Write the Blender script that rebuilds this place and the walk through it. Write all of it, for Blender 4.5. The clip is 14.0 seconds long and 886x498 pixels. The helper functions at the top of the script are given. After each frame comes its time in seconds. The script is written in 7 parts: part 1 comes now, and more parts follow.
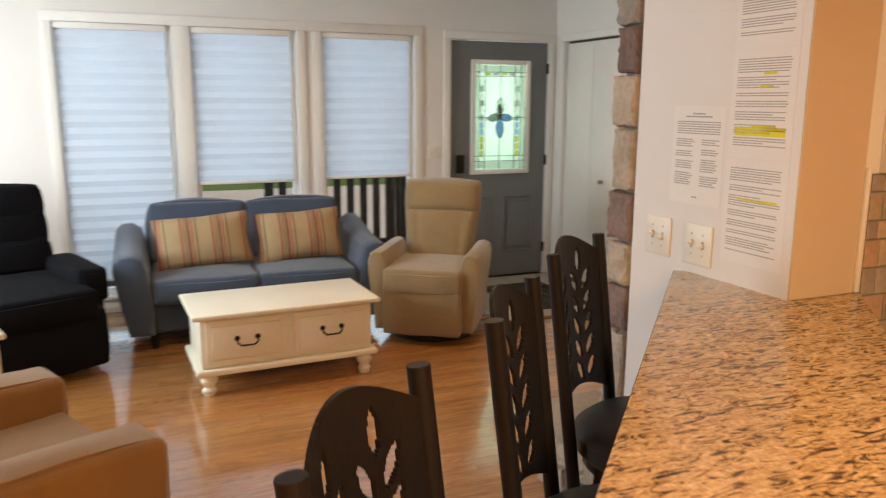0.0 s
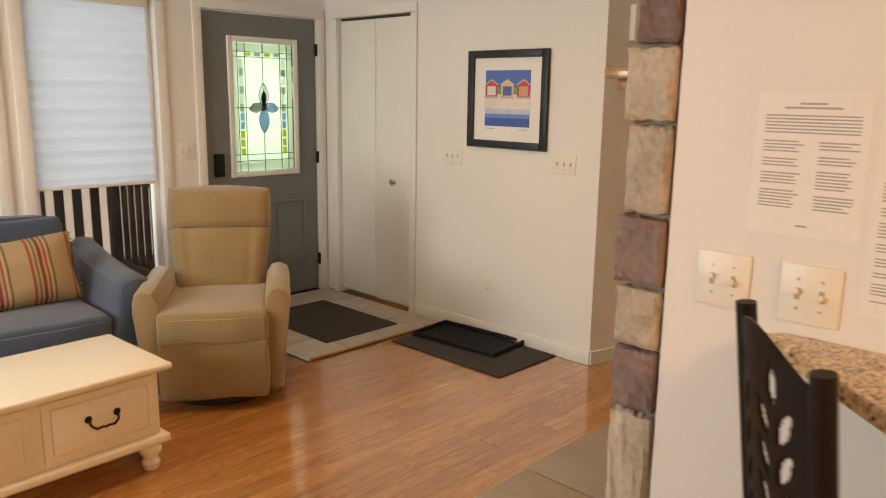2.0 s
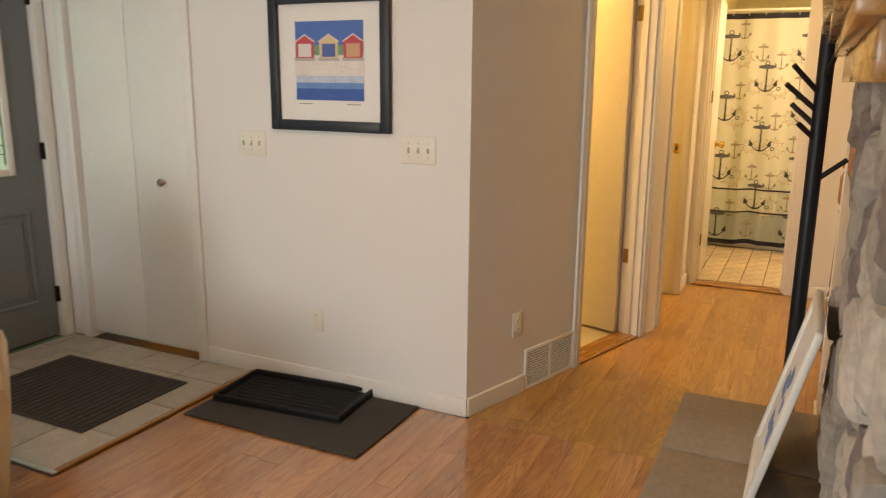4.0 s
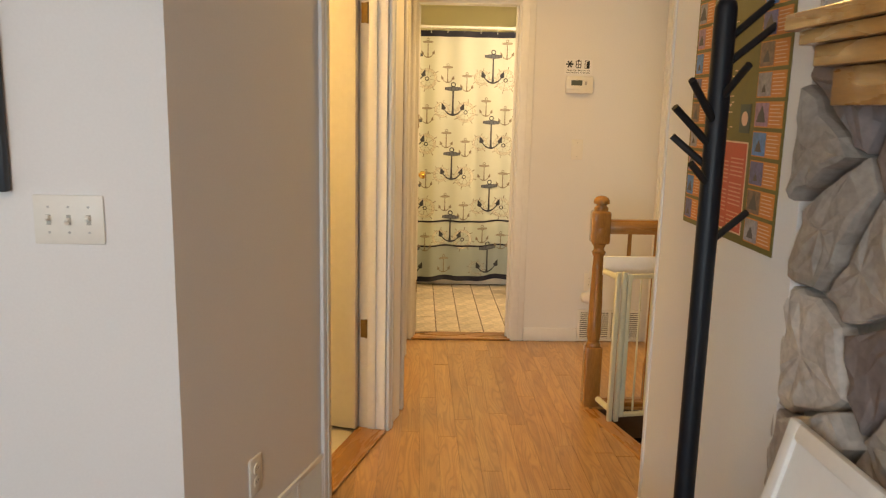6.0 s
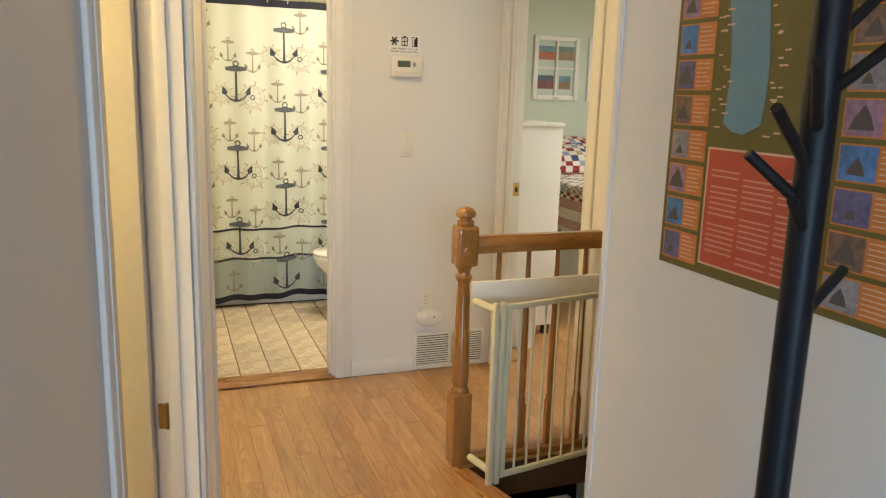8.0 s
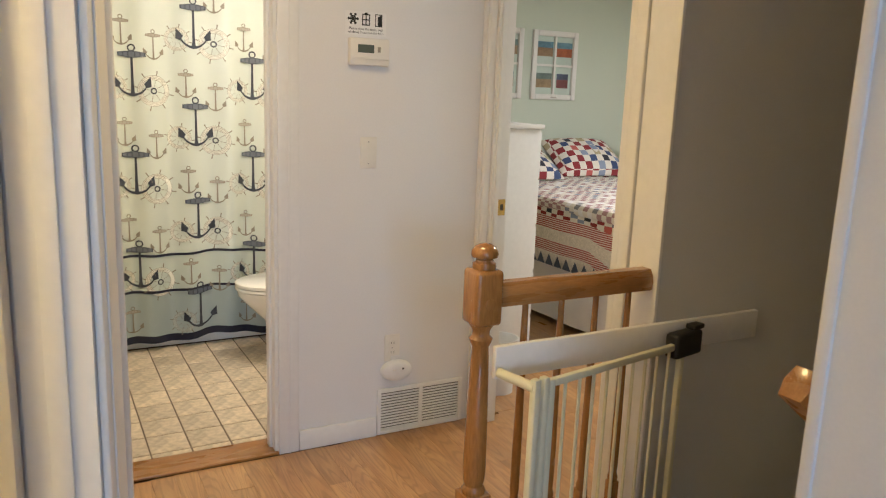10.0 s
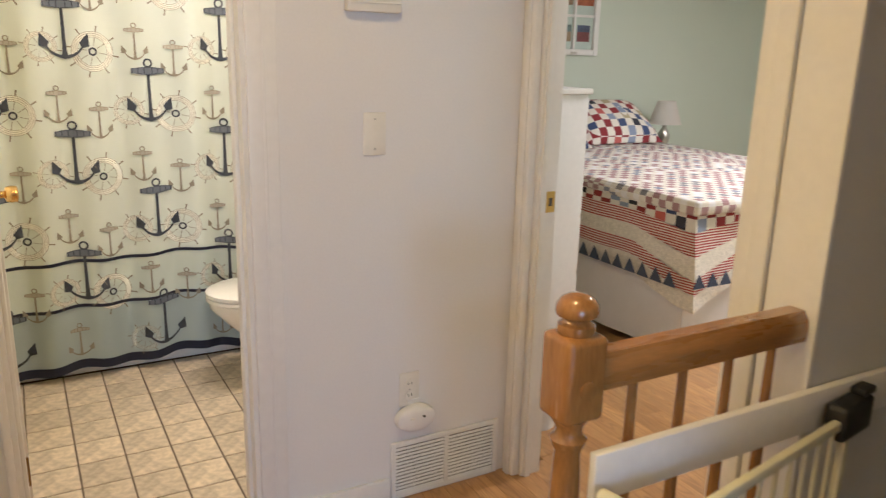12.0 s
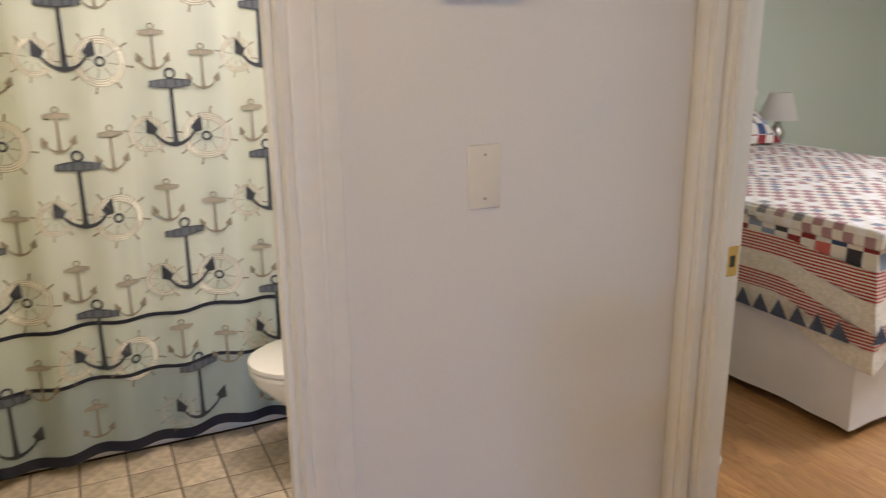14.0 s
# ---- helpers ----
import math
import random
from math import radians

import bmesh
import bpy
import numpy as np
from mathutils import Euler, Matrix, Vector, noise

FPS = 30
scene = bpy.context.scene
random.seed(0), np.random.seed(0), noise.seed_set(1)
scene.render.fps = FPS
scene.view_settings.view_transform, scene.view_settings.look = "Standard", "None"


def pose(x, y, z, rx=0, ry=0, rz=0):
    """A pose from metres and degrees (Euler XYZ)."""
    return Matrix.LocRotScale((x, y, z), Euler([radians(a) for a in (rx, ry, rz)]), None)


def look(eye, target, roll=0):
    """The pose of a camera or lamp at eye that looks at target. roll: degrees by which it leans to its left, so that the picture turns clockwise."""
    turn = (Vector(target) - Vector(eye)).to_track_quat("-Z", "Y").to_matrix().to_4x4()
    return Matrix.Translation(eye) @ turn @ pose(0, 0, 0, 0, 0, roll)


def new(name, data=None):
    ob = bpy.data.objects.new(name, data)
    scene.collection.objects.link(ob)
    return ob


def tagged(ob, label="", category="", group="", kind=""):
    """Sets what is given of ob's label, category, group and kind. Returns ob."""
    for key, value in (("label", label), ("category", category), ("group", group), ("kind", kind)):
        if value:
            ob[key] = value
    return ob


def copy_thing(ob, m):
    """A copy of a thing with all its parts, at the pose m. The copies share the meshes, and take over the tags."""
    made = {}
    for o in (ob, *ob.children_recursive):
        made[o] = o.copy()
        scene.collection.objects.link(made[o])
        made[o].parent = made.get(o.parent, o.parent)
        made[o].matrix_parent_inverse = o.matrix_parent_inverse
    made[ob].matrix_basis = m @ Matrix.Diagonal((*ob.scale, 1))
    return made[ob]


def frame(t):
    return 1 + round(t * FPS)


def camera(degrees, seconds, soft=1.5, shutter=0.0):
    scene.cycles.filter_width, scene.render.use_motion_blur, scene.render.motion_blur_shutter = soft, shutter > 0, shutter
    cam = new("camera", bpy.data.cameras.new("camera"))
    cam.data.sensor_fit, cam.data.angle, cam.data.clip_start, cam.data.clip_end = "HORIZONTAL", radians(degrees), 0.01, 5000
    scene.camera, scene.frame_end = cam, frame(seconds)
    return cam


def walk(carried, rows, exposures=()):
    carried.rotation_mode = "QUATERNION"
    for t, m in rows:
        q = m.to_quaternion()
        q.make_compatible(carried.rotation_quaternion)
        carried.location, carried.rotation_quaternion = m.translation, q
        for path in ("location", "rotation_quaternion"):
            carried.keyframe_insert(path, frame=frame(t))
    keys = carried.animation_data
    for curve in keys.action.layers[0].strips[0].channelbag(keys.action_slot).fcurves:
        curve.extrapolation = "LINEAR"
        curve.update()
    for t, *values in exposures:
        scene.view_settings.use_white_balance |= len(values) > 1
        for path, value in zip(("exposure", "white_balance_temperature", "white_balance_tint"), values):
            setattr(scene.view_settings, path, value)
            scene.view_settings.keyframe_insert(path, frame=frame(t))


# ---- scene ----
cam = camera(60.4, 14.0, 1.2, 0.35)
PATH = [
    (0, (0.201, 0.04, 1.56), (0.961, 1.85, 1.18), 0.3),
    (0.5, (0.095, 0.328, 1.543), (1.209, 1.951, 1.189), 1.3),
    (1, (0.043, 0.602, 1.525), (1.423, 1.995, 1.13), 2.5),
    (1.5, (0.116, 0.941, 1.538), (1.504, 2.321, 1.128), 1.5),
    (2, (0.161, 1.258, 1.536), (1.571, 2.62, 1.139), 0.9),
    (2.5, (0.278, 1.591, 1.521), (1.802, 2.818, 1.105), 0.3),
    (2.7, (0.362, 1.689, 1.51), (1.907, 2.879, 1.068), 0.1),
    (4.8, (1.379, 2.651, 1.433), (3.243, 3.26, 1.039), 1.0),
    (5, (1.492, 2.719, 1.432), (3.375, 3.265, 1.041), 1.0),
    (5.5, (1.763, 2.906, 1.442), (3.721, 3.093, 1.083), 0.2),
    (6, (2.018, 3.004, 1.433), (3.983, 2.935, 1.065), 1.3),
    (6.5, (2.29, 3.076, 1.451), (4.255, 2.953, 1.099), 3.1),
    (7, (2.541, 3.135, 1.44), (4.491, 2.856, 1.097), 2.9),
    (7.5, (2.756, 3.208, 1.443), (4.652, 2.685, 1.079), 1.3),
    (7.7, (2.821, 3.198, 1.45), (4.685, 2.587, 1.059), 1.5),
    (9.8, (3.757, 3.229, 1.42), (5.518, 2.355, 1.05), 1.7),
    (10, (3.828, 3.207, 1.427), (5.551, 2.271, 1.031), 2.2),
    (10.5, (3.991, 3.128, 1.445), (5.732, 2.239, 1.02), 0.9),
    (11, (4.178, 3.047, 1.448), (5.932, 2.201, 0.99), 0.9),
    (11.5, (4.411, 2.99, 1.434), (6.07, 1.987, 0.94), 2.1),
    (12, (4.6, 2.945, 1.429), (6.286, 1.993, 0.926), 1.5),
    (12.5, (4.802, 2.831, 1.438), (6.644, 2.232, 0.938), 1.7),
    (13, (4.991, 2.722, 1.441), (6.893, 2.389, 0.92), 1.0),
    (13.5, (5.213, 2.706, 1.446), (7.076, 2.204, 0.92), 0.1),
    (14, (5.346, 2.738, 1.443), (7.087, 1.904, 0.917), -0.5),
]
walk(cam, [(t, look(eye, target, roll)) for t, eye, target, roll in PATH],
     [(0, -0.16, 8500, 25), (0.5, -0.1, 9700, 28), (2.5, -0.04, 10700, 29), (5, -0.1, 8100, 24), (6, -0.04, 7500, 22), (7.5, 0.09, 6050, 13), (10, -0.09, 5250, 19), (11, -0.07, 5350, 21), (12, -0.06, 5200, 22), (12.5, -0.22, 5170, 23), (14, -0.33, 5120, 24)])

# ---- world, sun, large lights ----
world = bpy.data.worlds.new("world")
scene.world = world
world.use_nodes = True
_wn = world.node_tree.nodes
_sky = _wn.new("ShaderNodeTexSky")
_sky.sky_type, _sky.sun_disc = "NISHITA", False
_sky.sun_elevation, _sky.sun_rotation = radians(48), radians(200)
world.node_tree.links.new(_sky.outputs[0], _wn["Background"].inputs[0])
_wn["Background"].inputs[1].default_value = 0.12


def sun_lamp(strength, angle, color, m):
    d = bpy.data.lights.new("sun", "SUN")
    d.energy, d.angle, d.color = strength, radians(angle), color
    new("sun", d).matrix_world = m


def area_lamp(name, w, h, watts, color, m):
    d = bpy.data.lights.new(name, "AREA")
    d.shape, d.size, d.size_y, d.energy, d.color = "RECTANGLE", w, h, watts, color
    ob = new(name, d)
    ob.matrix_world = m
    return ob


WARM, AMBER, DAY = (1.0, 0.74, 0.43), (1.0, 0.66, 0.22), (0.57, 0.83, 1.0)
DAYBLUE = (0.46, 0.74, 1.0)
# the sun stands behind the house, so that no patch falls through the front windows
sun_lamp(2.5, 3, (1.0, 0.94, 0.85), look((0, -8, 12), (0, 3, 0)))
for _x in (0.196, 1.1, 2.08):
    area_lamp("window_skylight", 0.8, 1.95, 11.5, DAYBLUE, look((_x, 6.42, 1.15), (_x, 5.0, 1.0)))
# Daylight from an unseen west window, added to brighten and cool the walls
area_lamp("added_west_daylight", 1.7, 1.15, 114, DAY, look((-1.82, 4.35, 1.5), (0, 4.35, 1.45)))
area_lamp("door_skylight", 0.55, 1.0, 9, DAY, look((3.27, 6.42, 1.43), (3.27, 5.0, 1.3)))
# Ceiling lamps out of view at guessed spots; living and hall are added fill
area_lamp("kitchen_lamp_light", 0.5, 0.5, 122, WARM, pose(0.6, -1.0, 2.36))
area_lamp("living_fill_light", 0.5, 0.5, 15, WARM, pose(1.9, 3.9, 2.36))
area_lamp("hall_fill_light", 0.3, 0.3, 13.5, (1.0, 0.66, 0.21), pose(5.5, 2.55, 2.36))
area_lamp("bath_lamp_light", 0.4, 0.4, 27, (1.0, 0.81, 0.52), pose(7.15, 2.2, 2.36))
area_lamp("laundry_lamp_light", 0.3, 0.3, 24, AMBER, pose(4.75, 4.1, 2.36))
# Added fill in place of the bedroom's daylight
area_lamp("bedroom_fill_light", 0.5, 0.5, 72, (1.0, 0.87, 0.66), pose(6.5, -0.8, 2.36))
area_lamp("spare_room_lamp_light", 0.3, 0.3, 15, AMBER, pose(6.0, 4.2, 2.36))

# ---- materials ----


def material(name, color, rough=0.6, metal=0.0, vary=0.08, scale=6.0, grain=60.0, bump=0.05, coat=0.0, sheen=0.0, stretch=(1, 1, 1), per_object=0.0, spec=0.5):
    """A surface with stains at one scale and grain at another."""
    m = bpy.data.materials.new(name)
    m.use_nodes = True
    nt = m.node_tree
    n, l = nt.nodes, nt.links
    b = n["Principled BSDF"]
    tc = n.new("ShaderNodeTexCoord")
    mp = n.new("ShaderNodeMapping")
    mp.inputs["Scale"].default_value = stretch
    l.new(tc.outputs["Object"], mp.inputs[0])
    big, fine = n.new("ShaderNodeTexNoise"), n.new("ShaderNodeTexNoise")
    big.inputs["Scale"].default_value, big.inputs["Detail"].default_value = scale, 4
    fine.inputs["Scale"].default_value, fine.inputs["Detail"].default_value = grain, 5
    l.new(mp.outputs[0], big.inputs[0])
    l.new(mp.outputs[0], fine.inputs[0])
    mix = n.new("ShaderNodeMath")
    mix.operation = "ADD"
    l.new(big.outputs["Fac"], mix.inputs[0])
    l.new(fine.outputs["Fac"], mix.inputs[1])
    ramp = n.new("ShaderNodeMapRange")
    ramp.inputs["From Min"].default_value, ramp.inputs["From Max"].default_value = 0.6, 1.4
    ramp.inputs["To Min"].default_value, ramp.inputs["To Max"].default_value = 1 - vary, 1 + vary
    l.new(mix.outputs[0], ramp.inputs[0])
    value = ramp.outputs[0]
    if per_object:
        oi = n.new("ShaderNodeObjectInfo")
        pr = n.new("ShaderNodeMapRange")
        pr.inputs["To Min"].default_value, pr.inputs["To Max"].default_value = 1 - per_object, 1 + per_object
        l.new(oi.outputs["Random"], pr.inputs[0])
        mul = n.new("ShaderNodeMath")
        mul.operation = "MULTIPLY"
        l.new(value, mul.inputs[0])
        l.new(pr.outputs[0], mul.inputs[1])
        value = mul.outputs[0]
    hsv = n.new("ShaderNodeHueSaturation")
    hsv.inputs["Color"].default_value = (*color, 1)
    l.new(value, hsv.inputs["Value"])
    l.new(hsv.outputs[0], b.inputs["Base Color"])
    b.inputs["Roughness"].default_value, b.inputs["Metallic"].default_value = rough, metal
    b.inputs["Coat Weight"].default_value, b.inputs["Sheen Weight"].default_value = coat, sheen
    b.inputs["Specular IOR Level"].default_value = spec
    rr = n.new("ShaderNodeMapRange")
    rr.inputs["To Min"].default_value, rr.inputs["To Max"].default_value = max(0.02, rough - 0.08), min(1, rough + 0.08)
    l.new(big.outputs["Fac"], rr.inputs[0])
    l.new(rr.outputs[0], b.inputs["Roughness"])
    if bump:
        bp = n.new("ShaderNodeBump")
        bp.inputs["Strength"].default_value, bp.inputs["Distance"].default_value = min(1, bump * 4), 0.002
        l.new(fine.outputs["Fac"], bp.inputs["Height"])
        l.new(bp.outputs[0], b.inputs["Normal"])
    return m


def glass_material(name, color=(0.95, 0.98, 0.97), rough=0.0):
    m = bpy.data.materials.new(name)
    m.use_nodes = True
    n, l = m.node_tree.nodes, m.node_tree.links
    g, t, mx = n.new("ShaderNodeBsdfGlossy"), n.new("ShaderNodeBsdfTransparent"), n.new("ShaderNodeMixShader")
    f = n.new("ShaderNodeFresnel")
    f.inputs[0].default_value = 1.45
    t.inputs[0].default_value = (*color, 1)
    g.inputs["Roughness"].default_value = rough
    l.new(f.outputs[0], mx.inputs[0])
    l.new(t.outputs[0], mx.inputs[1])
    l.new(g.outputs[0], mx.inputs[2])
    l.new(mx.outputs[0], n["Material Output"].inputs[0])
    return m


def glow_material(name, color, strength):
    m = bpy.data.materials.new(name)
    m.use_nodes = True
    b = m.node_tree.nodes["Principled BSDF"]
    b.inputs["Base Color"].default_value = (*color, 1)
    b.inputs["Emission Color"].default_value = (*color, 1)
    b.inputs["Emission Strength"].default_value = strength
    return m


def cloth_material(name, color, through_light):
    """Thin cloth: part of the light passes through."""
    m = material(name, color, 0.8, vary=0.03, scale=3, grain=300, bump=0.02)
    n, l = m.node_tree.nodes, m.node_tree.links
    tr, mx = n.new("ShaderNodeBsdfTranslucent"), n.new("ShaderNodeMixShader")
    tr.inputs[0].default_value = (*color, 1)
    mx.inputs[0].default_value = through_light
    l.new(n["Principled BSDF"].outputs[0], mx.inputs[1])
    l.new(tr.outputs[0], mx.inputs[2])
    l.new(mx.outputs[0], n["Material Output"].inputs[0])
    return m


def wood_floor_material(name, light, dark, rough, grain, coat):
    """Boards with long grain along local x and a colour of their own each."""
    m = material(name, light, rough, vary=0.12, scale=2.0, grain=26, bump=0.012, stretch=(1.0, 9, 9), per_object=0.12, spec=0.9, coat=coat)
    m.node_tree.nodes["Principled BSDF"].inputs["Coat Roughness"].default_value = 0.09
    n, l = m.node_tree.nodes, m.node_tree.links
    hsv = n["Hue/Saturation/Value"]
    tc, mp = n["Texture Coordinate"], n.new("ShaderNodeMapping")
    oi, vm = n.new("ShaderNodeObjectInfo"), n.new("ShaderNodeVectorMath")
    vm.operation = "MULTIPLY_ADD"
    cmb = n.new("ShaderNodeCombineXYZ")
    for k in range(3):
        l.new(oi.outputs["Random"], cmb.inputs[k])
    vm.inputs[1].default_value = (37, 23, 11)
    l.new(cmb.outputs[0], vm.inputs[0])
    l.new(tc.outputs["Object"], vm.inputs[2])
    l.new(vm.outputs[0], mp.inputs[0])
    mp.inputs["Scale"].default_value = (1.3, 11, 1)
    w = n.new("ShaderNodeTexNoise")
    w.inputs["Scale"].default_value, w.inputs["Detail"].default_value, w.inputs["Distortion"].default_value = 1.6, 6, 1.4
    l.new(mp.outputs[0], w.inputs[0])
    r = n.new("ShaderNodeValToRGB")
    r.color_ramp.elements[0].position, r.color_ramp.elements[0].color = 0.24, (*dark, 1)
    r.color_ramp.elements[1].position, r.color_ramp.elements[1].color = 0.66, (*light, 1)
    l.new(w.outputs["Fac"], r.inputs[0])
    # growth rings: level lines of a long smooth noise
    mg, rings = n.new("ShaderNodeMapping"), n.new("ShaderNodeTexNoise")
    mg.inputs["Scale"].default_value = (0.85, 8.5, 1)
    l.new(vm.outputs[0], mg.inputs[0])
    l.new(mg.outputs[0], rings.inputs[0])
    rings.inputs["Scale"].default_value, rings.inputs["Detail"].default_value, rings.inputs["Distortion"].default_value = 1.5, 1.2, 0.2
    mul, sn, line, mix = n.new("ShaderNodeMath"), n.new("ShaderNodeMath"), n.new("ShaderNodeMapRange"), n.new("ShaderNodeMix")
    mul.operation, sn.operation = "MULTIPLY", "SINE"
    mul.inputs[1].default_value = 105
    l.new(rings.outputs["Fac"], mul.inputs[0])
    l.new(mul.outputs[0], sn.inputs[0])
    line.inputs["From Min"].default_value, line.inputs["From Max"].default_value = 0.1, 1.0
    line.inputs["To Min"].default_value, line.inputs["To Max"].default_value = 0.0, grain
    l.new(sn.outputs[0], line.inputs[0])
    mix.data_type = "RGBA"
    l.new(line.outputs[0], mix.inputs["Factor"])
    l.new(r.outputs[0], mix.inputs[6])
    mix.inputs[7].default_value = (*[c * 0.62 for c in dark], 1)
    l.new(mix.outputs[2], hsv.inputs["Color"])
    return m


M_WALL = material("wall_paint", (0.78, 0.77, 0.75), 0.65, vary=0.03, scale=1.5, grain=140, bump=0.04)
M_WALL_TAN = material("tan_wall_paint", (0.62, 0.5, 0.36), 0.65, vary=0.03, scale=1.5, grain=140, bump=0.04)
M_WALL_GREY = material("grey_wall_paint", (0.64, 0.64, 0.62), 0.65, vary=0.03, scale=1.5, grain=140, bump=0.04)
M_WALL_GREEN = material("pale_green_wall_paint", (0.62, 0.68, 0.58), 0.7, vary=0.03, scale=1.5, grain=140, bump=0.04)
M_WALL_YELLOW = material("pale_yellow_wall_paint", (0.8, 0.74, 0.45), 0.7, vary=0.03, scale=1.5, grain=140, bump=0.04)
M_CEIL = material("ceiling_paint", (0.8, 0.79, 0.77), 0.8, vary=0.03, scale=2, grain=90, bump=0.1)
M_TRIM = material("white_trim_paint", (0.8, 0.79, 0.76), 0.4, vary=0.04, scale=3, grain=40, bump=0.02)
M_CREAM = material("cream_paint", (0.8, 0.75, 0.63), 0.4, vary=0.05, scale=4, grain=50, bump=0.02)
M_DOOR_GREY = material("slate_grey_door_paint", (0.16, 0.178, 0.185), 0.45, vary=0.06, scale=3, grain=80, bump=0.03)
M_FLOOR = wood_floor_material("laminate_boards", (0.54, 0.242, 0.086), (0.37, 0.145, 0.046), 0.17, 0.4, 0.9)
M_HALL_FLOOR = wood_floor_material("oak_boards", (0.50, 0.285, 0.102), (0.35, 0.172, 0.055), 0.3, 0.42, 0.15)
M_SUB = material("subfloor", (0.09, 0.05, 0.03), 0.8)
M_OAK = material("varnished_oak", (0.33, 0.15, 0.036), 0.24, vary=0.3, scale=4, grain=30, bump=0.03, coat=0.7, stretch=(6, 6, 1))
M_OAK_X = material("varnished_oak_lengthwise", (0.34, 0.158, 0.04), 0.28, vary=0.28, scale=4, grain=30, bump=0.03, coat=0.4, stretch=(1, 7, 7))
M_OAK_Y = material("varnished_oak_crosswise", (0.34, 0.158, 0.04), 0.28, vary=0.28, scale=4, grain=30, bump=0.03, coat=0.4, stretch=(7, 1, 7))
M_CARPET = material("blue_grey_carpet", (0.3, 0.33, 0.37), 0.95, vary=0.15, scale=10, grain=300, bump=0.4)
M_GRASS = material("lawn", (0.09, 0.17, 0.035), 0.9, vary=0.4, scale=0.8, grain=30, bump=0.4)
M_PATHWAY = material("pale_concrete", (0.58, 0.56, 0.52), 0.85, vary=0.1, scale=1, grain=40)
M_BLIND = cloth_material("white_pleated_shade_cloth", (0.74, 0.81, 0.9), 0.5)
M_GLASS = glass_material("window_glass")

# ---- helpers for building ----


def box(bm, x0, x1, y0, y1, z0, z1, bevel=0.0, seg=2, m=None):
    vs = [bm.verts.new((x, y, z)) for x in (x0, x1) for y in (y0, y1) for z in (z0, z1)]
    fs = [bm.faces.new([vs[i] for i in q]) for q in ((0, 1, 3, 2), (4, 6, 7, 5), (0, 4, 5, 1), (2, 3, 7, 6), (0, 2, 6, 4), (1, 5, 7, 3))]
    if bevel:
        es = {e for f in fs for e in f.edges}
        r = bmesh.ops.bevel(bm, geom=list(es), offset=bevel, segments=seg, profile=0.5, affect="EDGES")
        vs = list({v for f in r["faces"] for v in f.verts} | {v for v in vs if v.is_valid})
    if m is not None:
        bmesh.ops.transform(bm, matrix=m, verts=vs)
    return vs


def lathe(bm, profile, seg=20, m=None):
    """A turned shape about z from (radius, height) pairs, bottom to top."""
    rings = []
    for r, z in profile:
        rings.append([bm.verts.new((r * math.cos(2 * math.pi * i / seg), r * math.sin(2 * math.pi * i / seg), z)) for i in range(seg)])
    for a, b in zip(rings, rings[1:]):
        for i in range(seg):
            bm.faces.new((a[i], a[(i + 1) % seg], b[(i + 1) % seg], b[i]))
    bm.faces.new(rings[0][::-1])
    bm.faces.new(rings[-1])
    vs = [v for ring in rings for v in ring]
    if m is not None:
        bmesh.ops.transform(bm, matrix=m, verts=vs)
    return vs


def tube(bm, a, b, r, seg=12, r2=None):
    a, b = Vector(a), Vector(b)
    d = b - a
    m = Matrix.Translation(a) @ d.to_track_quat("Z", "Y").to_matrix().to_4x4()
    return lathe(bm, [(r, 0), (r if r2 is None else r2, d.length)], seg, m)


def prism(bm, outline, depth, m=None, bevel=0.0):
    """An outline in local x, z pushed along y."""
    a = [bm.verts.new((x, 0, z)) for x, z in outline]
    b = [bm.verts.new((x, depth, z)) for x, z in outline]
    k = len(outline)
    fs = [bm.faces.new(a), bm.faces.new(b[::-1])]
    fs += [bm.faces.new((a[i], b[i], b[(i + 1) % k], a[(i + 1) % k])) for i in range(k)]
    vs = a + b
    if bevel:
        es = {e for f in fs[:2] for e in f.edges}
        r = bmesh.ops.bevel(bm, geom=list(es), offset=bevel, segments=2, profile=0.5, affect="EDGES")
        vs = list({v for f in r["faces"] for v in f.verts} | {v for v in vs if v.is_valid})
    if m is not None:
        bmesh.ops.transform(bm, matrix=m, verts=vs)
    return vs


def part(name, bm, mat, parent=None, label="", smooth=False, m=None):
    bmesh.ops.recalc_face_normals(bm, faces=bm.faces)
    me = bpy.data.meshes.new(name)
    bm.to_mesh(me)
    bm.free()
    me.materials.append(mat)
    if smooth:
        me.shade_smooth()
        me.set_sharp_from_angle(angle=radians(42))
    ob = new(name, me)
    if parent is not None:
        ob.parent = parent
    if m is not None:
        ob.matrix_basis = m
    if label:
        ob["label"] = label
    return ob


def thing(name, m, label, category, group="", kind=""):
    ob = new(name)
    ob.empty_display_size = 0.1
    ob.matrix_basis = m
    return tagged(ob, label, category, group, kind)


def block(name, mat, parent, *dims, bevel=0.0, label="", smooth=False, seg=2, m=None):
    bm = bmesh.new()
    box(bm, *dims, bevel=bevel, seg=seg, m=m)
    return part(name, bm, mat, parent, label, smooth or bevel > 0)


def run(p0, p1):
    """Frame whose x runs from p0 to p1 on the floor, with y to its left."""
    return pose(p0[0], p0[1], 0, 0, 0, math.degrees(math.atan2(p1[1] - p0[1], p1[0] - p0[0]))), math.hypot(p1[0] - p0[0], p1[1] - p0[1])


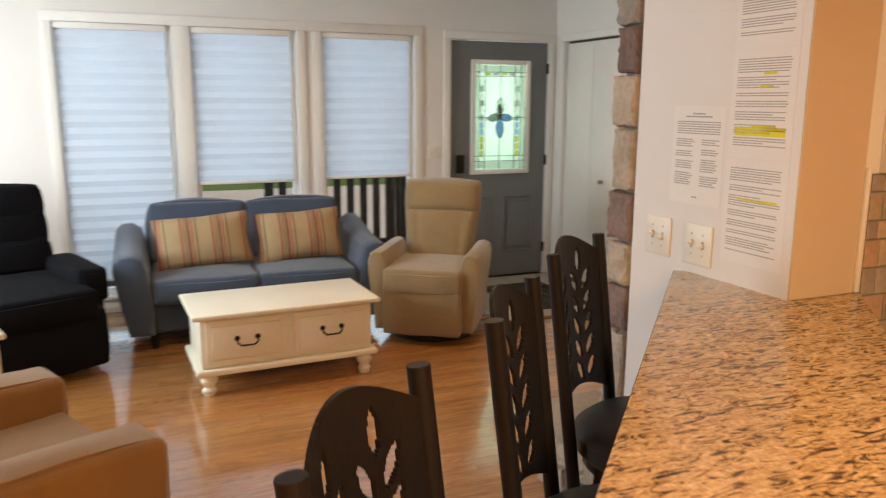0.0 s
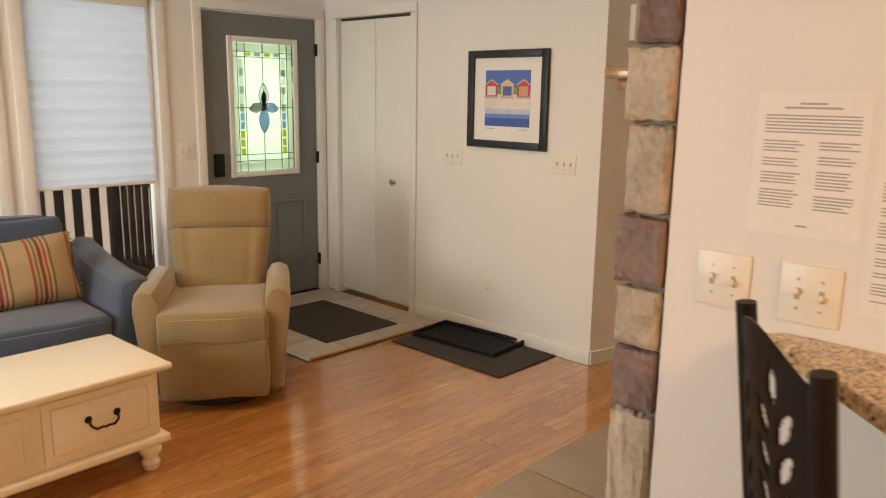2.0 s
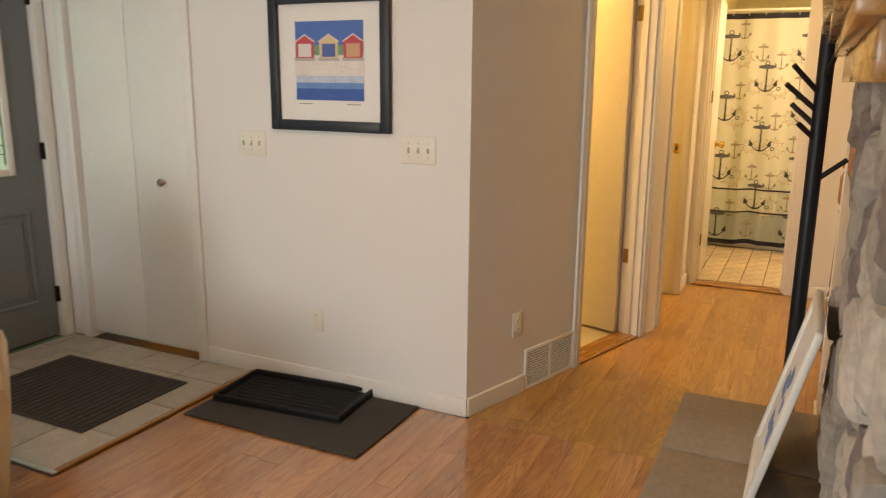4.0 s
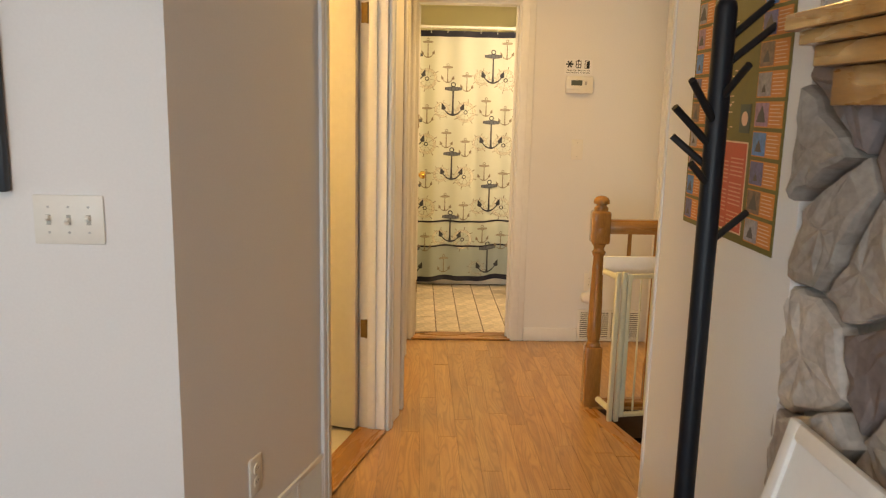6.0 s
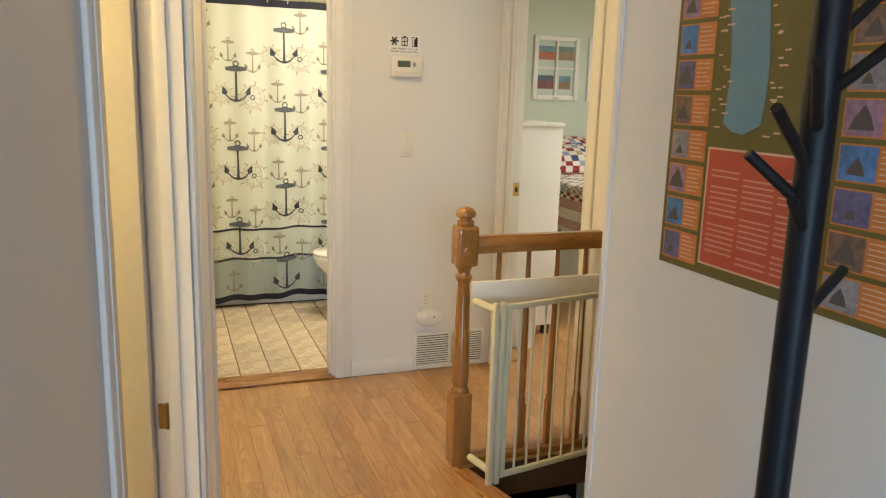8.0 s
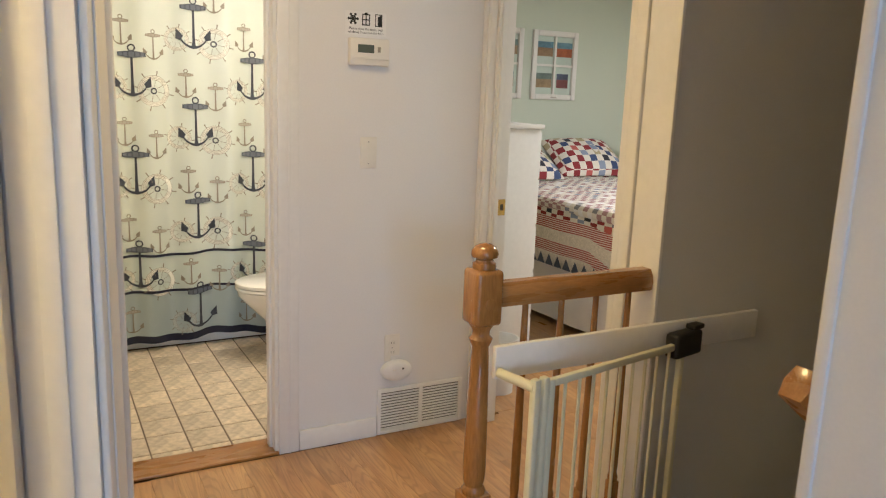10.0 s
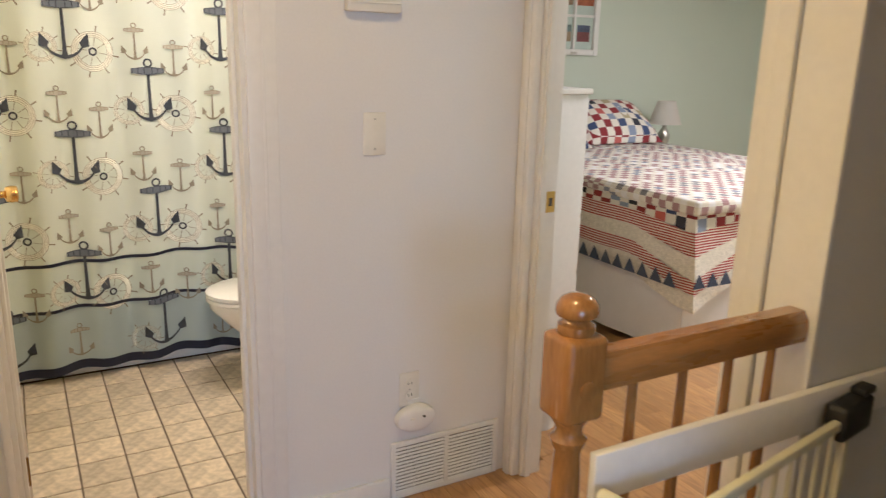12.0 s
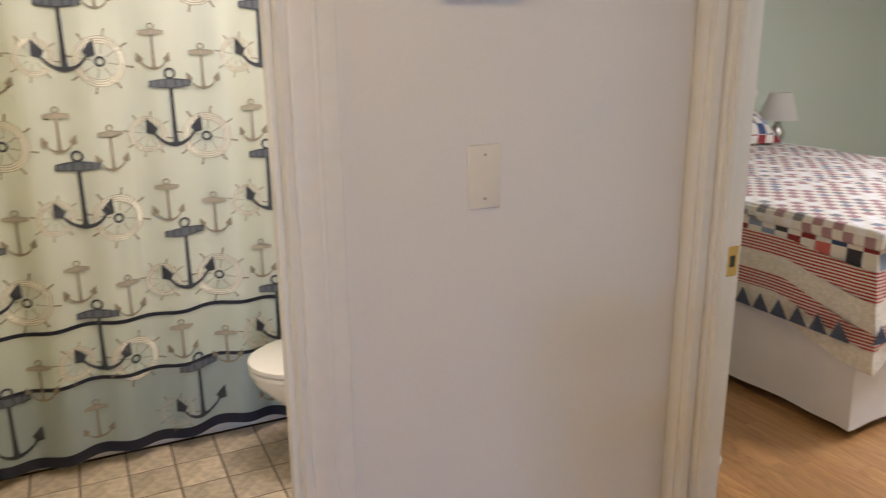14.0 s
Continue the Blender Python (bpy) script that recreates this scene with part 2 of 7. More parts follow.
def wall(name, p0, p1, thick, openings, mat, label, z0=0.0, z1=2.5):
    m, length = run(p0, p1)
    bm = bmesh.new()
    x = 0.0
    for a, b, lo, hi in sorted(openings):
        box(bm, x, a, 0, thick, z0, z1)
        if lo > z0:
            box(bm, a, b, 0, thick, z0, lo)
        box(bm, a, b, 0, thick, hi, z1)
        x = b
    box(bm, x, length, 0, thick, z0, z1)
    return tagged(part(name, bm, mat, None, m=m), label, "wall", kind="structure")


# ---- large structure ----
CEIL = 2.46
WEST, SOUTH = -1.75, -3.0
wall("wall_north", (WEST - 0.12, 6.06), (3.93, 6.06), 0.14,
     [(-0.19 - WEST + 0.12, 0.585 - WEST + 0.12, 0.13, 2.09), (0.71 - WEST + 0.12, 1.49 - WEST + 0.12, 0.13, 2.09),
      (1.69 - WEST + 0.12, 2.465 - WEST + 0.12, 0.13, 2.09), (2.79 - WEST + 0.12, 3.735 - WEST + 0.12, -0.05, 2.075)],
     M_WALL, "white painted wall with three tall windows and the front door")
wall("wall_east_living", (3.805, 6.06), (3.805, 3.578), 0.12, [(0.165, 0.96, -0.05, 2.075)], M_WALL, "white painted wall with a bifold closet door")
DIAG0, DIAG1 = (3.805, 3.578), (5.40, 3.075)
wall("wall_diagonal", DIAG0, DIAG1, 0.12, [(0.865, 1.49, -0.05, 2.05)], M_WALL, "white painted slanting wall with a doorway")
wall("wall_hall_north", (5.40, 3.075), (6.6, 3.075), 0.12, [(0.12, 0.87, -0.05, 2.05)], M_WALL, "white painted hall wall with an open doorway")
wall("wall_hall_end", (6.6, 5.6), (6.6, 1.45), 0.12, [(2.567, 3.19, -0.05, 2.04)], M_WALL, "white painted hall end wall with the bathroom doorway")
wall("wall_stair_grey", (5.52, -2.4), (5.52, 1.525), -0.12, [], M_WALL_GREY, "grey painted stairwell wall", z0=-2.8)
wall("wall_bedroom_north", (5.645, 1.525), (6.598, 1.525), -0.076, [(0.09, 0.892, -0.05, 2.05)], M_WALL, "white painted wall over the bedroom doorway")
wall("wall_bedroom_west", (5.642, -3.2), (5.642, 1.447), -0.02, [], M_WALL_GREEN, "pale green bedroom wall along the stairwell")
wall("wall_map", (4.49, 2.195), (3.6, 2.195), 0.12, [], M_WALL, "white painted wall beside the fireplace")
wall("wall_stair_west", (4.49, -2.4), (4.49, 2.075), 0.12, [], M_WALL, "white painted stairwell wall", z0=-2.8)
wall("wall_stair_south", (4.33, -2.4), (5.64, -2.4), -0.12, [], M_WALL_GREY, "grey painted wall at the foot of the stairs", z0=-2.8)
wall("wall_chimney", (1.72, 2.06), (1.72, 1.42), 1.88, [], M_WALL, "white painted end wall of the chimney breast")
# The opening only lets in the added daylight; it holds no window
wall("wall_west", (WEST, SOUTH), (WEST, 6.06), 0.12, [(3.45 - SOUTH, 5.25 - SOUTH, 0.9, 2.1)], M_WALL_TAN, "tan painted living room wall")
wall("wall_south", (4.33, SOUTH), (WEST, SOUTH), 0.12, [], M_WALL_TAN, "tan painted kitchen wall")
wall("wall_bath_north", (6.72, 3.13), (9.1, 3.13), 0.12, [], M_WALL_YELLOW, "pale yellow bathroom wall")
wall("wall_bath_east", (9.0, 3.13), (9.0, 1.3), 0.1, [], M_WALL_YELLOW, "pale yellow bathroom wall behind the tub")
wall("wall_bath_south", (6.72, 1.57), (9.0, 1.57), -0.12, [], M_WALL_YELLOW, "pale yellow wall between bathroom and bedroom")
wall("wall_bedroom_east", (9.3, 1.45), (9.3, -3.2), 0.12, [], M_WALL_GREEN, "pale green bedroom wall")
wall("wall_bedroom_south", (9.42, -3.2), (5.5, -3.2), 0.12, [], M_WALL_GREEN, "pale green bedroom wall")
wall("wall_laundry_east", (5.30, 5.6), (5.30, 3.2), 0.1, [], M_WALL_YELLOW, "pale yellow wall between the two side rooms")
wall("wall_side_north", (3.93, 5.6), (6.6, 5.6), 0.12, [], M_WALL_YELLOW, "pale yellow wall of the side rooms")


def slab(name, outline, z0, z1, mat, label, category="floor"):
    bm = bmesh.new()
    a = [bm.verts.new((x, y, z0)) for x, y in outline]
    b = [bm.verts.new((x, y, z1)) for x, y in outline]
    k = len(outline)
    bm.faces.new(a), bm.faces.new(b)
    for i in range(k):
        bm.faces.new((a[i], a[(i + 1) % k], b[(i + 1) % k], b[i]))
    return tagged(part(name, bm, mat), label, category, kind="structure")


ceiling = slab("ceiling", [(WEST - 0.12, SOUTH - 0.12), (9.42, -3.32), (9.42, 6.2), (WEST - 0.12, 6.2)], CEIL, CEIL + 0.12, M_CEIL, "white painted flat ceiling", "ceiling")
ground = slab("ground", [(-200, 6.35), (200, 6.35), (200, 400), (-200, 400)], -0.75, -0.7, M_GRASS, "green mown lawn in front of the house", "ground")
STAIR_L, STAIR_R = (4.49, 1.87), (5.52, 2.14)
floor_living = slab("floor_living", [(WEST, SOUTH), (4.33, SOUTH), (4.33, 2.1), (3.9, 2.1), (3.9, 6.06), (WEST, 6.06)], -0.16, -0.012, M_SUB, "orange-brown laminate board floor")
floor_hall = slab("floor_hall", [(3.9, 2.1), (4.33, 2.1), STAIR_L, STAIR_R, (5.52, 1.3), (6.66, 1.3), (6.66, 3.11), (5.4, 3.11), (3.9, 3.6)], -0.16, -0.012, M_SUB, "honey oak strip floor of the hall")
floor_bath = slab("floor_bath", [(6.66, 1.5), (9.0, 1.5), (9.0, 3.13), (6.66, 3.13)], -0.16, -0.012, M_SUB, "beige mottled square tile floor of the bathroom")
floor_bedroom = slab("floor_bedroom", [(5.53, -3.2), (9.3, -3.2), (9.3, 1.5), (6.66, 1.5), (6.66, 1.3), (5.53, 1.3)], -0.16, -0.012, M_SUB, "oak board floor of the bedroom")
floor_laundry = slab("floor_laundry", [(3.93, 3.6), (5.40, 3.1), (5.4, 5.6), (3.93, 5.6)], -0.16, -0.006, M_PATHWAY, "pale tile floor of the side room")
floor_spare = slab("floor_spare", [(5.4, 3.05), (6.66, 3.05), (6.66, 5.6), (5.4, 5.6)], -0.16, -0.004, M_HALL_FLOOR, "oak floor of the spare room")
floor_landing = slab("floor_stair_foot", [(4.33, -2.5), (5.64, -2.5), (5.64, 2.2), (4.33, 2.2)], -2.85, -2.75, M_CARPET, "blue-grey carpet at the foot of the stairs")

# ---- materials of the things ----
M_BLUE = material("blue_denim_upholstery", (0.045, 0.075, 0.125), 0.9, vary=0.18, scale=9, grain=420, bump=0.25, sheen=0.3)
M_BEIGE = material("beige_suede_upholstery", (0.245, 0.168, 0.085), 0.85, vary=0.24, scale=4.5, grain=160, bump=0.15, sheen=0.4)
M_TAN = material("golden_tan_upholstery", (0.235, 0.112, 0.031), 0.88, vary=0.15, scale=7, grain=300, bump=0.2, sheen=0.3)
M_BLACK_CLOTH = material("black_upholstery", (0.004, 0.004, 0.006), 0.95, vary=0.3, scale=7, grain=260, bump=0.2, spec=0.15)
M_DARK = material("dark_plastic", (0.012, 0.012, 0.013), 0.5, vary=0.2)
M_BLACK_WOOD = material("espresso_stained_wood", (0.0075, 0.005, 0.0045), 0.55, spec=0.3, vary=0.25, scale=5, grain=40, bump=0.04, stretch=(6, 6, 1))
M_LEATHER = material("black_leather", (0.007, 0.006, 0.006), 0.5, spec=0.35, vary=0.2, scale=8, grain=160, bump=0.15)
M_IRON = material("dark_bronze", (0.03, 0.022, 0.016), 0.4, metal=0.8, vary=0.2)
M_BRASS = material("polished_brass", (0.75, 0.5, 0.16), 0.22, metal=1.0, vary=0.08)
M_STEEL = material("satin_nickel", (0.5, 0.48, 0.44), 0.3, metal=1.0, vary=0.06)
M_PLATE = material("ivory_plastic", (0.8, 0.77, 0.69), 0.4, vary=0.03, bump=0.0)
M_SLOT = material("slot_shadow_plastic", (0.05, 0.045, 0.04), 0.6, bump=0.0)
M_GAP = material("plate_slot", (0.42, 0.4, 0.34), 0.6, bump=0.0)
M_HINGE = material("aged_brass", (0.3, 0.19, 0.07), 0.4, metal=1.0, vary=0.15)
M_MAT = material("dark_ribbed_mat", (0.05, 0.045, 0.04), 0.95, vary=0.25, scale=12, grain=220, bump=0.5)
M_RUBBER = material("black_rubber", (0.010, 0.010, 0.011), 0.6, spec=0.35, vary=0.2, scale=10, grain=90, bump=0.1)
M_ENTRY_TILE = material("grey_beige_stone_tile", (0.42, 0.38, 0.33), 0.5, vary=0.22, scale=9, grain=45, bump=0.08, per_object=0.1)
M_GROUT = material("grout", (0.26, 0.235, 0.2), 0.9, vary=0.1)
M_PAPER = material("white_paper", (0.82, 0.81, 0.79), 0.7, vary=0.02, bump=0.01)
M_INK = material("grey_print", (0.42, 0.41, 0.40), 0.8, vary=0.1, bump=0.0)
M_YELLOW = material("yellow_marker", (0.78, 0.72, 0.03), 0.7, vary=0.1, bump=0.0)
M_DECK = material("dark_stained_deck_wood", (0.05, 0.03, 0.022), 0.7, vary=0.3, scale=5, grain=40, bump=0.1)
M_NAVY = material("navy_black_frame_paint", (0.012, 0.018, 0.026), 0.45, vary=0.15)


def flat(name, color, rough=0.6, vary=0.06):
    return material(name, color, rough, vary=vary, scale=12, grain=90, bump=0.0)


def stone_material(name, color):
    m = material(name, color, 0.88, vary=0.3, scale=9, grain=55, bump=0.6, per_object=0.16)
    return m


M_STONES = [stone_material("buff_sandstone", (0.44, 0.375, 0.305)), stone_material("grey_sandstone", (0.34, 0.305, 0.27)),
            stone_material("plum_sandstone", (0.2, 0.145, 0.135)), stone_material("pale_sandstone", (0.49, 0.42, 0.345))]
M_FACE_STONES = [stone_material("warm_grey_fieldstone", (0.35, 0.31, 0.275)), stone_material("pale_grey_fieldstone", (0.46, 0.415, 0.37)), stone_material("dark_plum_fieldstone", (0.2, 0.165, 0.158))]
M_HEARTH = material("hearth_flagstone", (0.33, 0.275, 0.22), 0.8, vary=0.2, scale=5, grain=50, bump=0.2, per_object=0.08)
M_MORTAR = material("grey_mortar", (0.25, 0.235, 0.21), 0.95, vary=0.2, scale=8, grain=70, bump=0.4)


def granite_material():
    m = bpy.data.materials.new("gold_granite")
    m.use_nodes = True
    n, l = m.node_tree.nodes, m.node_tree.links
    b = n["Principled BSDF"]
    tc, mp = n.new("ShaderNodeTexCoord"), n.new("ShaderNodeMapping")
    mp.inputs["Rotation"].default_value = (0, 0, radians(38))
    mp.inputs["Scale"].default_value = (0.6, 1.9, 1)
    l.new(tc.outputs["Object"], mp.inputs[0])
    a = n.new("ShaderNodeTexNoise")
    a.inputs["Scale"].default_value, a.inputs["Detail"].default_value, a.inputs["Distortion"].default_value = 33, 9, 2.0
    l.new(mp.outputs[0], a.inputs[0])
    r = n.new("ShaderNodeValToRGB")
    e = r.color_ramp.elements
    e[0].position, e[0].color = 0.30, (0.03, 0.026, 0.024, 1)
    e[1].position, e[1].color = 0.74, (0.74, 0.58, 0.39, 1)
    for pos, c in ((0.375, (0.11, 0.07, 0.045, 1)), (0.43, (0.36, 0.22, 0.105, 1)), (0.50, (0.56, 0.365, 0.19, 1)), (0.62, (0.64, 0.45, 0.265, 1))):
        k = e.new(pos)
        k.color = c
    l.new(a.outputs["Fac"], r.inputs[0])
    sp = n.new("ShaderNodeTexNoise")
    sp.inputs["Scale"].default_value, sp.inputs["Detail"].default_value = 130, 3
    l.new(tc.outputs["Object"], sp.inputs[0])
    hs = n.new("ShaderNodeHueSaturation")
    mr = n.new("ShaderNodeMapRange")
    mr.inputs["From Min"].default_value, mr.inputs["From Max"].default_value = 0.3, 0.7
    mr.inputs["To Min"].default_value, mr.inputs["To Max"].default_value = 0.75, 1.2
    l.new(sp.outputs["Fac"], mr.inputs[0])
    l.new(r.outputs[0], hs.inputs["Color"])
    l.new(mr.outputs[0], hs.inputs["Value"])
    l.new(hs.outputs[0], b.inputs["Base Color"])
    b.inputs["Roughness"].default_value = 0.14
    return m


M_GRANITE = granite_material()


def stripe_material(name, axis, pitch, bands):
    """Woven stripes: bands are (end, colour) over one pitch."""
    m = material(name, (0.5, 0.4, 0.3), 0.9, vary=0.1, scale=10, grain=350, bump=0.2)
    n, l = m.node_tree.nodes, m.node_tree.links
    sep, div, fr = n.new("ShaderNodeSeparateXYZ"), n.new("ShaderNodeMath"), n.new("ShaderNodeMath")
    l.new(n["Texture Coordinate"].outputs["Object"], sep.inputs[0])
    div.operation, fr.operation = "DIVIDE", "FRACT"
    div.inputs[1].default_value = pitch
    l.new(sep.outputs[axis], div.inputs[0])
    l.new(div.outputs[0], fr.inputs[0])
    r = n.new("ShaderNodeValToRGB")
    r.color_ramp.interpolation = "CONSTANT"
    e = r.color_ramp.elements
    e[0].position, e[0].color = 0, (*bands[0][1], 1)
    e[1].position, e[1].color = bands[0][0], (*bands[1][1], 1)
    for (p, _), (_, c) in zip(bands[1:], bands[2:]):
        k = e.new(p)
        k.color = (*c, 1)
    l.new(fr.outputs[0], r.inputs[0])
    l.new(r.outputs[0], n["Hue/Saturation/Value"].inputs["Color"])
    return m


_cream, _red, _olive, _dkred = (0.40, 0.29, 0.17), (0.36, 0.075, 0.04), (0.17, 0.13, 0.07), (0.22, 0.05, 0.035)
M_STRIPE = stripe_material("striped_woven_cloth", 0, 0.2, [(0.3, _cream), (0.36, _red), (0.42, _cream), (0.47, _olive), (0.52, _cream), (0.60, _dkred), (0.66, _cream), (0.71, _red), (0.77, (0.46, 0.34, 0.2)), (0.83, _olive), (1.0, _cream)])

# ---- soft shapes ----


def cushion(name, mat, parent, cx, cy, cz, sx, sy, sz, m=None, soft=0.06, puff=0.03, label="", seg=4):
    """A padded block with swelling faces; c is its centre, s its size."""
    bm = bmesh.new()
    bmesh.ops.create_cube(bm, size=1)
    bmesh.ops.scale(bm, vec=(sx, sy, sz), verts=bm.verts)
    bmesh.ops.subdivide_edges(bm, edges=bm.edges, cuts=5, use_grid_fill=True)
    hx, hy, hz = sx / 2, sy / 2, sz / 2
    for v in bm.verts:
        x, y, z = v.co
        ax, ay, az = abs(x) / hx, abs(y) / hy, abs(z) / hz
        k = lambda p, q: (1 - p ** 2) * (1 - q ** 2)
        v.co.z += math.copysign(puff * k(ax, ay), z) if az > 0.99 else 0
        v.co.y += math.copysign(puff * k(ax, az), y) if ay > 0.99 else 0
        v.co.x += math.copysign(puff * k(ay, az), x) if ax > 0.99 else 0
        w = noise.noise(Vector((x * 7 + cx * 5, y * 7 + cy * 3, z * 7))) * 0.006
        v.co += Vector((w, w, w))
    es = [e for e in bm.edges if len(e.link_faces) == 2 and e.calc_face_angle() > 0.7]
    bmesh.ops.bevel(bm, geom=es, offset=min(soft, 0.45 * min(sx, sy, sz)), segments=seg, profile=0.5, affect="EDGES", clamp_overlap=True)
    t = Matrix.Translation((cx, cy, cz))
    bmesh.ops.transform(bm, matrix=t @ (m or Matrix()), verts=bm.verts)
    return part(name, bm, mat, parent, label, True)


def pillow(name, mat, parent, w, h, d, m, label=""):
    """A knife-edged cushion, w wide, h high, d thick, centred, thin towards its seam."""
    bm = bmesh.new()
    n = 14
    for side in (1, -1):
        g = []
        for j in range(n + 1):
            row = []
            for i in range(n + 1):
                u, v = 2 * i / n - 1, 2 * j / n - 1
                t = max(0, (1 - abs(u) ** 2.6) * (1 - abs(v) ** 2.6)) ** 0.55
                pin = 1 - 0.07 * (1 - abs(u)) * abs(v) ** 3 - 0.0
                pinx = 1 - 0.06 * (1 - abs(v)) * abs(u) ** 3
                wob = noise.noise(Vector((u * 2.3, v * 2.3, side * 3 + w * 9))) * 0.012
                row.append(bm.verts.new((u * w / 2 * pinx, side * (d / 2 * t + 0.004) + wob * t, v * h / 2 * pin)))
            g.append(row)
        for j in range(n):
            for i in range(n):
                bm.faces.new((g[j][i], g[j][i + 1], g[j + 1][i + 1], g[j + 1][i]))
    bmesh.ops.remove_doubles(bm, verts=bm.verts, dist=0.0085)
    bmesh.ops.transform(bm, matrix=m, verts=bm.verts)
    return part(name, bm, mat, parent, label, True)


# ---- windows, shades and the front door ----
YW = 6.06


def window(name, x0, x1):
    w = thing(name, pose((x0 + x1) / 2, YW, 0.13), "tall white framed window looking onto the lawn", "window", kind="structure")
    hx, h = (x1 - x0) / 2, 1.96
    for nm, d in (("window_frame", (-hx, -hx + 0.035, 0.05, 0.11, 0, h)), ("window_frame", (hx - 0.035, hx, 0.05, 0.11, 0, h)),
                  ("window_frame", (-hx + 0.035, hx - 0.035, 0.05, 0.11, 0, 0.045)), ("window_frame", (-hx + 0.035, hx - 0.035, 0.05, 0.11, h - 0.045, h))):
        block(nm, M_TRIM, w, *d, bevel=0.004)
    g = block("pane", M_GLASS, w, -hx + 0.035, hx - 0.035, 0.078, 0.082, 0.045, h - 0.045)
    g.visible_shadow = False
    block("window_sill", M_TRIM, w, -hx - 0.03, hx + 0.03, -0.03, 0.05, -0.03, -0.001, bevel=0.006)
    return w


def shade(x0, x1, bottom, label):
    s = thing("window_shade", pose((x0 + x1) / 2 - 0.016, YW + 0.018, 0), label, "window shade", "pleated shades")
    hx = (x1 - x0) / 2 - 0.024
    block("headrail", M_TRIM, s, -hx, hx, -0.025, 0.02, 2.045, 2.088, bevel=0.005)
    block("bottom_rail", M_TRIM, s, -hx, hx, -0.014, 0.01, bottom, bottom + 0.02, bevel=0.004)
    bm = bmesh.new()
    top, k = 2.045, 0
    n = max(2, round((top - bottom - 0.02) / 0.0425))
    prev = None
    for i in range(n + 1):
        z = top - (top - bottom - 0.02) * i / n
        y = -0.012 if i % 2 else 0.008
        y += 0.0015 * math.sin(i * 1.7)
        cur = (bm.verts.new((-hx + 0.004, y, z)), bm.verts.new((hx - 0.004, y, z)))
        if prev:
            bm.faces.new((prev[0], prev[1], cur[1], cur[0]))
        prev = cur
    part("pleated_cloth", bm, M_BLIND, s)
    for x in (-hx * 0.6, hx * 0.6):
        bm = bmesh.new()
        tube(bm, (x, -0.002, bottom), (x, -0.002, 2.05), 0.0012, 6)
        part("lift_cord", bm, M_TRIM, s)
    return s


for _i, (_a, _b) in enumerate(((-0.19, 0.585), (0.71, 1.49), (1.69, 2.465))):
    window("window_%d" % (_i + 1), _a, _b)
shade(-0.19, 0.585, 0.24, "white pleated shade drawn down over the window")
shade(0.71, 1.49, 0.93, "white pleated shade drawn halfway over the window")
shade(1.69, 2.465, 0.94, "white pleated shade drawn halfway over the window")


def trim(name, dims, mat=None, label="white painted trim board", bevel=0.004):
    return tagged(block(name, mat or M_TRIM, None, *dims, bevel=bevel), label, "trim", kind="structure")


for _d in ((-0.255, -0.19, 0.13, 2.09), (0.585, 0.71, 0.13, 2.09), (1.49, 1.56, 0.13, 2.09), (1.62, 1.69, 0.13, 2.09), (2.465, 2.53, 0.13, 2.09), (-0.255, 2.53, 2.09, 2.16)):
    trim("trim_window", (_d[0], _d[1], YW - 0.018, YW, _d[2], _d[3]))
trim("trim_window", (-0.26, 2.54, YW - 0.012, YW, 0.03, 0.098), label="white painted apron board under the windows")
trim("trim_door", (2.725, 2.785, YW - 0.018, YW, 0, 2.075))
trim("trim_door", (3.737, 3.795, YW - 0.018, YW, 0, 2.075))
trim("trim_door", (2.725, 3.795, YW - 0.018, YW, 2.0755, 2.14))
trim("baseboard", (WEST, -0.26, YW - 0.014, YW, 0, 0.09), label="white painted baseboard")
trim("baseboard", (2.54, 2.724, YW - 0.014, YW, 0, 0.09), label="white painted baseboard")


M_LITE = cloth_material("frosted_mint_glass", (0.72, 0.86, 0.74), 0.8)
M_LITE_CLEAR = cloth_material("bevelled_pale_glass", (0.85, 0.9, 0.86), 0.8)
M_LITE_BLUE = cloth_material("blue_stained_glass", (0.38, 0.6, 0.82), 0.8)
M_LITE_YELLOW = cloth_material("yellow_stained_glass", (0.75, 0.72, 0.12), 0.85)
M_LITE_DARK = cloth_material("smoke_bevelled_glass", (0.46, 0.54, 0.5), 0.75)
M_LEAD = material("lead_came", (0.05, 0.055, 0.055), 0.5, metal=0.6, vary=0.2)


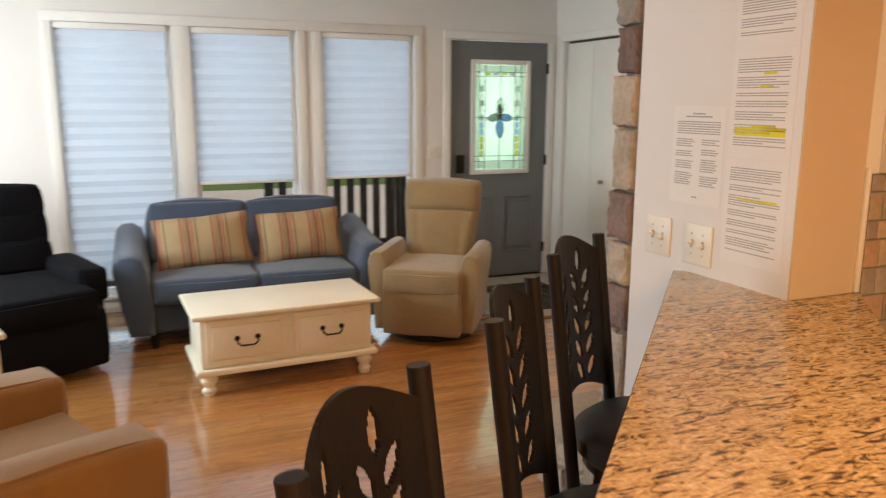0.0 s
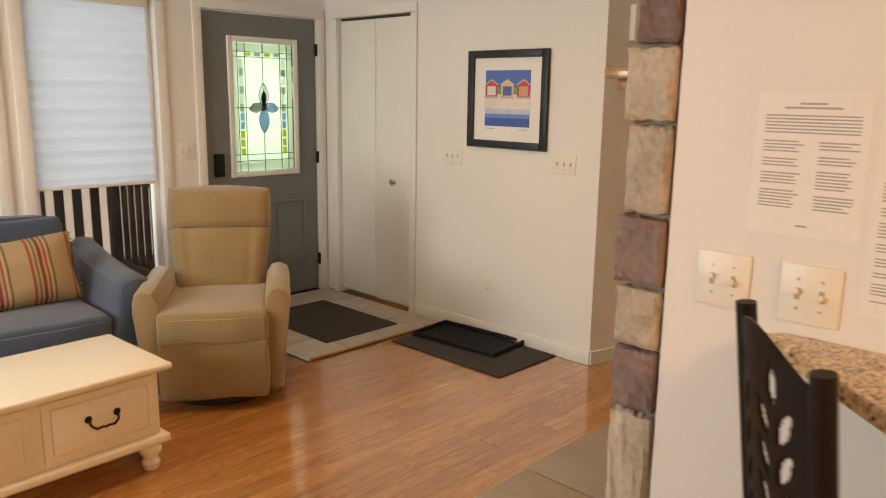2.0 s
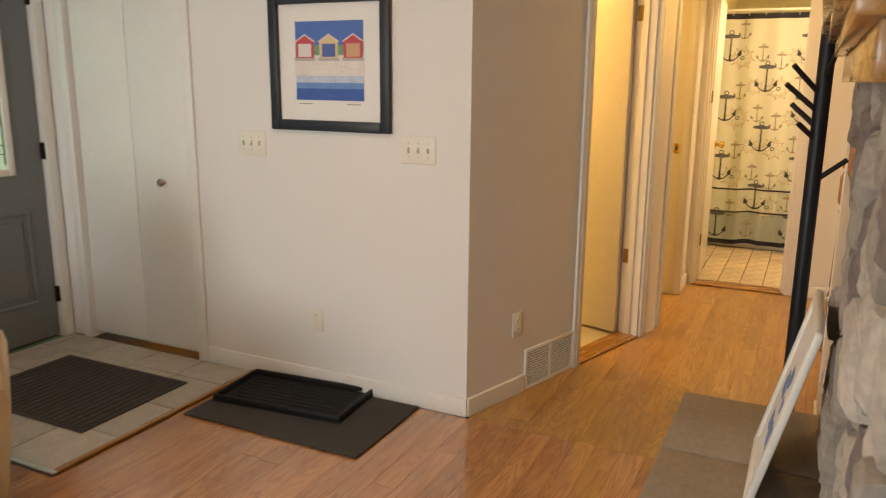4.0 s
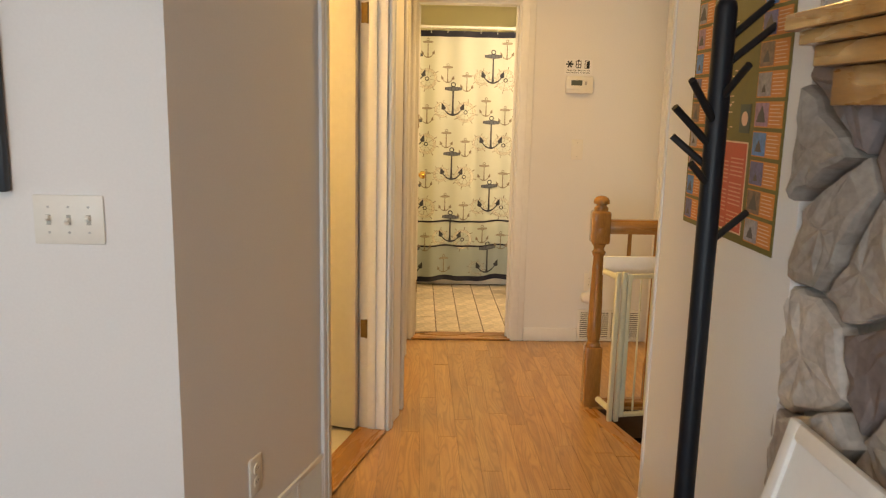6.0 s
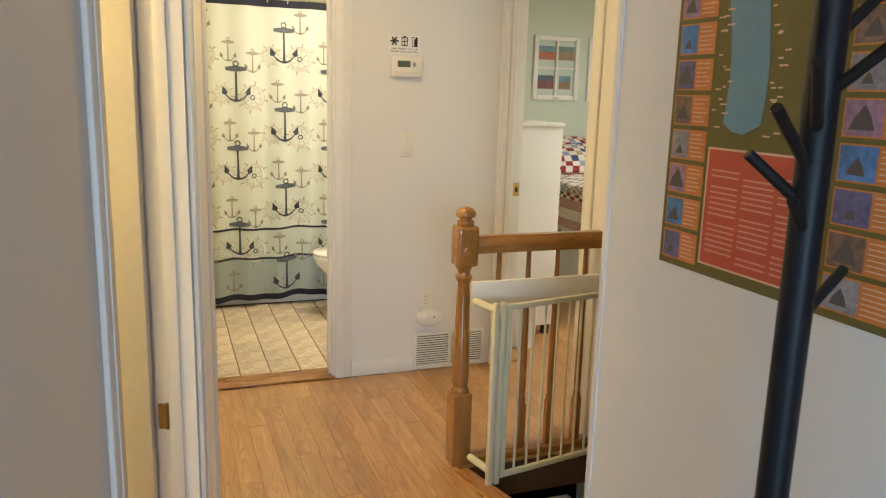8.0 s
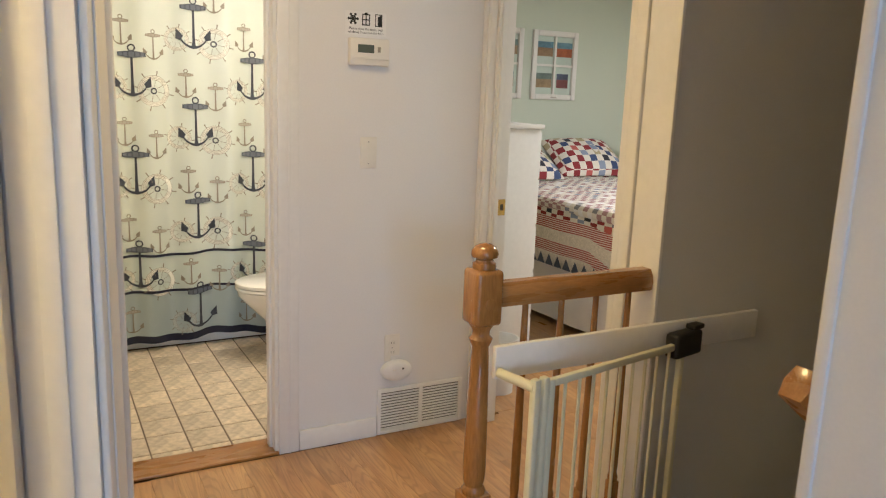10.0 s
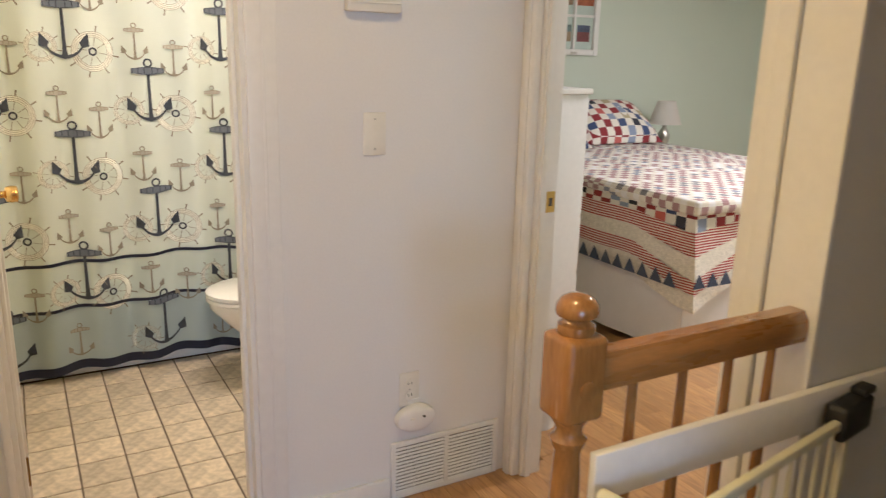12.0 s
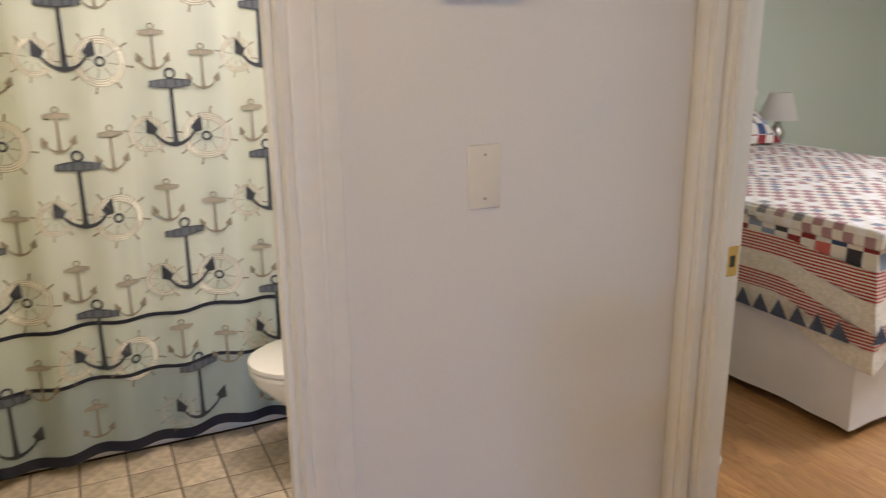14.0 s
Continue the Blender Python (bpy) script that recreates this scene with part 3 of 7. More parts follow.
def front_door():
    d = thing("door_1", pose(3.262, YW + 0.045, 0), "slate-grey front door with a leaded glass light, closed", "door", kind="structure")
    x0, x1 = -0.468, 0.468
    lx0, lx1, lz0, lz1 = -0.275, 0.30, 0.935, 1.915
    bm = bmesh.new()
    for q in ((x0, lx0, 0.012, 2.068), (lx1, x1, 0.012, 2.068), (lx0, lx1, 0.012, lz0), (lx0, lx1, lz1, 2.068)):
        box(bm, q[0], q[1], -0.022, 0.022, q[2], q[3])
    part("door_leaf", bm, M_DOOR_GREY, d)
    for a in (-0.37, 0.05):
        bm = bmesh.new()
        for q in ((0, 0.31, 0, 0.02), (0, 0.31, 0.50, 0.52), (0, 0.02, 0.02, 0.50), (0.29, 0.31, 0.02, 0.50)):
            box(bm, a + q[0], a + q[1], -0.031, -0.022, 0.22 + q[2], 0.22 + q[3], bevel=0.004, seg=1)
        box(bm, a + 0.05, a + 0.26, -0.029, -0.022, 0.27, 0.69, bevel=0.006, seg=1)
        part("raised_panel", bm, M_DOOR_GREY, d)
    light = part("glass_light", _frame_bm(lx0, lx1, lz0, lz1, 0.038, -0.04, -0.022), M_TRIM, d, "white framed leaded glass light", True)
    gx0, gx1, gz0, gz1 = lx0 + 0.038, lx1 - 0.038, lz0 + 0.038, lz1 - 0.038
    cx, cz, w, h = (gx0 + gx1) / 2, (gz0 + gz1) / 2, gx1 - gx0, gz1 - gz0
    yg = -0.012

    def piece(mat, x, z, sx, sz, y=yg, name="glass_piece"):
        block(name, mat, light, cx + x - sx / 2, cx + x + sx / 2, y, y + 0.003, cz + z - sz / 2, cz + z + sz / 2)

    piece(M_LITE, 0, 0, w, h, yg + 0.004, "frosted_pane")
    # beveled border pieces
    for sx in (-1, 1):
        for k in range(11):
            z = -h / 2 + 0.14 + k * (h - 0.22) / 11
            piece((M_LITE_YELLOW if k < 3 else M_LITE_BLUE if k < 5 else (M_LITE_DARK if k % 2 else M_LITE_CLEAR)), sx * (w / 2 - 0.075), z, 0.032, 0.05)
        piece(M_LITE_CLEAR, sx * (w / 2 - 0.02), 0, 0.034, h - 0.02)
    piece(M_LITE_CLEAR, 0, h / 2 - 0.035, w - 0.09, 0.05)
    piece(M_LITE_CLEAR, 0, -h / 2 + 0.04, w - 0.09, 0.06)
    for k in range(4):
        piece(M_LITE_DARK if k % 2 else M_LITE_YELLOW, -0.12 + 0.08 * k, h / 2 - 0.08, 0.05, 0.022)
    # lead came lines
    bm = bmesh.new()
    for x in (0, -w / 2 + 0.045, w / 2 - 0.045, -w / 2 + 0.105, w / 2 - 0.105):
        box(bm, cx + x - 0.002, cx + x + 0.002, yg - 0.004, yg, gz0, gz1)
    for z in (h / 2 - 0.065, h / 2 - 0.1, 0, -h / 2 + 0.075, -h / 2 + 0.12):
        box(bm, gx0, gx1, yg - 0.0045, yg - 0.0005, cz + z - 0.002, cz + z + 0.002)
    part("came", bm, M_LEAD, light, "dark lead came")

    def petal(mat, x, z, rx, rz, turn):
        bm = bmesh.new()
        pts = [(rx * math.cos(a) * abs(math.cos(a)) ** 0.5, rz * math.sin(a) * (0.8 + 0.2 * abs(math.sin(a)))) for a in [2 * math.pi * i / 16 for i in range(16)]]
        mm = Matrix.Translation((cx + x, yg - 0.006, cz + z)) @ pose(0, 0, 0, 0, turn, 0)
        prism(bm, pts, 0.004, mm)
        part("glass_petal", bm, mat, light)
        bm = bmesh.new()
        for i in range(16):
            a, b = pts[i], pts[(i + 1) % 16]
            tube(bm, mm @ Vector((a[0], 0, a[1])), mm @ Vector((b[0], 0, b[1])), 0.0024, 5)
        part("petal_came", bm, M_LEAD, light)

    petal(M_LITE_CLEAR, 0, 0.085, 0.04, 0.085, 0)
    petal(M_LITE_DARK, 0, 0.065, 0.02, 0.05, 0)
    petal(M_LITE_BLUE, 0, -0.09, 0.042, 0.09, 0)
    petal(M_LITE_DARK, -0.062, 0, 0.034, 0.06, 78)
    petal(M_LITE_BLUE, 0.062, 0, 0.034, 0.06, 102)
    petal(M_LITE_CLEAR, 0, 0, 0.022, 0.022, 0)
    for z in (0.25, 1.05, 1.85):
        block("hinge", M_IRON, d, x1 - 0.006, x1 + 0.006, -0.05, -0.022, z - 0.045, z + 0.045, bevel=0.003)
    k = block("keypad_lock", M_IRON, d, -0.41, -0.335, -0.05, -0.022, 0.95, 1.11, bevel=0.008)
    bm = bmesh.new()
    lathe(bm, [(0.028, 0), (0.03, 0.012), (0.014, 0.02), (0.012, 0.045), (0.026, 0.055), (0.03, 0.075), (0.02, 0.088)], 18, pose(-0.375, -0.022, 0.86, 90))
    part("knob", bm, M_IRON, d, smooth=True)
    tagged(block("door_jamb", M_TRIM, None, 2.784, 2.793, YW - 0.002, YW + 0.12, 0, 2.075), "white painted door jamb", "trim", kind="structure")


def _frame_bm(x0, x1, z0, z1, w, y0, y1, bevel=0.006):
    bm = bmesh.new()
    for q in ((x0, x0 + w, z0, z1), (x1 - w, x1, z0, z1), (x0 + w, x1 - w, z0, z0 + w), (x0 + w, x1 - w, z1 - w, z1)):
        box(bm, q[0], q[1], y0, y1, q[2], q[3], bevel=bevel)
    return bm


front_door()

# ---- outside: deck, rail, lawn path ----
tagged(block("deck", M_DECK, None, -2.5, 4.4, 6.35, 8.3, -0.1, -0.02), "dark stained wooden deck outside the windows", "deck", kind="structure")
tagged(block("road", M_PATHWAY, None, -60, 60, 9.5, 20, -0.7, -0.69), "pale concrete drive across the lawn", "road", kind="structure")


def deck_rail(x0, y0, x1, y1):
    m, length = run((x0, y0), (x1, y1))
    r = thing("deck_railing", m @ pose(0, 0, -0.02), "dark stained wooden deck railing with upright slats", "railing", "deck railings")
    block("top_rail", M_DECK, r, -0.04, length + 0.04, -0.045, 0.045, 0.84, 0.88, bevel=0.005)
    block("bottom_rail", M_DECK, r, 0, length, -0.02, 0.02, 0.1, 0.17, bevel=0.004)
    block("post", M_DECK, r, -0.04, 0.04, -0.04, 0.04, 0, 0.86, bevel=0.004)
    n = int(length / 0.13)
    for i in range(1, n):
        x = length * i / n
        block("slat", M_DECK, r, x - 0.035, x + 0.035, 0.02, 0.045, 0.06, 0.86, bevel=0.003)


deck_rail(1.5, 7.55, 2.75, 7.55)
deck_rail(2.75, 7.55, 2.75, 6.5)


def tree(x, y, h, seed):
    rnd = random.Random(seed)
    t = thing("tree", pose(x, y, -0.7), "leafy green broadleaf tree beyond the lawn", "tree", "trees beyond the lawn")
    bm = bmesh.new()
    tube(bm, (0, 0, 0), (0, 0, h * 0.55), 0.16, 10, 0.09)
    for i in range(7):
        a = i * 2.4
        tube(bm, (0, 0, h * (0.3 + 0.03 * i)), (1.2 * math.cos(a), 1.2 * math.sin(a), h * (0.55 + 0.04 * i)), 0.06, 7, 0.02)
    part("trunk", bm, M_DECK, t)
    vs, fs = [], []
    for i in range(2600):
        r = h * 0.34 * rnd.random() ** 0.4
        a, b = rnd.random() * 6.28, math.acos(2 * rnd.random() - 1)
        k = 0.75 + 0.35 * noise.noise(Vector((math.cos(a) * 2, math.sin(a) * 2, b * 2 + seed)))
        c = Vector((r * math.cos(a) * math.sin(b), r * math.sin(a) * math.sin(b), h * 0.66 + 1.1 * r * math.cos(b))) * 1.0
        c.x, c.y = c.x * k * 1.3, c.y * k * 1.3
        q = Euler((rnd.random() * 6, rnd.random() * 6, rnd.random() * 6)).to_matrix()
        s = 0.13 + 0.1 * rnd.random()
        j = len(vs)
        vs += [c + q @ Vector(p) for p in ((-s, 0, 0), (0, -s * 0.5, 0.02), (s, 0, 0), (0, s * 0.5, 0.02))]
        fs.append((j, j + 1, j + 2, j + 3))
    me = bpy.data.meshes.new("crown")
    me.from_pydata([tuple(v) for v in vs], [], fs)
    me.materials.append(M_LEAF)
    c = new("crown", me)
    c.parent = t


M_LEAF = material("leaves", (0.07, 0.15, 0.03), 0.7, vary=0.4, scale=3, grain=20, bump=0)
for _k, (_x, _y, _h) in enumerate(((-6, 26, 8), (1.5, 29, 9), (7, 25, 8), (13, 30, 9), (19, 27, 9), (26, 31, 10))):
    tree(_x, _y, _h, _k)

# ---- closet, picture and plates on the living room's east wall ----


def closet_door():
    d = thing("door_2", pose(3.805, 5.4975, 0, 0, 0, -90), "white flush bifold closet door, closed, with a small knob", "door", kind="structure")
    block("door_leaf", M_TRIM, d, -0.393, -0.002, 0.022, 0.052, 0.03, 2.055, bevel=0.003)
    block("door_leaf", M_TRIM, d, 0.002, 0.393, 0.022, 0.052, 0.03, 2.055, bevel=0.003)
    bm = bmesh.new()
    lathe(bm, [(0.009, 0), (0.008, 0.012), (0.017, 0.02), (0.02, 0.03), (0.012, 0.04)], 14, pose(0.2, 0.022, 0.92, 90))
    part("knob", bm, M_STEEL, d, "small nickel knob", True)
    block("track", M_SLOT, d, -0.395, 0.395, 0.03, 0.06, 2.058, 2.074)


closet_door()
trim("trim_closet", (3.789, 3.804, 5.04, 5.10, 0, 2.075))
trim("trim_closet", (3.789, 3.804, 5.04, 5.955, 2.0755, 2.135))
trim("trim_closet", (3.789, 3.804, 5.896, 5.955, 0, 2.075))
trim("baseboard", (3.791, 3.805, 3.573, 5.039, 0, 0.085), label="white painted baseboard")


def on_wall(x, y, z, turn):
    """Frame on a wall: local x to the right as one faces it, -y towards the room."""
    return pose(x, y, z, 0, 0, turn)


def plate(m, gangs, label, kind="switch", h=0.116):
    w = 0.07 + 0.046 * (gangs - 1)
    p = thing("light_switch" if kind == "switch" else "wall_outlet" if kind == "outlet" else "blank_plate", m, label, "light switch" if kind == "switch" else "outlet" if kind == "outlet" else "wall plate", "wall plates")
    block("cover_plate", M_PLATE, p, -w / 2, w / 2, -0.006, 0, -h / 2, h / 2, bevel=0.003)
    for i in range(gangs):
        x = (i - (gangs - 1) / 2) * 0.046
        if kind == "switch":
            block("slot", M_GAP, p, x - 0.005, x + 0.005, -0.0066, -0.006, -0.012, 0.012)
            bm = bmesh.new()
            box(bm, -0.0045, 0.0045, -0.015, 0, -0.004, 0.006, bevel=0.0012, seg=1, m=pose(x, -0.006, 0, 30 if i % 2 else -30))
            part("toggle", bm, M_PLATE, p)
            zs = (-0.03, 0.03)
        elif kind == "outlet":
            for z in (-0.02, 0.02):
                bm = bmesh.new()
                lathe(bm, [(0.0165, 0), (0.0165, 0.003)], 18, pose(x, -0.006, z, 90))
                f = part("receptacle", bm, M_PLATE, p)
                for q in (-0.006, 0.006):
                    block("slot", M_SLOT, f, x + q - 0.001, x + q + 0.001, -0.0096, -0.009, z - 0.002, z + 0.006)
            zs = (0,)
        else:
            zs = (-0.042, 0.042)
        for z in zs:
            bm = bmesh.new()
            lathe(bm, [(0.003, 0), (0.003, 0.001)], 8, pose(x, -0.006, z, 90))
            part("screw", bm, M_STEEL, p)
    return p


plate(on_wall(3.805, 4.697, 1.147, -90), 3, "ivory three-toggle switch plate on the white wall")
plate(on_wall(3.805, 3.815, 1.154, -90), 3, "ivory three-toggle switch plate beside the wall corner")
plate(on_wall(3.805, 4.357, 0.332, -90), 1, "ivory wall outlet low on the white wall", "outlet")
plate(on_wall(2.64, 6.06, 1.14, 0), 2, "ivory two-toggle switch plate beside the front door")


def beach_picture():
    p = thing("framed_picture", on_wall(3.805, 4.2495, 1.5125, -90), "navy-framed beach hut print in a white mat", "picture")
    part("frame", _frame_bm(-0.309, 0.309, -0.294, 0.294, 0.046, -0.03, -0.002), M_NAVY, p, "dark navy wooden frame", True)
    block("mat_board", M_PAPER, p, -0.264, 0.264, -0.008, -0.003, -0.249, 0.249)
    pr = block("print", flat("print_sky", (0.06, 0.17, 0.5)), p, -0.175, 0.175, -0.0092, -0.0085, -0.16, 0.175, label="beach hut print")
    y = [-0.0096]

    def bar(col, x0, x1, z0, z1, vary=0.06):
        y[0] -= 0.00012
        block("print_patch", flat("print_ink", col, 0.6, vary), pr, x0, x1, y[0], y[0] + 0.0001, z0, z1)

    bar((0.16, 0.33, 0.2), -0.175, 0.175, 0.03, 0.075, 0.4)
    bar((0.75, 0.7, 0.66), -0.18, 0.18, -0.055, 0.032, 0.15)
    bar((0.5, 0.6, 0.75), -0.175, 0.175, -0.085, -0.055, 0.2)
    bar((0.12, 0.28, 0.6), -0.175, 0.175, -0.11, -0.085, 0.2)
    bar((0.03, 0.11, 0.4), -0.175, 0.175, -0.16, -0.11, 0.2)
    for x, body, door in ((-0.125, (0.6, 0.08, 0.1), (0.75, 0.7, 0.68)), (0.0, (0.7, 0.55, 0.3), (0.08, 0.13, 0.4)), (0.125, (0.6, 0.08, 0.1), (0.65, 0.36, 0.22))):
        bar(body, x - 0.048, x + 0.048, 0.02, 0.09)
        bar(door, x - 0.034, x + 0.034, 0.025, 0.08)
        for s, c in ((1.0, (0.8, 0.6, 0.58)), (0.8, body)):
            bm = bmesh.new()
            y[0] -= 0.00012
            prism(bm, [(x - 0.058 * s, 0.088), (x + 0.058 * s, 0.088), (x, 0.088 + 0.034 * s)], 0.0001, Matrix.Translation((0, y[0], 0)))
            part("print_patch", bm, flat("print_ink", c), pr)
        bar((0.5, 0.45, 0.42), x - 0.055, x + 0.055, 0.008, 0.02)
    bar((0.35, 0.33, 0.32), -0.16, -0.09, -0.178, -0.174)
    bar((0.35, 0.33, 0.32), 0.09, 0.16, -0.178, -0.174)


beach_picture()

# ---- entry: tiles, mats, boot tray ----


def entry_mat():
    t = thing("door_mat", pose(3.22, 5.33, 0.006), "dark brown ribbed door mat on the entry tiles", "mat", "mats")
    block("mat_body", M_MAT, t, -0.30, 0.30, -0.41, 0.41, 0, 0.008, bevel=0.003)
    for i in range(20):
        y = -0.37 + i * 0.039
        block("rib", M_MAT, t, -0.28, 0.28, y - 0.011, y + 0.011, 0.008, 0.012)


def long_mat():
    t = thing("floor_mat", pose(3.545, 4.245, 0.001), "charcoal textured floor mat under the boot tray", "mat", "mats")
    block("mat_body", M_MAT, t, -0.29, 0.24, -0.445, 0.445, 0, 0.009, bevel=0.003)


def boot_tray():
    t = thing("boot_tray", pose(3.612, 4.357, 0.0105, 0, 0, 5), "black rubber boot tray lying on a mat", "tray")
    hx, hy = 0.17, 0.325
    block("tray_floor", M_RUBBER, t, -hx, hx, -hy, hy, 0, 0.006)
    bm = bmesh.new()
    for q in ((-hx, -hx + 0.014, -hy, hy), (hx - 0.014, hx, -hy, hy), (-hx + 0.014, hx - 0.014, -hy, -hy + 0.014), (-hx + 0.014, hx - 0.014, hy - 0.014, hy)):
        box(bm, *q, 0.006, 0.032, bevel=0.005)
    part("rim", bm, M_RUBBER, t, smooth=True)
    for i in range(8):
        block("ridge", M_RUBBER, t, -hx + 0.04 + i * 0.034, -hx + 0.047 + i * 0.034, -hy + 0.05, hy - 0.05, 0.006, 0.011)


entry_mat()
long_mat()
boot_tray()
trim("trim_entry", (2.64, 2.665, 4.73, 6.04, 0.0005, 0.012), M_STEEL, "metal edging strip of the entry tiles", 0.003)
trim("trim_entry", (2.6655, 3.79, 4.73, 4.755, 0.0005, 0.014), M_OAK_X, "oak edging strip of the entry tiles", 0.004)

# ---- living room furniture ----


def sofa():
    s = thing("loveseat", pose(0.985, 5.36, 0, 0, 0, -2), "blue-grey upholstered two-seat sofa with flared arms", "sofa")
    block("base", M_BLUE, s, -0.66, 0.66, -0.36, 0.36, 0.1, 0.3, bevel=0.03, seg=3)
    for x in (-0.33, 0.33):
        cushion("seat_cushion", M_BLUE, s, x * 0.985, -0.06, 0.375, 0.645, 0.74, 0.16, soft=0.05, puff=0.022)
        cushion("back_cushion", M_BLUE, s, x, 0.30, 0.64, 0.65, 0.2, 0.42, m=pose(0, 0, 0, -8), soft=0.06, puff=0.03)
    for sx in (-1, 1):
        bm = bmesh.new()
        prof = [(0.0, 0.1), (0.15, 0.1), (0.185, 0.3), (0.225, 0.52), (0.22, 0.58), (0.18, 0.615), (0.11, 0.62), (0.05, 0.59), (0.02, 0.5), (0.0, 0.3)]
        prism(bm, prof, 0.8, pose(sx * 0.655, -0.42, 0) if sx > 0 else pose(-0.655, 0.38, 0, 0, 0, 180), bevel=0.035)
        bmesh.ops.subdivide_edges(bm, edges=[e for e in bm.edges if e.calc_length() > 0.5], cuts=6)
        for v in bm.verts:
            t = (v.co.y + 0.42) / 0.8
            if v.co.z > 0.3:
                v.co.z += 0.10 * t * t * (v.co.z - 0.3) / 0.3
        part("arm", bm, M_BLUE, s, smooth=True)
    block("back_panel", M_BLUE, s, -0.68, 0.68, 0.36, 0.45, 0.1, 0.74, bevel=0.035, seg=3)
    for x in (-0.66, 0.66):
        for y in (-0.33, 0.36):
            bm = bmesh.new()
            lathe(bm, [(0.022, 0), (0.032, 0.1)], 12, pose(x, y, 0))
            part("foot", bm, M_BLACK_WOOD, s)
    for x, z, tilt, lean, w in ((0.66, 0.635, 4, 16, 0.62), (1.31, 0.635, 3, 14, 0.58)):
        m = pose(x, 5.30, z, -lean, -tilt, -2)
        t = thing("throw_pillow", m, "red and tan striped throw pillow with fringe, leaning on the sofa", "pillow", "striped pillows")
        pillow("pillow_body", M_STRIPE, t, w, 0.35, 0.17, Matrix())
        for sx in (-1, 1):
            bm = bmesh.new()
            for i in range(22):
                zz = -0.165 + 0.33 * i / 21
                tube(bm, (sx * w / 2 * 0.985, 0, zz), (sx * (w / 2 + 0.012 + 0.004 * math.sin(i * 2.1)), 0.003 * math.sin(i), zz - 0.004), 0.004, 5, 0.002)
            part("fringe", bm, M_STRIPE, t)


def drawer_pull(parent, x, y, z, w=0.11):
    h = part("handle", _pull_bm(x, y, z, w), M_IRON, parent, "dark bronze bail handle", True)
    for sx in (-1, 1):
        bm = bmesh.new()
        lathe(bm, [(0.013, 0), (0.015, 0.004), (0.009, 0.009)], 12, pose(x + sx * w / 2, y, z + 0.018, 90))
        part("rosette", bm, M_IRON, h)


def _pull_bm(x, y, z, w):
    bm = bmesh.new()
    pts = [(-0.5, 0.018, -0.008), (-0.48, -0.004, -0.022), (-0.3, -0.02, -0.026), (-0.12, -0.016, -0.026), (0, -0.02, -0.027), (0.12, -0.016, -0.026), (0.3, -0.02, -0.026), (0.48, -0.004, -0.022), (0.5, 0.018, -0.008)]
    for a, b in zip(pts, pts[1:]):
        tube(bm, (x + a[0] * w, y + a[2], z + a[1]), (x + b[0] * w, y + b[2], z + b[1]), 0.0048, 8)
    return bm


def coffee_table():
    t = thing("coffee_table", pose(0.978, 4.325, 0, 0, 0, 2.5), "cream painted coffee table with two drawers and turned feet", "coffee table")
    block("tabletop", M_CREAM, t, -0.52, 0.52, -0.275, 0.275, 0.432, 0.458, bevel=0.008, seg=3)
    block("body", M_CREAM, t, -0.475, 0.475, -0.23, 0.23, 0.155, 0.4315, bevel=0.004)
    block("plinth", M_CREAM, t, -0.505, 0.505, -0.26, 0.26, 0.118, 0.154, bevel=0.01, seg=3)
    for x in (-0.235, 0.235):
        d = block("drawer", M_CREAM, t, x - 0.215, x + 0.215, -0.242, -0.2305, 0.175, 0.415, bevel=0.004)
        block("drawer_panel", M_CREAM, d, x - 0.185, x + 0.185, -0.251, -0.2425, 0.203, 0.387, bevel=0.006)
        drawer_pull(d, x, -0.251, 0.295)
    for x in (-0.44, 0.44):
        for y in (-0.2, 0.2):
            bm = bmesh.new()
            lathe(bm, [(0.028, 0), (0.034, 0.012), (0.038, 0.03), (0.026, 0.048), (0.030, 0.055), (0.044, 0.075), (0.046, 0.09), (0.036, 0.104), (0.034, 0.1175)], 22, pose(x, y, 0))
            part("foot", bm, M_CREAM, t, smooth=True)


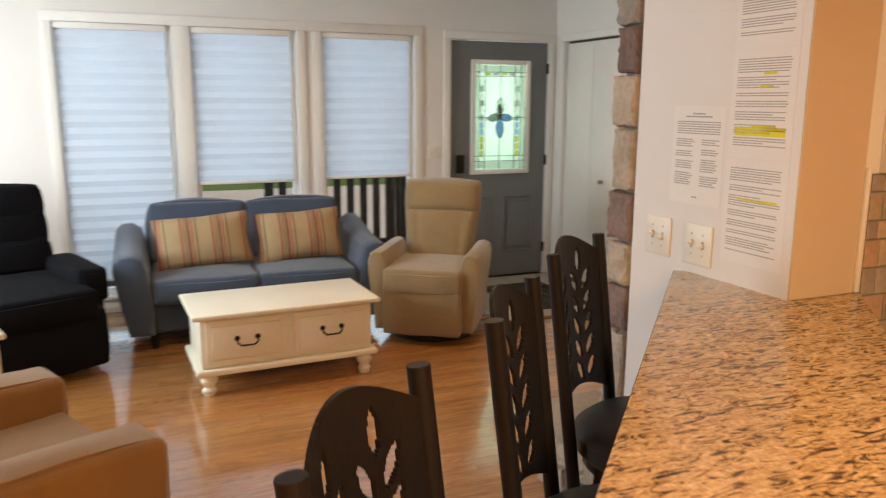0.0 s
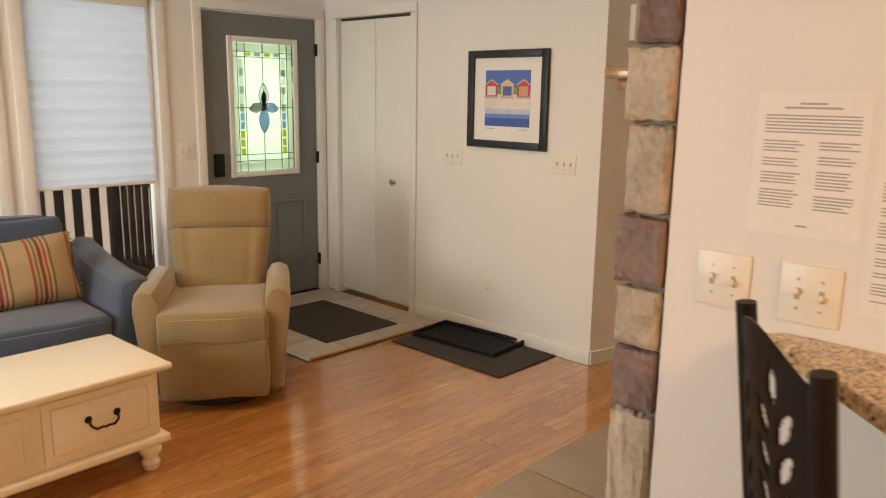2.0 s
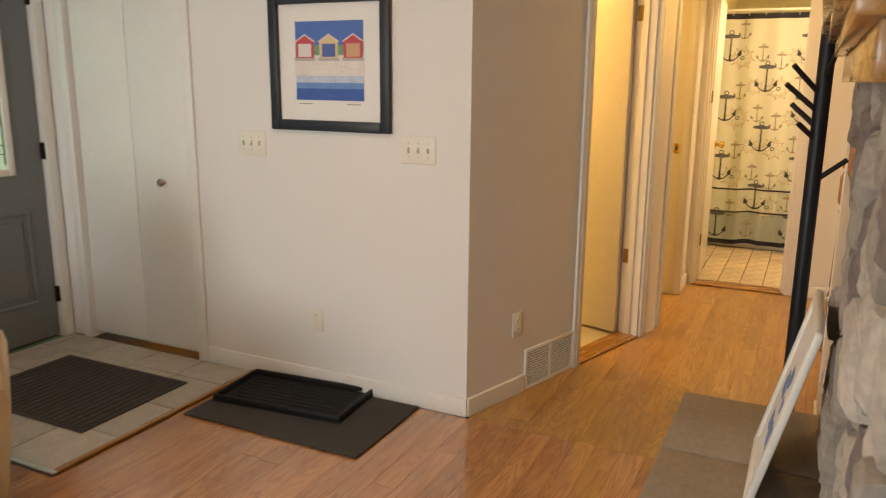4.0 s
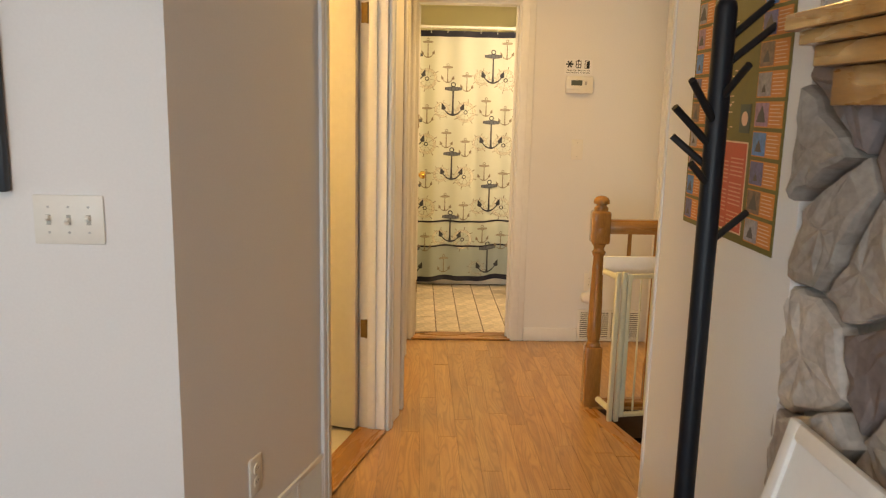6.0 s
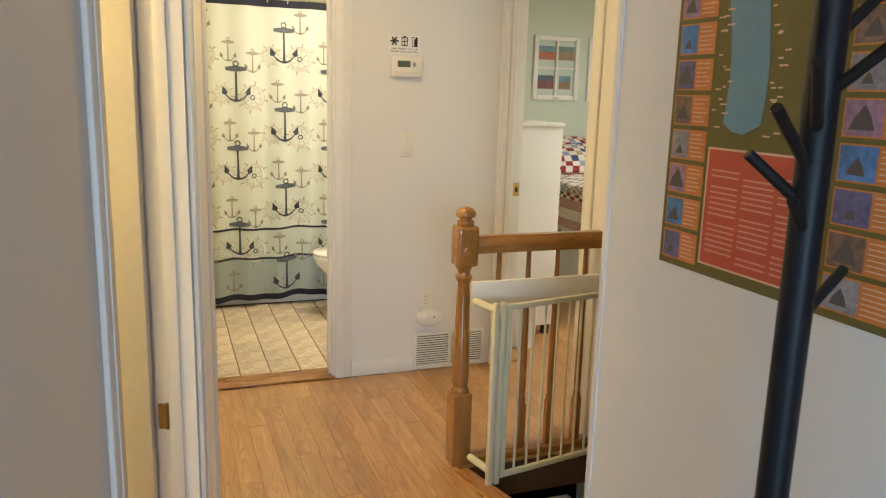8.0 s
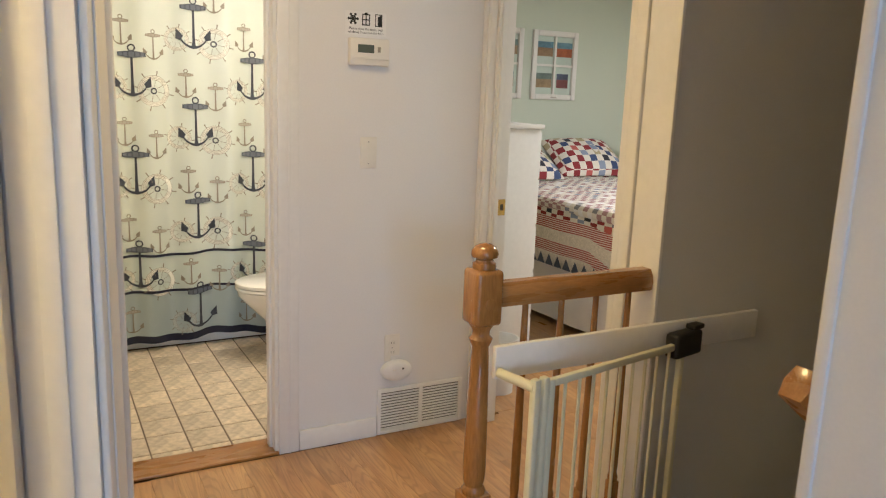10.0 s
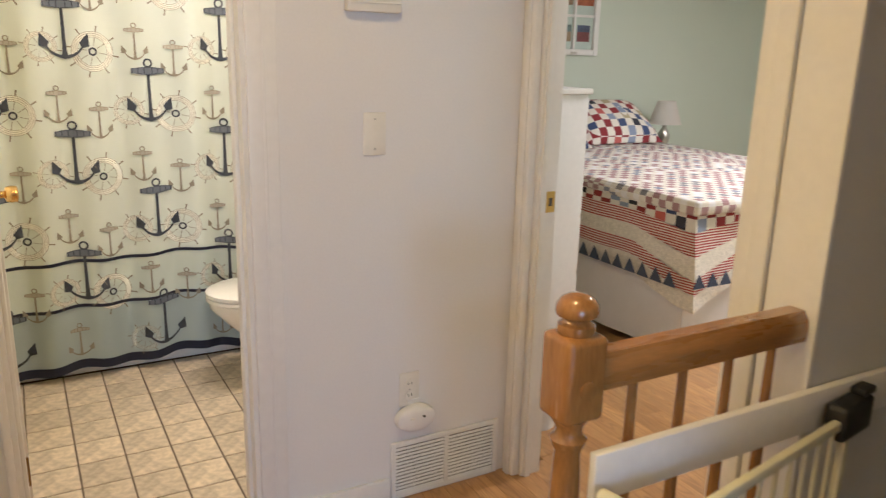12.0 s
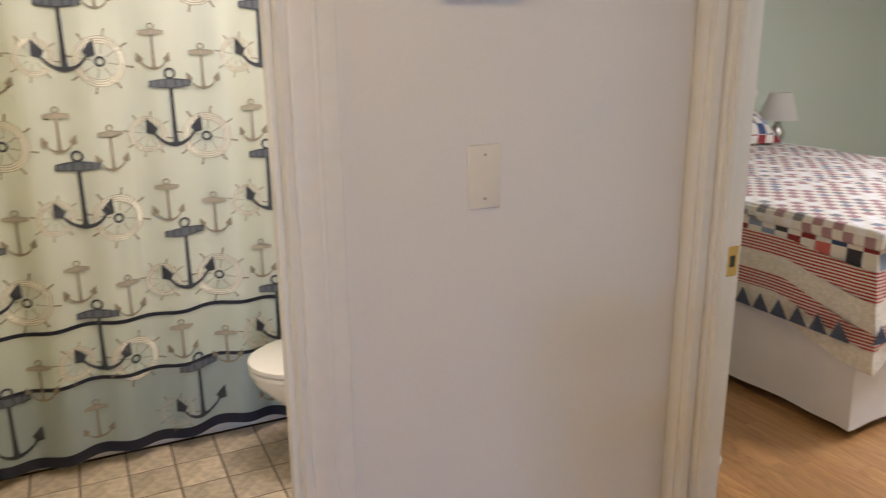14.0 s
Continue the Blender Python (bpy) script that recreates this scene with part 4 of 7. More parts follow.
def padded_back(v0, v1, m):
    """A slice of the reclining back: narrow waist, wide shoulders, sewn side panels."""
    bm = bmesh.new()
    nu, nv = 28, 14
    rows = {}
    for side in (-1, 1):
        for j in range(nv + 1):
            t = j / nv
            z = v0 + (v1 - v0) * t
            q = z / 0.625
            half = 0.225 + 0.052 * min(1, q * 1.4) - 0.015 * max(0, q - 0.9) * 10 * 0.4
            for i in range(nu + 1):
                u = 2 * i / nu - 1
                crown = 0.02 * (1 - u * u) * (q > 0.98)
                edge = (1 - abs(u) ** 5) ** 0.4
                seam = 0.012 * math.exp(-((abs(u) - 0.62) / 0.05) ** 2) * (v0 < 0.1)
                hem_ = 0.022 * math.exp(-(t / 0.07) ** 2) * (v0 > 0.1) + 0.022 * math.exp(-((1 - t) / 0.07) ** 2) * (v0 < 0.1)
                topr = (1 - max(0, (q - 0.86) / 0.14) ** 3) ** 0.5 if q < 1 else 0.0
                d = (0.085 - seam - hem_ + 0.012 * math.cos(u * 1.4) * (1 if side < 0 else 0)) * edge * max(topr, 0.02)
                d += 0.005 * noise.noise(Vector((u * 2.5, z * 7, side * 4))) * edge
                rows[side, i, j] = bm.verts.new((u * half, side * d * (1 if side < 0 else 0.7), z + crown))
        for j in range(nv):
            for i in range(nu):
                bm.faces.new([rows[side, a, c] for a, c in ((i, j), (i + 1, j), (i + 1, j + 1), (i, j + 1))])
    rim = [(i, 0) for i in range(nu + 1)] + [(nu, j) for j in range(1, nv + 1)] + [(i, nv) for i in range(nu - 1, -1, -1)] + [(0, j) for j in range(nv - 1, 0, -1)]
    for a, c in zip(rim, rim[1:] + rim[:1]):
        bm.faces.new((rows[-1, a[0], a[1]], rows[-1, c[0], c[1]], rows[1, c[0], c[1]], rows[1, a[0], a[1]]))
    bmesh.ops.recalc_face_normals(bm, faces=bm.faces)
    bmesh.ops.transform(bm, matrix=m, verts=bm.verts)
    return bm


def recliner(m, mat, label, black=False):
    """Local -y is the way it faces."""
    r = thing("recliner", m, label, "recliner", "recliners")
    bm = bmesh.new()
    lathe(bm, [(0.29, 0), (0.30, 0.015), (0.29, 0.03)], 32)
    part("swivel_base", bm, M_DARK, r, "black round swivel base")
    block("body", mat, r, -0.255, 0.255, -0.30, 0.32, 0.07, 0.34, bevel=0.03, seg=3)
    cushion("footrest_panel", mat, r, 0, -0.335, 0.215, 0.51, 0.09, 0.29, soft=0.025, puff=0.008)
    cushion("seat_cushion", mat, r, 0, -0.08, 0.415, 0.515, 0.60, 0.17, soft=0.06, puff=0.02)
    lean = Matrix.Translation((0, 0.215, 0.40)) @ pose(0, 0, 0, -14)
    for nm, v0, v1 in (("backrest", 0.0, 0.405), ("headrest", 0.408, 0.625)):
        part(nm, padded_back(v0, v1, lean), mat, r, smooth=True)
    for sx in (-1, 1):
        bm = bmesh.new()
        prism(bm, [(0, 0.08), (0.07, 0.08), (0.09, 0.35), (0.105, 0.48), (0.112, 0.54), (0.1, 0.585), (0.06, 0.605), (0.015, 0.595), (-0.012, 0.55), (-0.012, 0.46)], 0.62, pose(0.258, -0.33, 0) if sx > 0 else pose(-0.258, 0.29, 0, 0, 0, 180), bevel=0.03)
        part("arm", bm, mat, r, smooth=True)
    return r


def black_recliner():
    m = pose(-0.49, 5.02, 0, 0, 0, 21.5)
    r = thing("recliner", m, "bulky black upholstered recliner beside the window", "recliner", "recliners")
    for x in (-0.3, 0.3):
        for y in (-0.25, 0.3):
            block("foot", M_STEEL, r, x - 0.02, x + 0.02, y - 0.02, y + 0.02, 0, 0.06)
    block("body", M_BLACK_CLOTH, r, -0.36, 0.36, -0.36, 0.42, 0.06, 0.36, bevel=0.04, seg=3)
    cushion("footrest_panel", M_BLACK_CLOTH, r, 0, -0.47, 0.24, 0.74, 0.2, 0.34, soft=0.06, puff=0.02)
    cushion("seat_cushion", M_BLACK_CLOTH, r, 0, -0.19, 0.43, 0.66, 0.78, 0.18, soft=0.08, puff=0.03)
    for z, y in ((0.58, 0.30), (0.75, 0.36), (0.90, 0.40)):
        cushion("backrest_roll", M_BLACK_CLOTH, r, 0, y, z, 0.66, 0.28, 0.24, m=pose(0, 0, 0, -14), soft=0.1, puff=0.03)
    for x in (-0.37, 0.37):
        cushion("arm", M_BLACK_CLOTH, r, x, -0.08, 0.5, 0.17, 0.62, 0.2, soft=0.08, puff=0.02)
        cushion("arm_side", M_BLACK_CLOTH, r, x, 0.0, 0.26, 0.13, 0.72, 0.4, soft=0.04, puff=0.01)


def tan_armchair():
    m = pose(-0.33, 2.44, 0, 0, 0, 115)
    r = thing("armchair", m, "golden tan upholstered armchair with padded arms", "armchair")
    for x in (-0.3, 0.3):
        for y in (-0.28, 0.3):
            bm = bmesh.new()
            lathe(bm, [(0.02, 0), (0.028, 0.09)], 12, pose(x, y, 0))
            part("foot", bm, M_BLACK_WOOD, r)
    block("body", M_TAN, r, -0.28, 0.28, -0.34, 0.38, 0.09, 0.33, bevel=0.03, seg=3)
    cushion("front_panel", M_TAN, r, 0, -0.37, 0.22, 0.56, 0.1, 0.26, soft=0.03, puff=0.012)
    cushion("seat_cushion", M_TAN, r, 0, -0.12, 0.41, 0.55, 0.64, 0.17, soft=0.06, puff=0.025)
    cushion("backrest", M_TAN, r, 0, 0.33, 0.66, 0.56, 0.2, 0.58, m=pose(0, 0, 0, -12), soft=0.07, puff=0.03)
    for x in (-0.355, 0.355):
        cushion("arm", M_TAN, r, x, -0.06, 0.35, 0.2, 0.78, 0.53, soft=0.09, puff=0.02, seg=6)


def end_table():
    t = thing("end_table", pose(-0.62, 3.62, 0, 0, 0, 20), "white painted end table with a drawer", "end table")
    block("tabletop", M_CREAM, t, -0.26, 0.26, -0.26, 0.26, 0.60, 0.625, bevel=0.006)
    b = block("body", M_CREAM, t, -0.235, 0.235, -0.235, 0.235, 0.36, 0.5995, bevel=0.004)
    d = block("drawer", M_CREAM, t, 0.2355, 0.245, -0.2, 0.2, 0.39, 0.57, bevel=0.004)
    bm = bmesh.new()
    lathe(bm, [(0.008, 0), (0.007, 0.012), (0.016, 0.02), (0.012, 0.032)], 12, pose(0.245, 0, 0.48, 0, 90))
    part("knob", bm, M_IRON, d, smooth=True)
    for x in (-0.21, 0.21):
        for y in (-0.21, 0.21):
            block("leg", M_CREAM, t, x - 0.02, x + 0.02, y - 0.02, y + 0.02, 0, 0.3595, bevel=0.004)


sofa()
coffee_table()
recliner(pose(2.115, 4.775, 0, 0, 0, -34), M_BEIGE, "beige suede recliner on a black swivel base")
black_recliner()
tan_armchair()
end_table()

# ---- bar counter and stools ----


def counter():
    c = thing("bar_counter", pose(0, 0, 0), "gold granite bar counter on a white half wall", "counter")
    u = Vector((0.683, 0.731, 0)).normalized()
    n = Vector((u.y, -u.x, 0))
    a = Vector((1.69, 1.818, 0))
    far = a - u * 1.62
    out = [a, Vector((1.719, 1.79, 0)), Vector((1.719, 1.419, 0)), Vector((1.955, 1.419, 0)), Vector((1.955, 1.40, 0)), a + n * 0.475 - u * 0.12, far + n * 0.475, far]
    bm = bmesh.new()
    lo = [bm.verts.new((p.x, p.y, 1.035)) for p in out]
    hi = [bm.verts.new((p.x, p.y, 1.072)) for p in out]
    bm.faces.new(lo), bm.faces.new(hi)
    k = len(out)
    fs = [bm.faces.new((lo[i], lo[(i + 1) % k], hi[(i + 1) % k], hi[i])) for i in range(k)]
    es = [e for e in bm.edges if abs(e.verts[0].co.z - e.verts[1].co.z) < 1e-6]
    bmesh.ops.bevel(bm, geom=es, offset=0.006, segments=3, profile=0.5, affect="EDGES")
    part("granite_slab", bm, M_GRANITE, c, "polished gold and brown granite slab", True)
    m = Matrix.Translation(far + n * 0.28) @ pose(0, 0, 0, 0, 0, math.degrees(math.atan2(u.y, u.x)))
    block("half_wall", M_WALL, c, 0.03, 1.40, -0.12, 0, 0, 1.0345, m=m)
    block("half_wall_base", M_TRIM, c, 0.03, 1.38, 0, 0.012, 0, 0.09, m=m)
    lower = thing("kitchen_counter", pose(0, 0, 0), "gold granite kitchen worktop behind the bar", "counter")
    block("worktop", M_GRANITE, lower, 1.96, 3.2, 0.8, 1.419, 0.88, 0.91, bevel=0.004)
    block("base_cabinet", M_CREAM, lower, 1.98, 3.2, 0.84, 1.419, 0, 0.8795)


counter()
M_STOOL = M_BLACK_WOOD


def leaf(w, h):
    pts = []
    for i in range(9):
        t = i / 8
        pts.append((w * math.sin(math.pi * t) ** 0.8 * 0.5, h * t))
    for i in range(7, 0, -1):
        t = i / 8
        pts.append((-w * math.sin(math.pi * t) ** 0.8 * 0.5, h * t))
    return pts


def stool():
    """Local -y points to the counter; the back stands at +y."""
    s = thing("bar_stool", pose(0, 0, 0), "dark espresso wooden bar stool with leaf cut-outs and black seat", "bar stool", "bar stools")
    bm = bmesh.new()
    lathe(bm, [(0.20, 0), (0.215, 0.015), (0.215, 0.05), (0.19, 0.07), (0.1, 0.078)], 32, pose(0, 0, 0.715))
    part("seat", bm, M_LEATHER, s, "round black leather seat", True)
    bm = bmesh.new()
    lathe(bm, [(0.19, 0), (0.19, 0.03)], 28, pose(0, 0, 0.684))
    part("seat_ring", bm, M_STOOL, s)
    for x in (-0.165, 0.165):
        bm = bmesh.new()
        tube(bm, (x * 0.95, 0.16, 0.60), (x, 0.235, 1.215), 0.0165, 12)
        part("back_post", bm, M_STOOL, s, smooth=True)
        for y in (-0.15, 0.13):
            bm = bmesh.new()
            tube(bm, (x * 0.8, y * 0.8, 0.69), (x * 1.25, y * 1.35, 0), 0.019, 10, 0.016)
            part("leg", bm, M_STOOL, s, smooth=True)
    bm = bmesh.new()
    n = 24
    pts = [(0.225 * math.cos(2 * math.pi * i / n), 0.225 * math.sin(2 * math.pi * i / n), 0.27) for i in range(n)]
    for i in range(n):
        tube(bm, pts[i], pts[(i + 1) % n], 0.011, 8)
    part("foot_ring", bm, M_STOOL, s, smooth=True)
    # curved splat with an arched top; the leaves are holes cut through the board
    cells_x, cells_z = 80, 116
    x0, x1, z0, z1 = -0.15, 0.15, 0.80, 1.235
    leaves = []
    for stem in (-0.062, 0.062):
        for k in range(5):
            for sd in (-1, 1):
                leaves.append((stem + sd * 0.010, 0.845 + 0.058 * k, sd * 30))
        leaves.append((stem, 1.125, 0))

    def holed(x, z):
        for lx, lz, ang in leaves:
            a = radians(ang)
            dx, dz = x - lx, z - lz
            al, ac = dx * math.sin(a) + dz * math.cos(a), dx * math.cos(a) - dz * math.sin(a)
            if 0.0 < al < 0.068 and abs(ac) < 0.0135 * math.sin(math.pi * (al / 0.068)) ** 0.8:
                return True
        return False

    bm = bmesh.new()
    grid = {}

    def vert(i, j, s_):
        key = (i, j, s_)
        if key not in grid:
            x, z = x0 + (x1 - x0) * i / cells_x, z0 + (z1 - z0) * j / cells_z
            z = min(max(z, 0.80 + 0.04 * (1 - (x / 0.15) ** 2)), 1.175 + 0.055 * math.cos(x / 0.15 * math.pi / 2))
            y = 0.16 + 0.075 * (z - 0.60) / 0.615 + 0.035 * (1 - (x / 0.15) ** 2) + 0.0035 * s_
            grid[key] = bm.verts.new((x, y, z))
        return grid[key]

    solid = set()
    for i in range(cells_x):
        for j in range(cells_z):
            x, z = x0 + (x1 - x0) * (i + 0.5) / cells_x, z0 + (z1 - z0) * (j + 0.5) / cells_z
            arch_hi = 1.175 + 0.055 * math.cos(x / 0.15 * math.pi / 2)
            arch_lo = 0.80 + 0.04 * (1 - (x / 0.15) ** 2)
            if arch_lo - 0.0015 < z < arch_hi + 0.0015 and not holed(x, z):
                solid.add((i, j))
    for i, j in solid:
        bm.faces.new([vert(i + a, j + b, -1) for a, b in ((0, 0), (1, 0), (1, 1), (0, 1))])
        bm.faces.new([vert(i + a, j + b, 1) for a, b in ((0, 1), (1, 1), (1, 0), (0, 0))])
        for di, dj, (a, b) in ((-1, 0, ((0, 0), (0, 1))), (1, 0, ((1, 1), (1, 0))), (0, -1, ((1, 0), (0, 0))), (0, 1, ((0, 1), (1, 1)))):
            if (i + di, j + dj) not in solid:
                bm.faces.new((vert(i + a[0], j + a[1], -1), vert(i + a[0], j + a[1], 1), vert(i + b[0], j + b[1], 1), vert(i + b[0], j + b[1], -1)))
    bm2 = bm
    part("back_splat", bm2, M_STOOL, s, "splat with leaf-shaped cut-outs", True)
    return s


STOOLS = [((0.436, 0.824), 48), ((0.84, 1.223), 50), ((1.233, 1.632), 38)]
_first = None
for (_x, _y), _a in STOOLS:
    _m = pose(_x, _y, 0, 0, 0, _a) @ pose(0, -0.235, 0)
    if _first is None:
        _first = stool()
        _first.matrix_basis = _m
    else:
        copy_thing(_first, _m)

# ---- chimney end wall: papers, switches; kitchen corner ----


def paper(y0, y1, z0, z1, lines, label, seed):
    rnd = random.Random(seed)
    w, h = y1 - y0, z1 - z0
    p = thing("paper_sheet", on_wall(1.72, (y0 + y1) / 2, z0, -90), label, "paper", "papers on the wall")
    block("sheet", M_PAPER, p, -w / 2, w / 2, -0.0012, -0.0002, 0, h)
    for u0, u1, v, t, mat in lines(rnd, w, h):
        block("text_line", mat, p, u0 - w / 2, u1 - w / 2, -0.0018, -0.0013, v - t / 2, v + t / 2)


def dense(rnd, w, h):
    z, out = h - 0.025, []
    while z > 0.03:
        for _ in range(rnd.randint(2, 6)):
            if z < 0.03:
                break
            short = rnd.random() < 0.25
            out.append((0.016, w - 0.018 - (rnd.random() * 0.4 * w if short else rnd.random() * 0.01), z, 0.0027, M_INK))
            z -= 0.0064
        z -= 0.008
    return out


def marked(rnd, w, h):
    out = dense(rnd, w, h)
    for f, a, b, t in ((0.78, 0.5, 0.75, 0.006), (0.66, 0.45, 0.7, 0.006), (0.30, 0.35, 0.8, 0.006), (0.25, 0.02, 0.98, 0.022)):
        out.append((0.016 + a * (w - 0.034), 0.016 + b * (w - 0.034), f * h, t, M_YELLOW))
    return out


def marked_low(rnd, w, h):
    out = dense(rnd, w, h)
    out.append((0.05, w - 0.03, 0.62 * h, 0.006, M_YELLOW))
    return out


def columns(rnd, w, h):
    out = [(w * 0.38, w * 0.62, h - 0.022, 0.004, M_INK), (w * 0.25, w * 0.75, h - 0.030, 0.004, M_INK)]
    for k in range(6):
        out.append((0.018, w - 0.018, h - 0.045 - 0.0065 * k, 0.003, M_INK))
    for c in (0, 1):
        z = h - 0.095
        while z > 0.045:
            for _ in range(rnd.randint(3, 6)):
                out.append((0.018 + c * w * 0.5, (0.46 + c * 0.47) * w - rnd.random() * 0.02, z, 0.003, M_INK))
                z -= 0.0064
            z -= 0.009
    out.append((w * 0.45, w * 0.55, 0.02, 0.004, M_INK))
    return out


paper(1.675, 1.888, 1.272, 1.552, columns, "white letter sheet printed in two columns, taped up", 3)
paper(1.447, 1.66, 1.135, 1.415, marked_low, "white letter sheet of dense print with a yellow marked line", 5)
paper(1.447, 1.66, 1.417, 1.697, marked, "white letter sheet of dense print with yellow marked lines", 6)
paper(1.447, 1.66, 1.699, 1.979, dense, "white letter sheet of dense print, taped up", 7)
plate(on_wall(1.72, 1.927, 1.158, -90), 2, "ivory two-toggle switch plate above the bar counter", h=0.12)
plate(on_wall(1.72, 1.75, 1.158, -90), 2, "ivory switch and dimmer plate above the bar counter", h=0.12)
trim("trim_corner", (1.945, 1.96, 1.405, 1.419, 1.0735, 1.40), M_TRIM, "white bead at the edge of the tiles")
M_SPLASH = [material("tumbled_tile_" + n_, c, 0.5, vary=0.18, scale=14, grain=60, bump=0.1, per_object=0.12) for n_, c in (("a", (0.47, 0.37, 0.27)), ("b", (0.34, 0.3, 0.27)), ("c", (0.42, 0.29, 0.2)), ("d", (0.52, 0.44, 0.35)))]
tagged(block("wall_tan", M_WALL_TAN, None, 1.722, 1.944, 1.415, 1.4199, 1.073, CEIL - 0.001), "tan painted return of the chimney wall", "wall", kind="structure")


def wall_cabinet():
    c = thing("wall_cabinet", pose(2.0, 1.419, 1.385), "white kitchen wall cabinet above the tiled backsplash", "cabinet")
    block("body", M_TRIM, c, 0, 0.9, -0.33, 0, 0, 0.95, bevel=0.002)
    for x in (0.004, 0.452):
        block("door", M_TRIM, c, x, x + 0.444, -0.35, -0.3305, 0.004, 0.946, bevel=0.003)


wall_cabinet()


def caddy():
    c = thing("utensil_holder", pose(2.185, 1.225, 0.91, 0, 0, 15), "black round utensil holder full of black cooking tools", "utensil holder")
    bm = bmesh.new()
    lathe(bm, [(0.085, 0), (0.092, 0.02), (0.09, 0.14), (0.094, 0.15), (0.088, 0.15), (0.084, 0.14), (0.084, 0.012)], 30, Matrix.Diagonal((1, 1.45, 1, 1)))
    part("pot", bm, M_DARK, c, smooth=True)
    rnd = random.Random(4)
    for i in range(11):
        a = i * 0.8
        top = Vector((0.07 * math.cos(a), 0.13 * math.sin(a), 0.24 + 0.11 * rnd.random()))
        bm = bmesh.new()
        tube(bm, (0.03 * math.cos(a + 2), 0.03 * math.sin(a + 2), 0.02), top, 0.007, 8, 0.006)
        mm = Matrix.Translation(top) @ pose(0, 0, 0, 20 * math.sin(a), 20 * math.cos(a), math.degrees(a))
        if i % 3 == 0:
            box(bm, -0.035, 0.035, -0.004, 0.004, 0, 0.1, bevel=0.003, m=mm)
        else:
            lathe(bm, [(0.006, -0.012), (0.032, 0.01), (0.045, 0.04), (0.042, 0.07), (0.024, 0.095), (0.004, 0.102)], 16, mm @ Matrix.Diagonal((1, 0.35, 1, 1)))
        part("utensil", bm, M_DARK if i not in (5, 9) else M_OAK, c, smooth=True)


caddy()

# ---- chimney stones, hearth, mantel ----


def rough_stone(name, outline, depth, mat, parent, m, seed):
    """A flat stone: outline in local x, z, face at -y, with a worn edge."""
    rnd = random.Random(seed)
    pts = []
    k = len(outline)
    for i in range(k):
        a, b = Vector(outline[i]), Vector(outline[(i + 1) % k])
        n = max(1, int((b - a).length / 0.04))
        for j in range(n):
            p = a.lerp(b, j / n)
            pts.append((p.x + rnd.uniform(-0.008, 0.008), p.y + rnd.uniform(-0.008, 0.008)))
    cx, cz = sum(p[0] for p in pts) / len(pts), sum(p[1] for p in pts) / len(pts)
    bm = bmesh.new()
    rings = []
    for s, y in ((1.0, 0.0), (1.0, -depth * 0.7), (0.94, -depth * 0.93), (0.78, -depth - 0.002), (0.45, -depth - 0.004)):
        rings.append([bm.verts.new((cx + (x - cx) * s, y + rnd.uniform(-0.008, 0.006) * (y < 0), cz + (z - cz) * s)) for x, z in pts])
    for a, b in zip(rings, rings[1:]):
        for i in range(len(pts)):
            bm.faces.new((a[i], a[(i + 1) % len(pts)], b[(i + 1) % len(pts)], b[i]))
    c = bm.verts.new((cx, -depth - 0.006, cz))
    for i in range(len(pts)):
        bm.faces.new((rings[-1][i], rings[-1][(i + 1) % len(pts)], c))
    return part(name, bm, mat, parent, m=m)


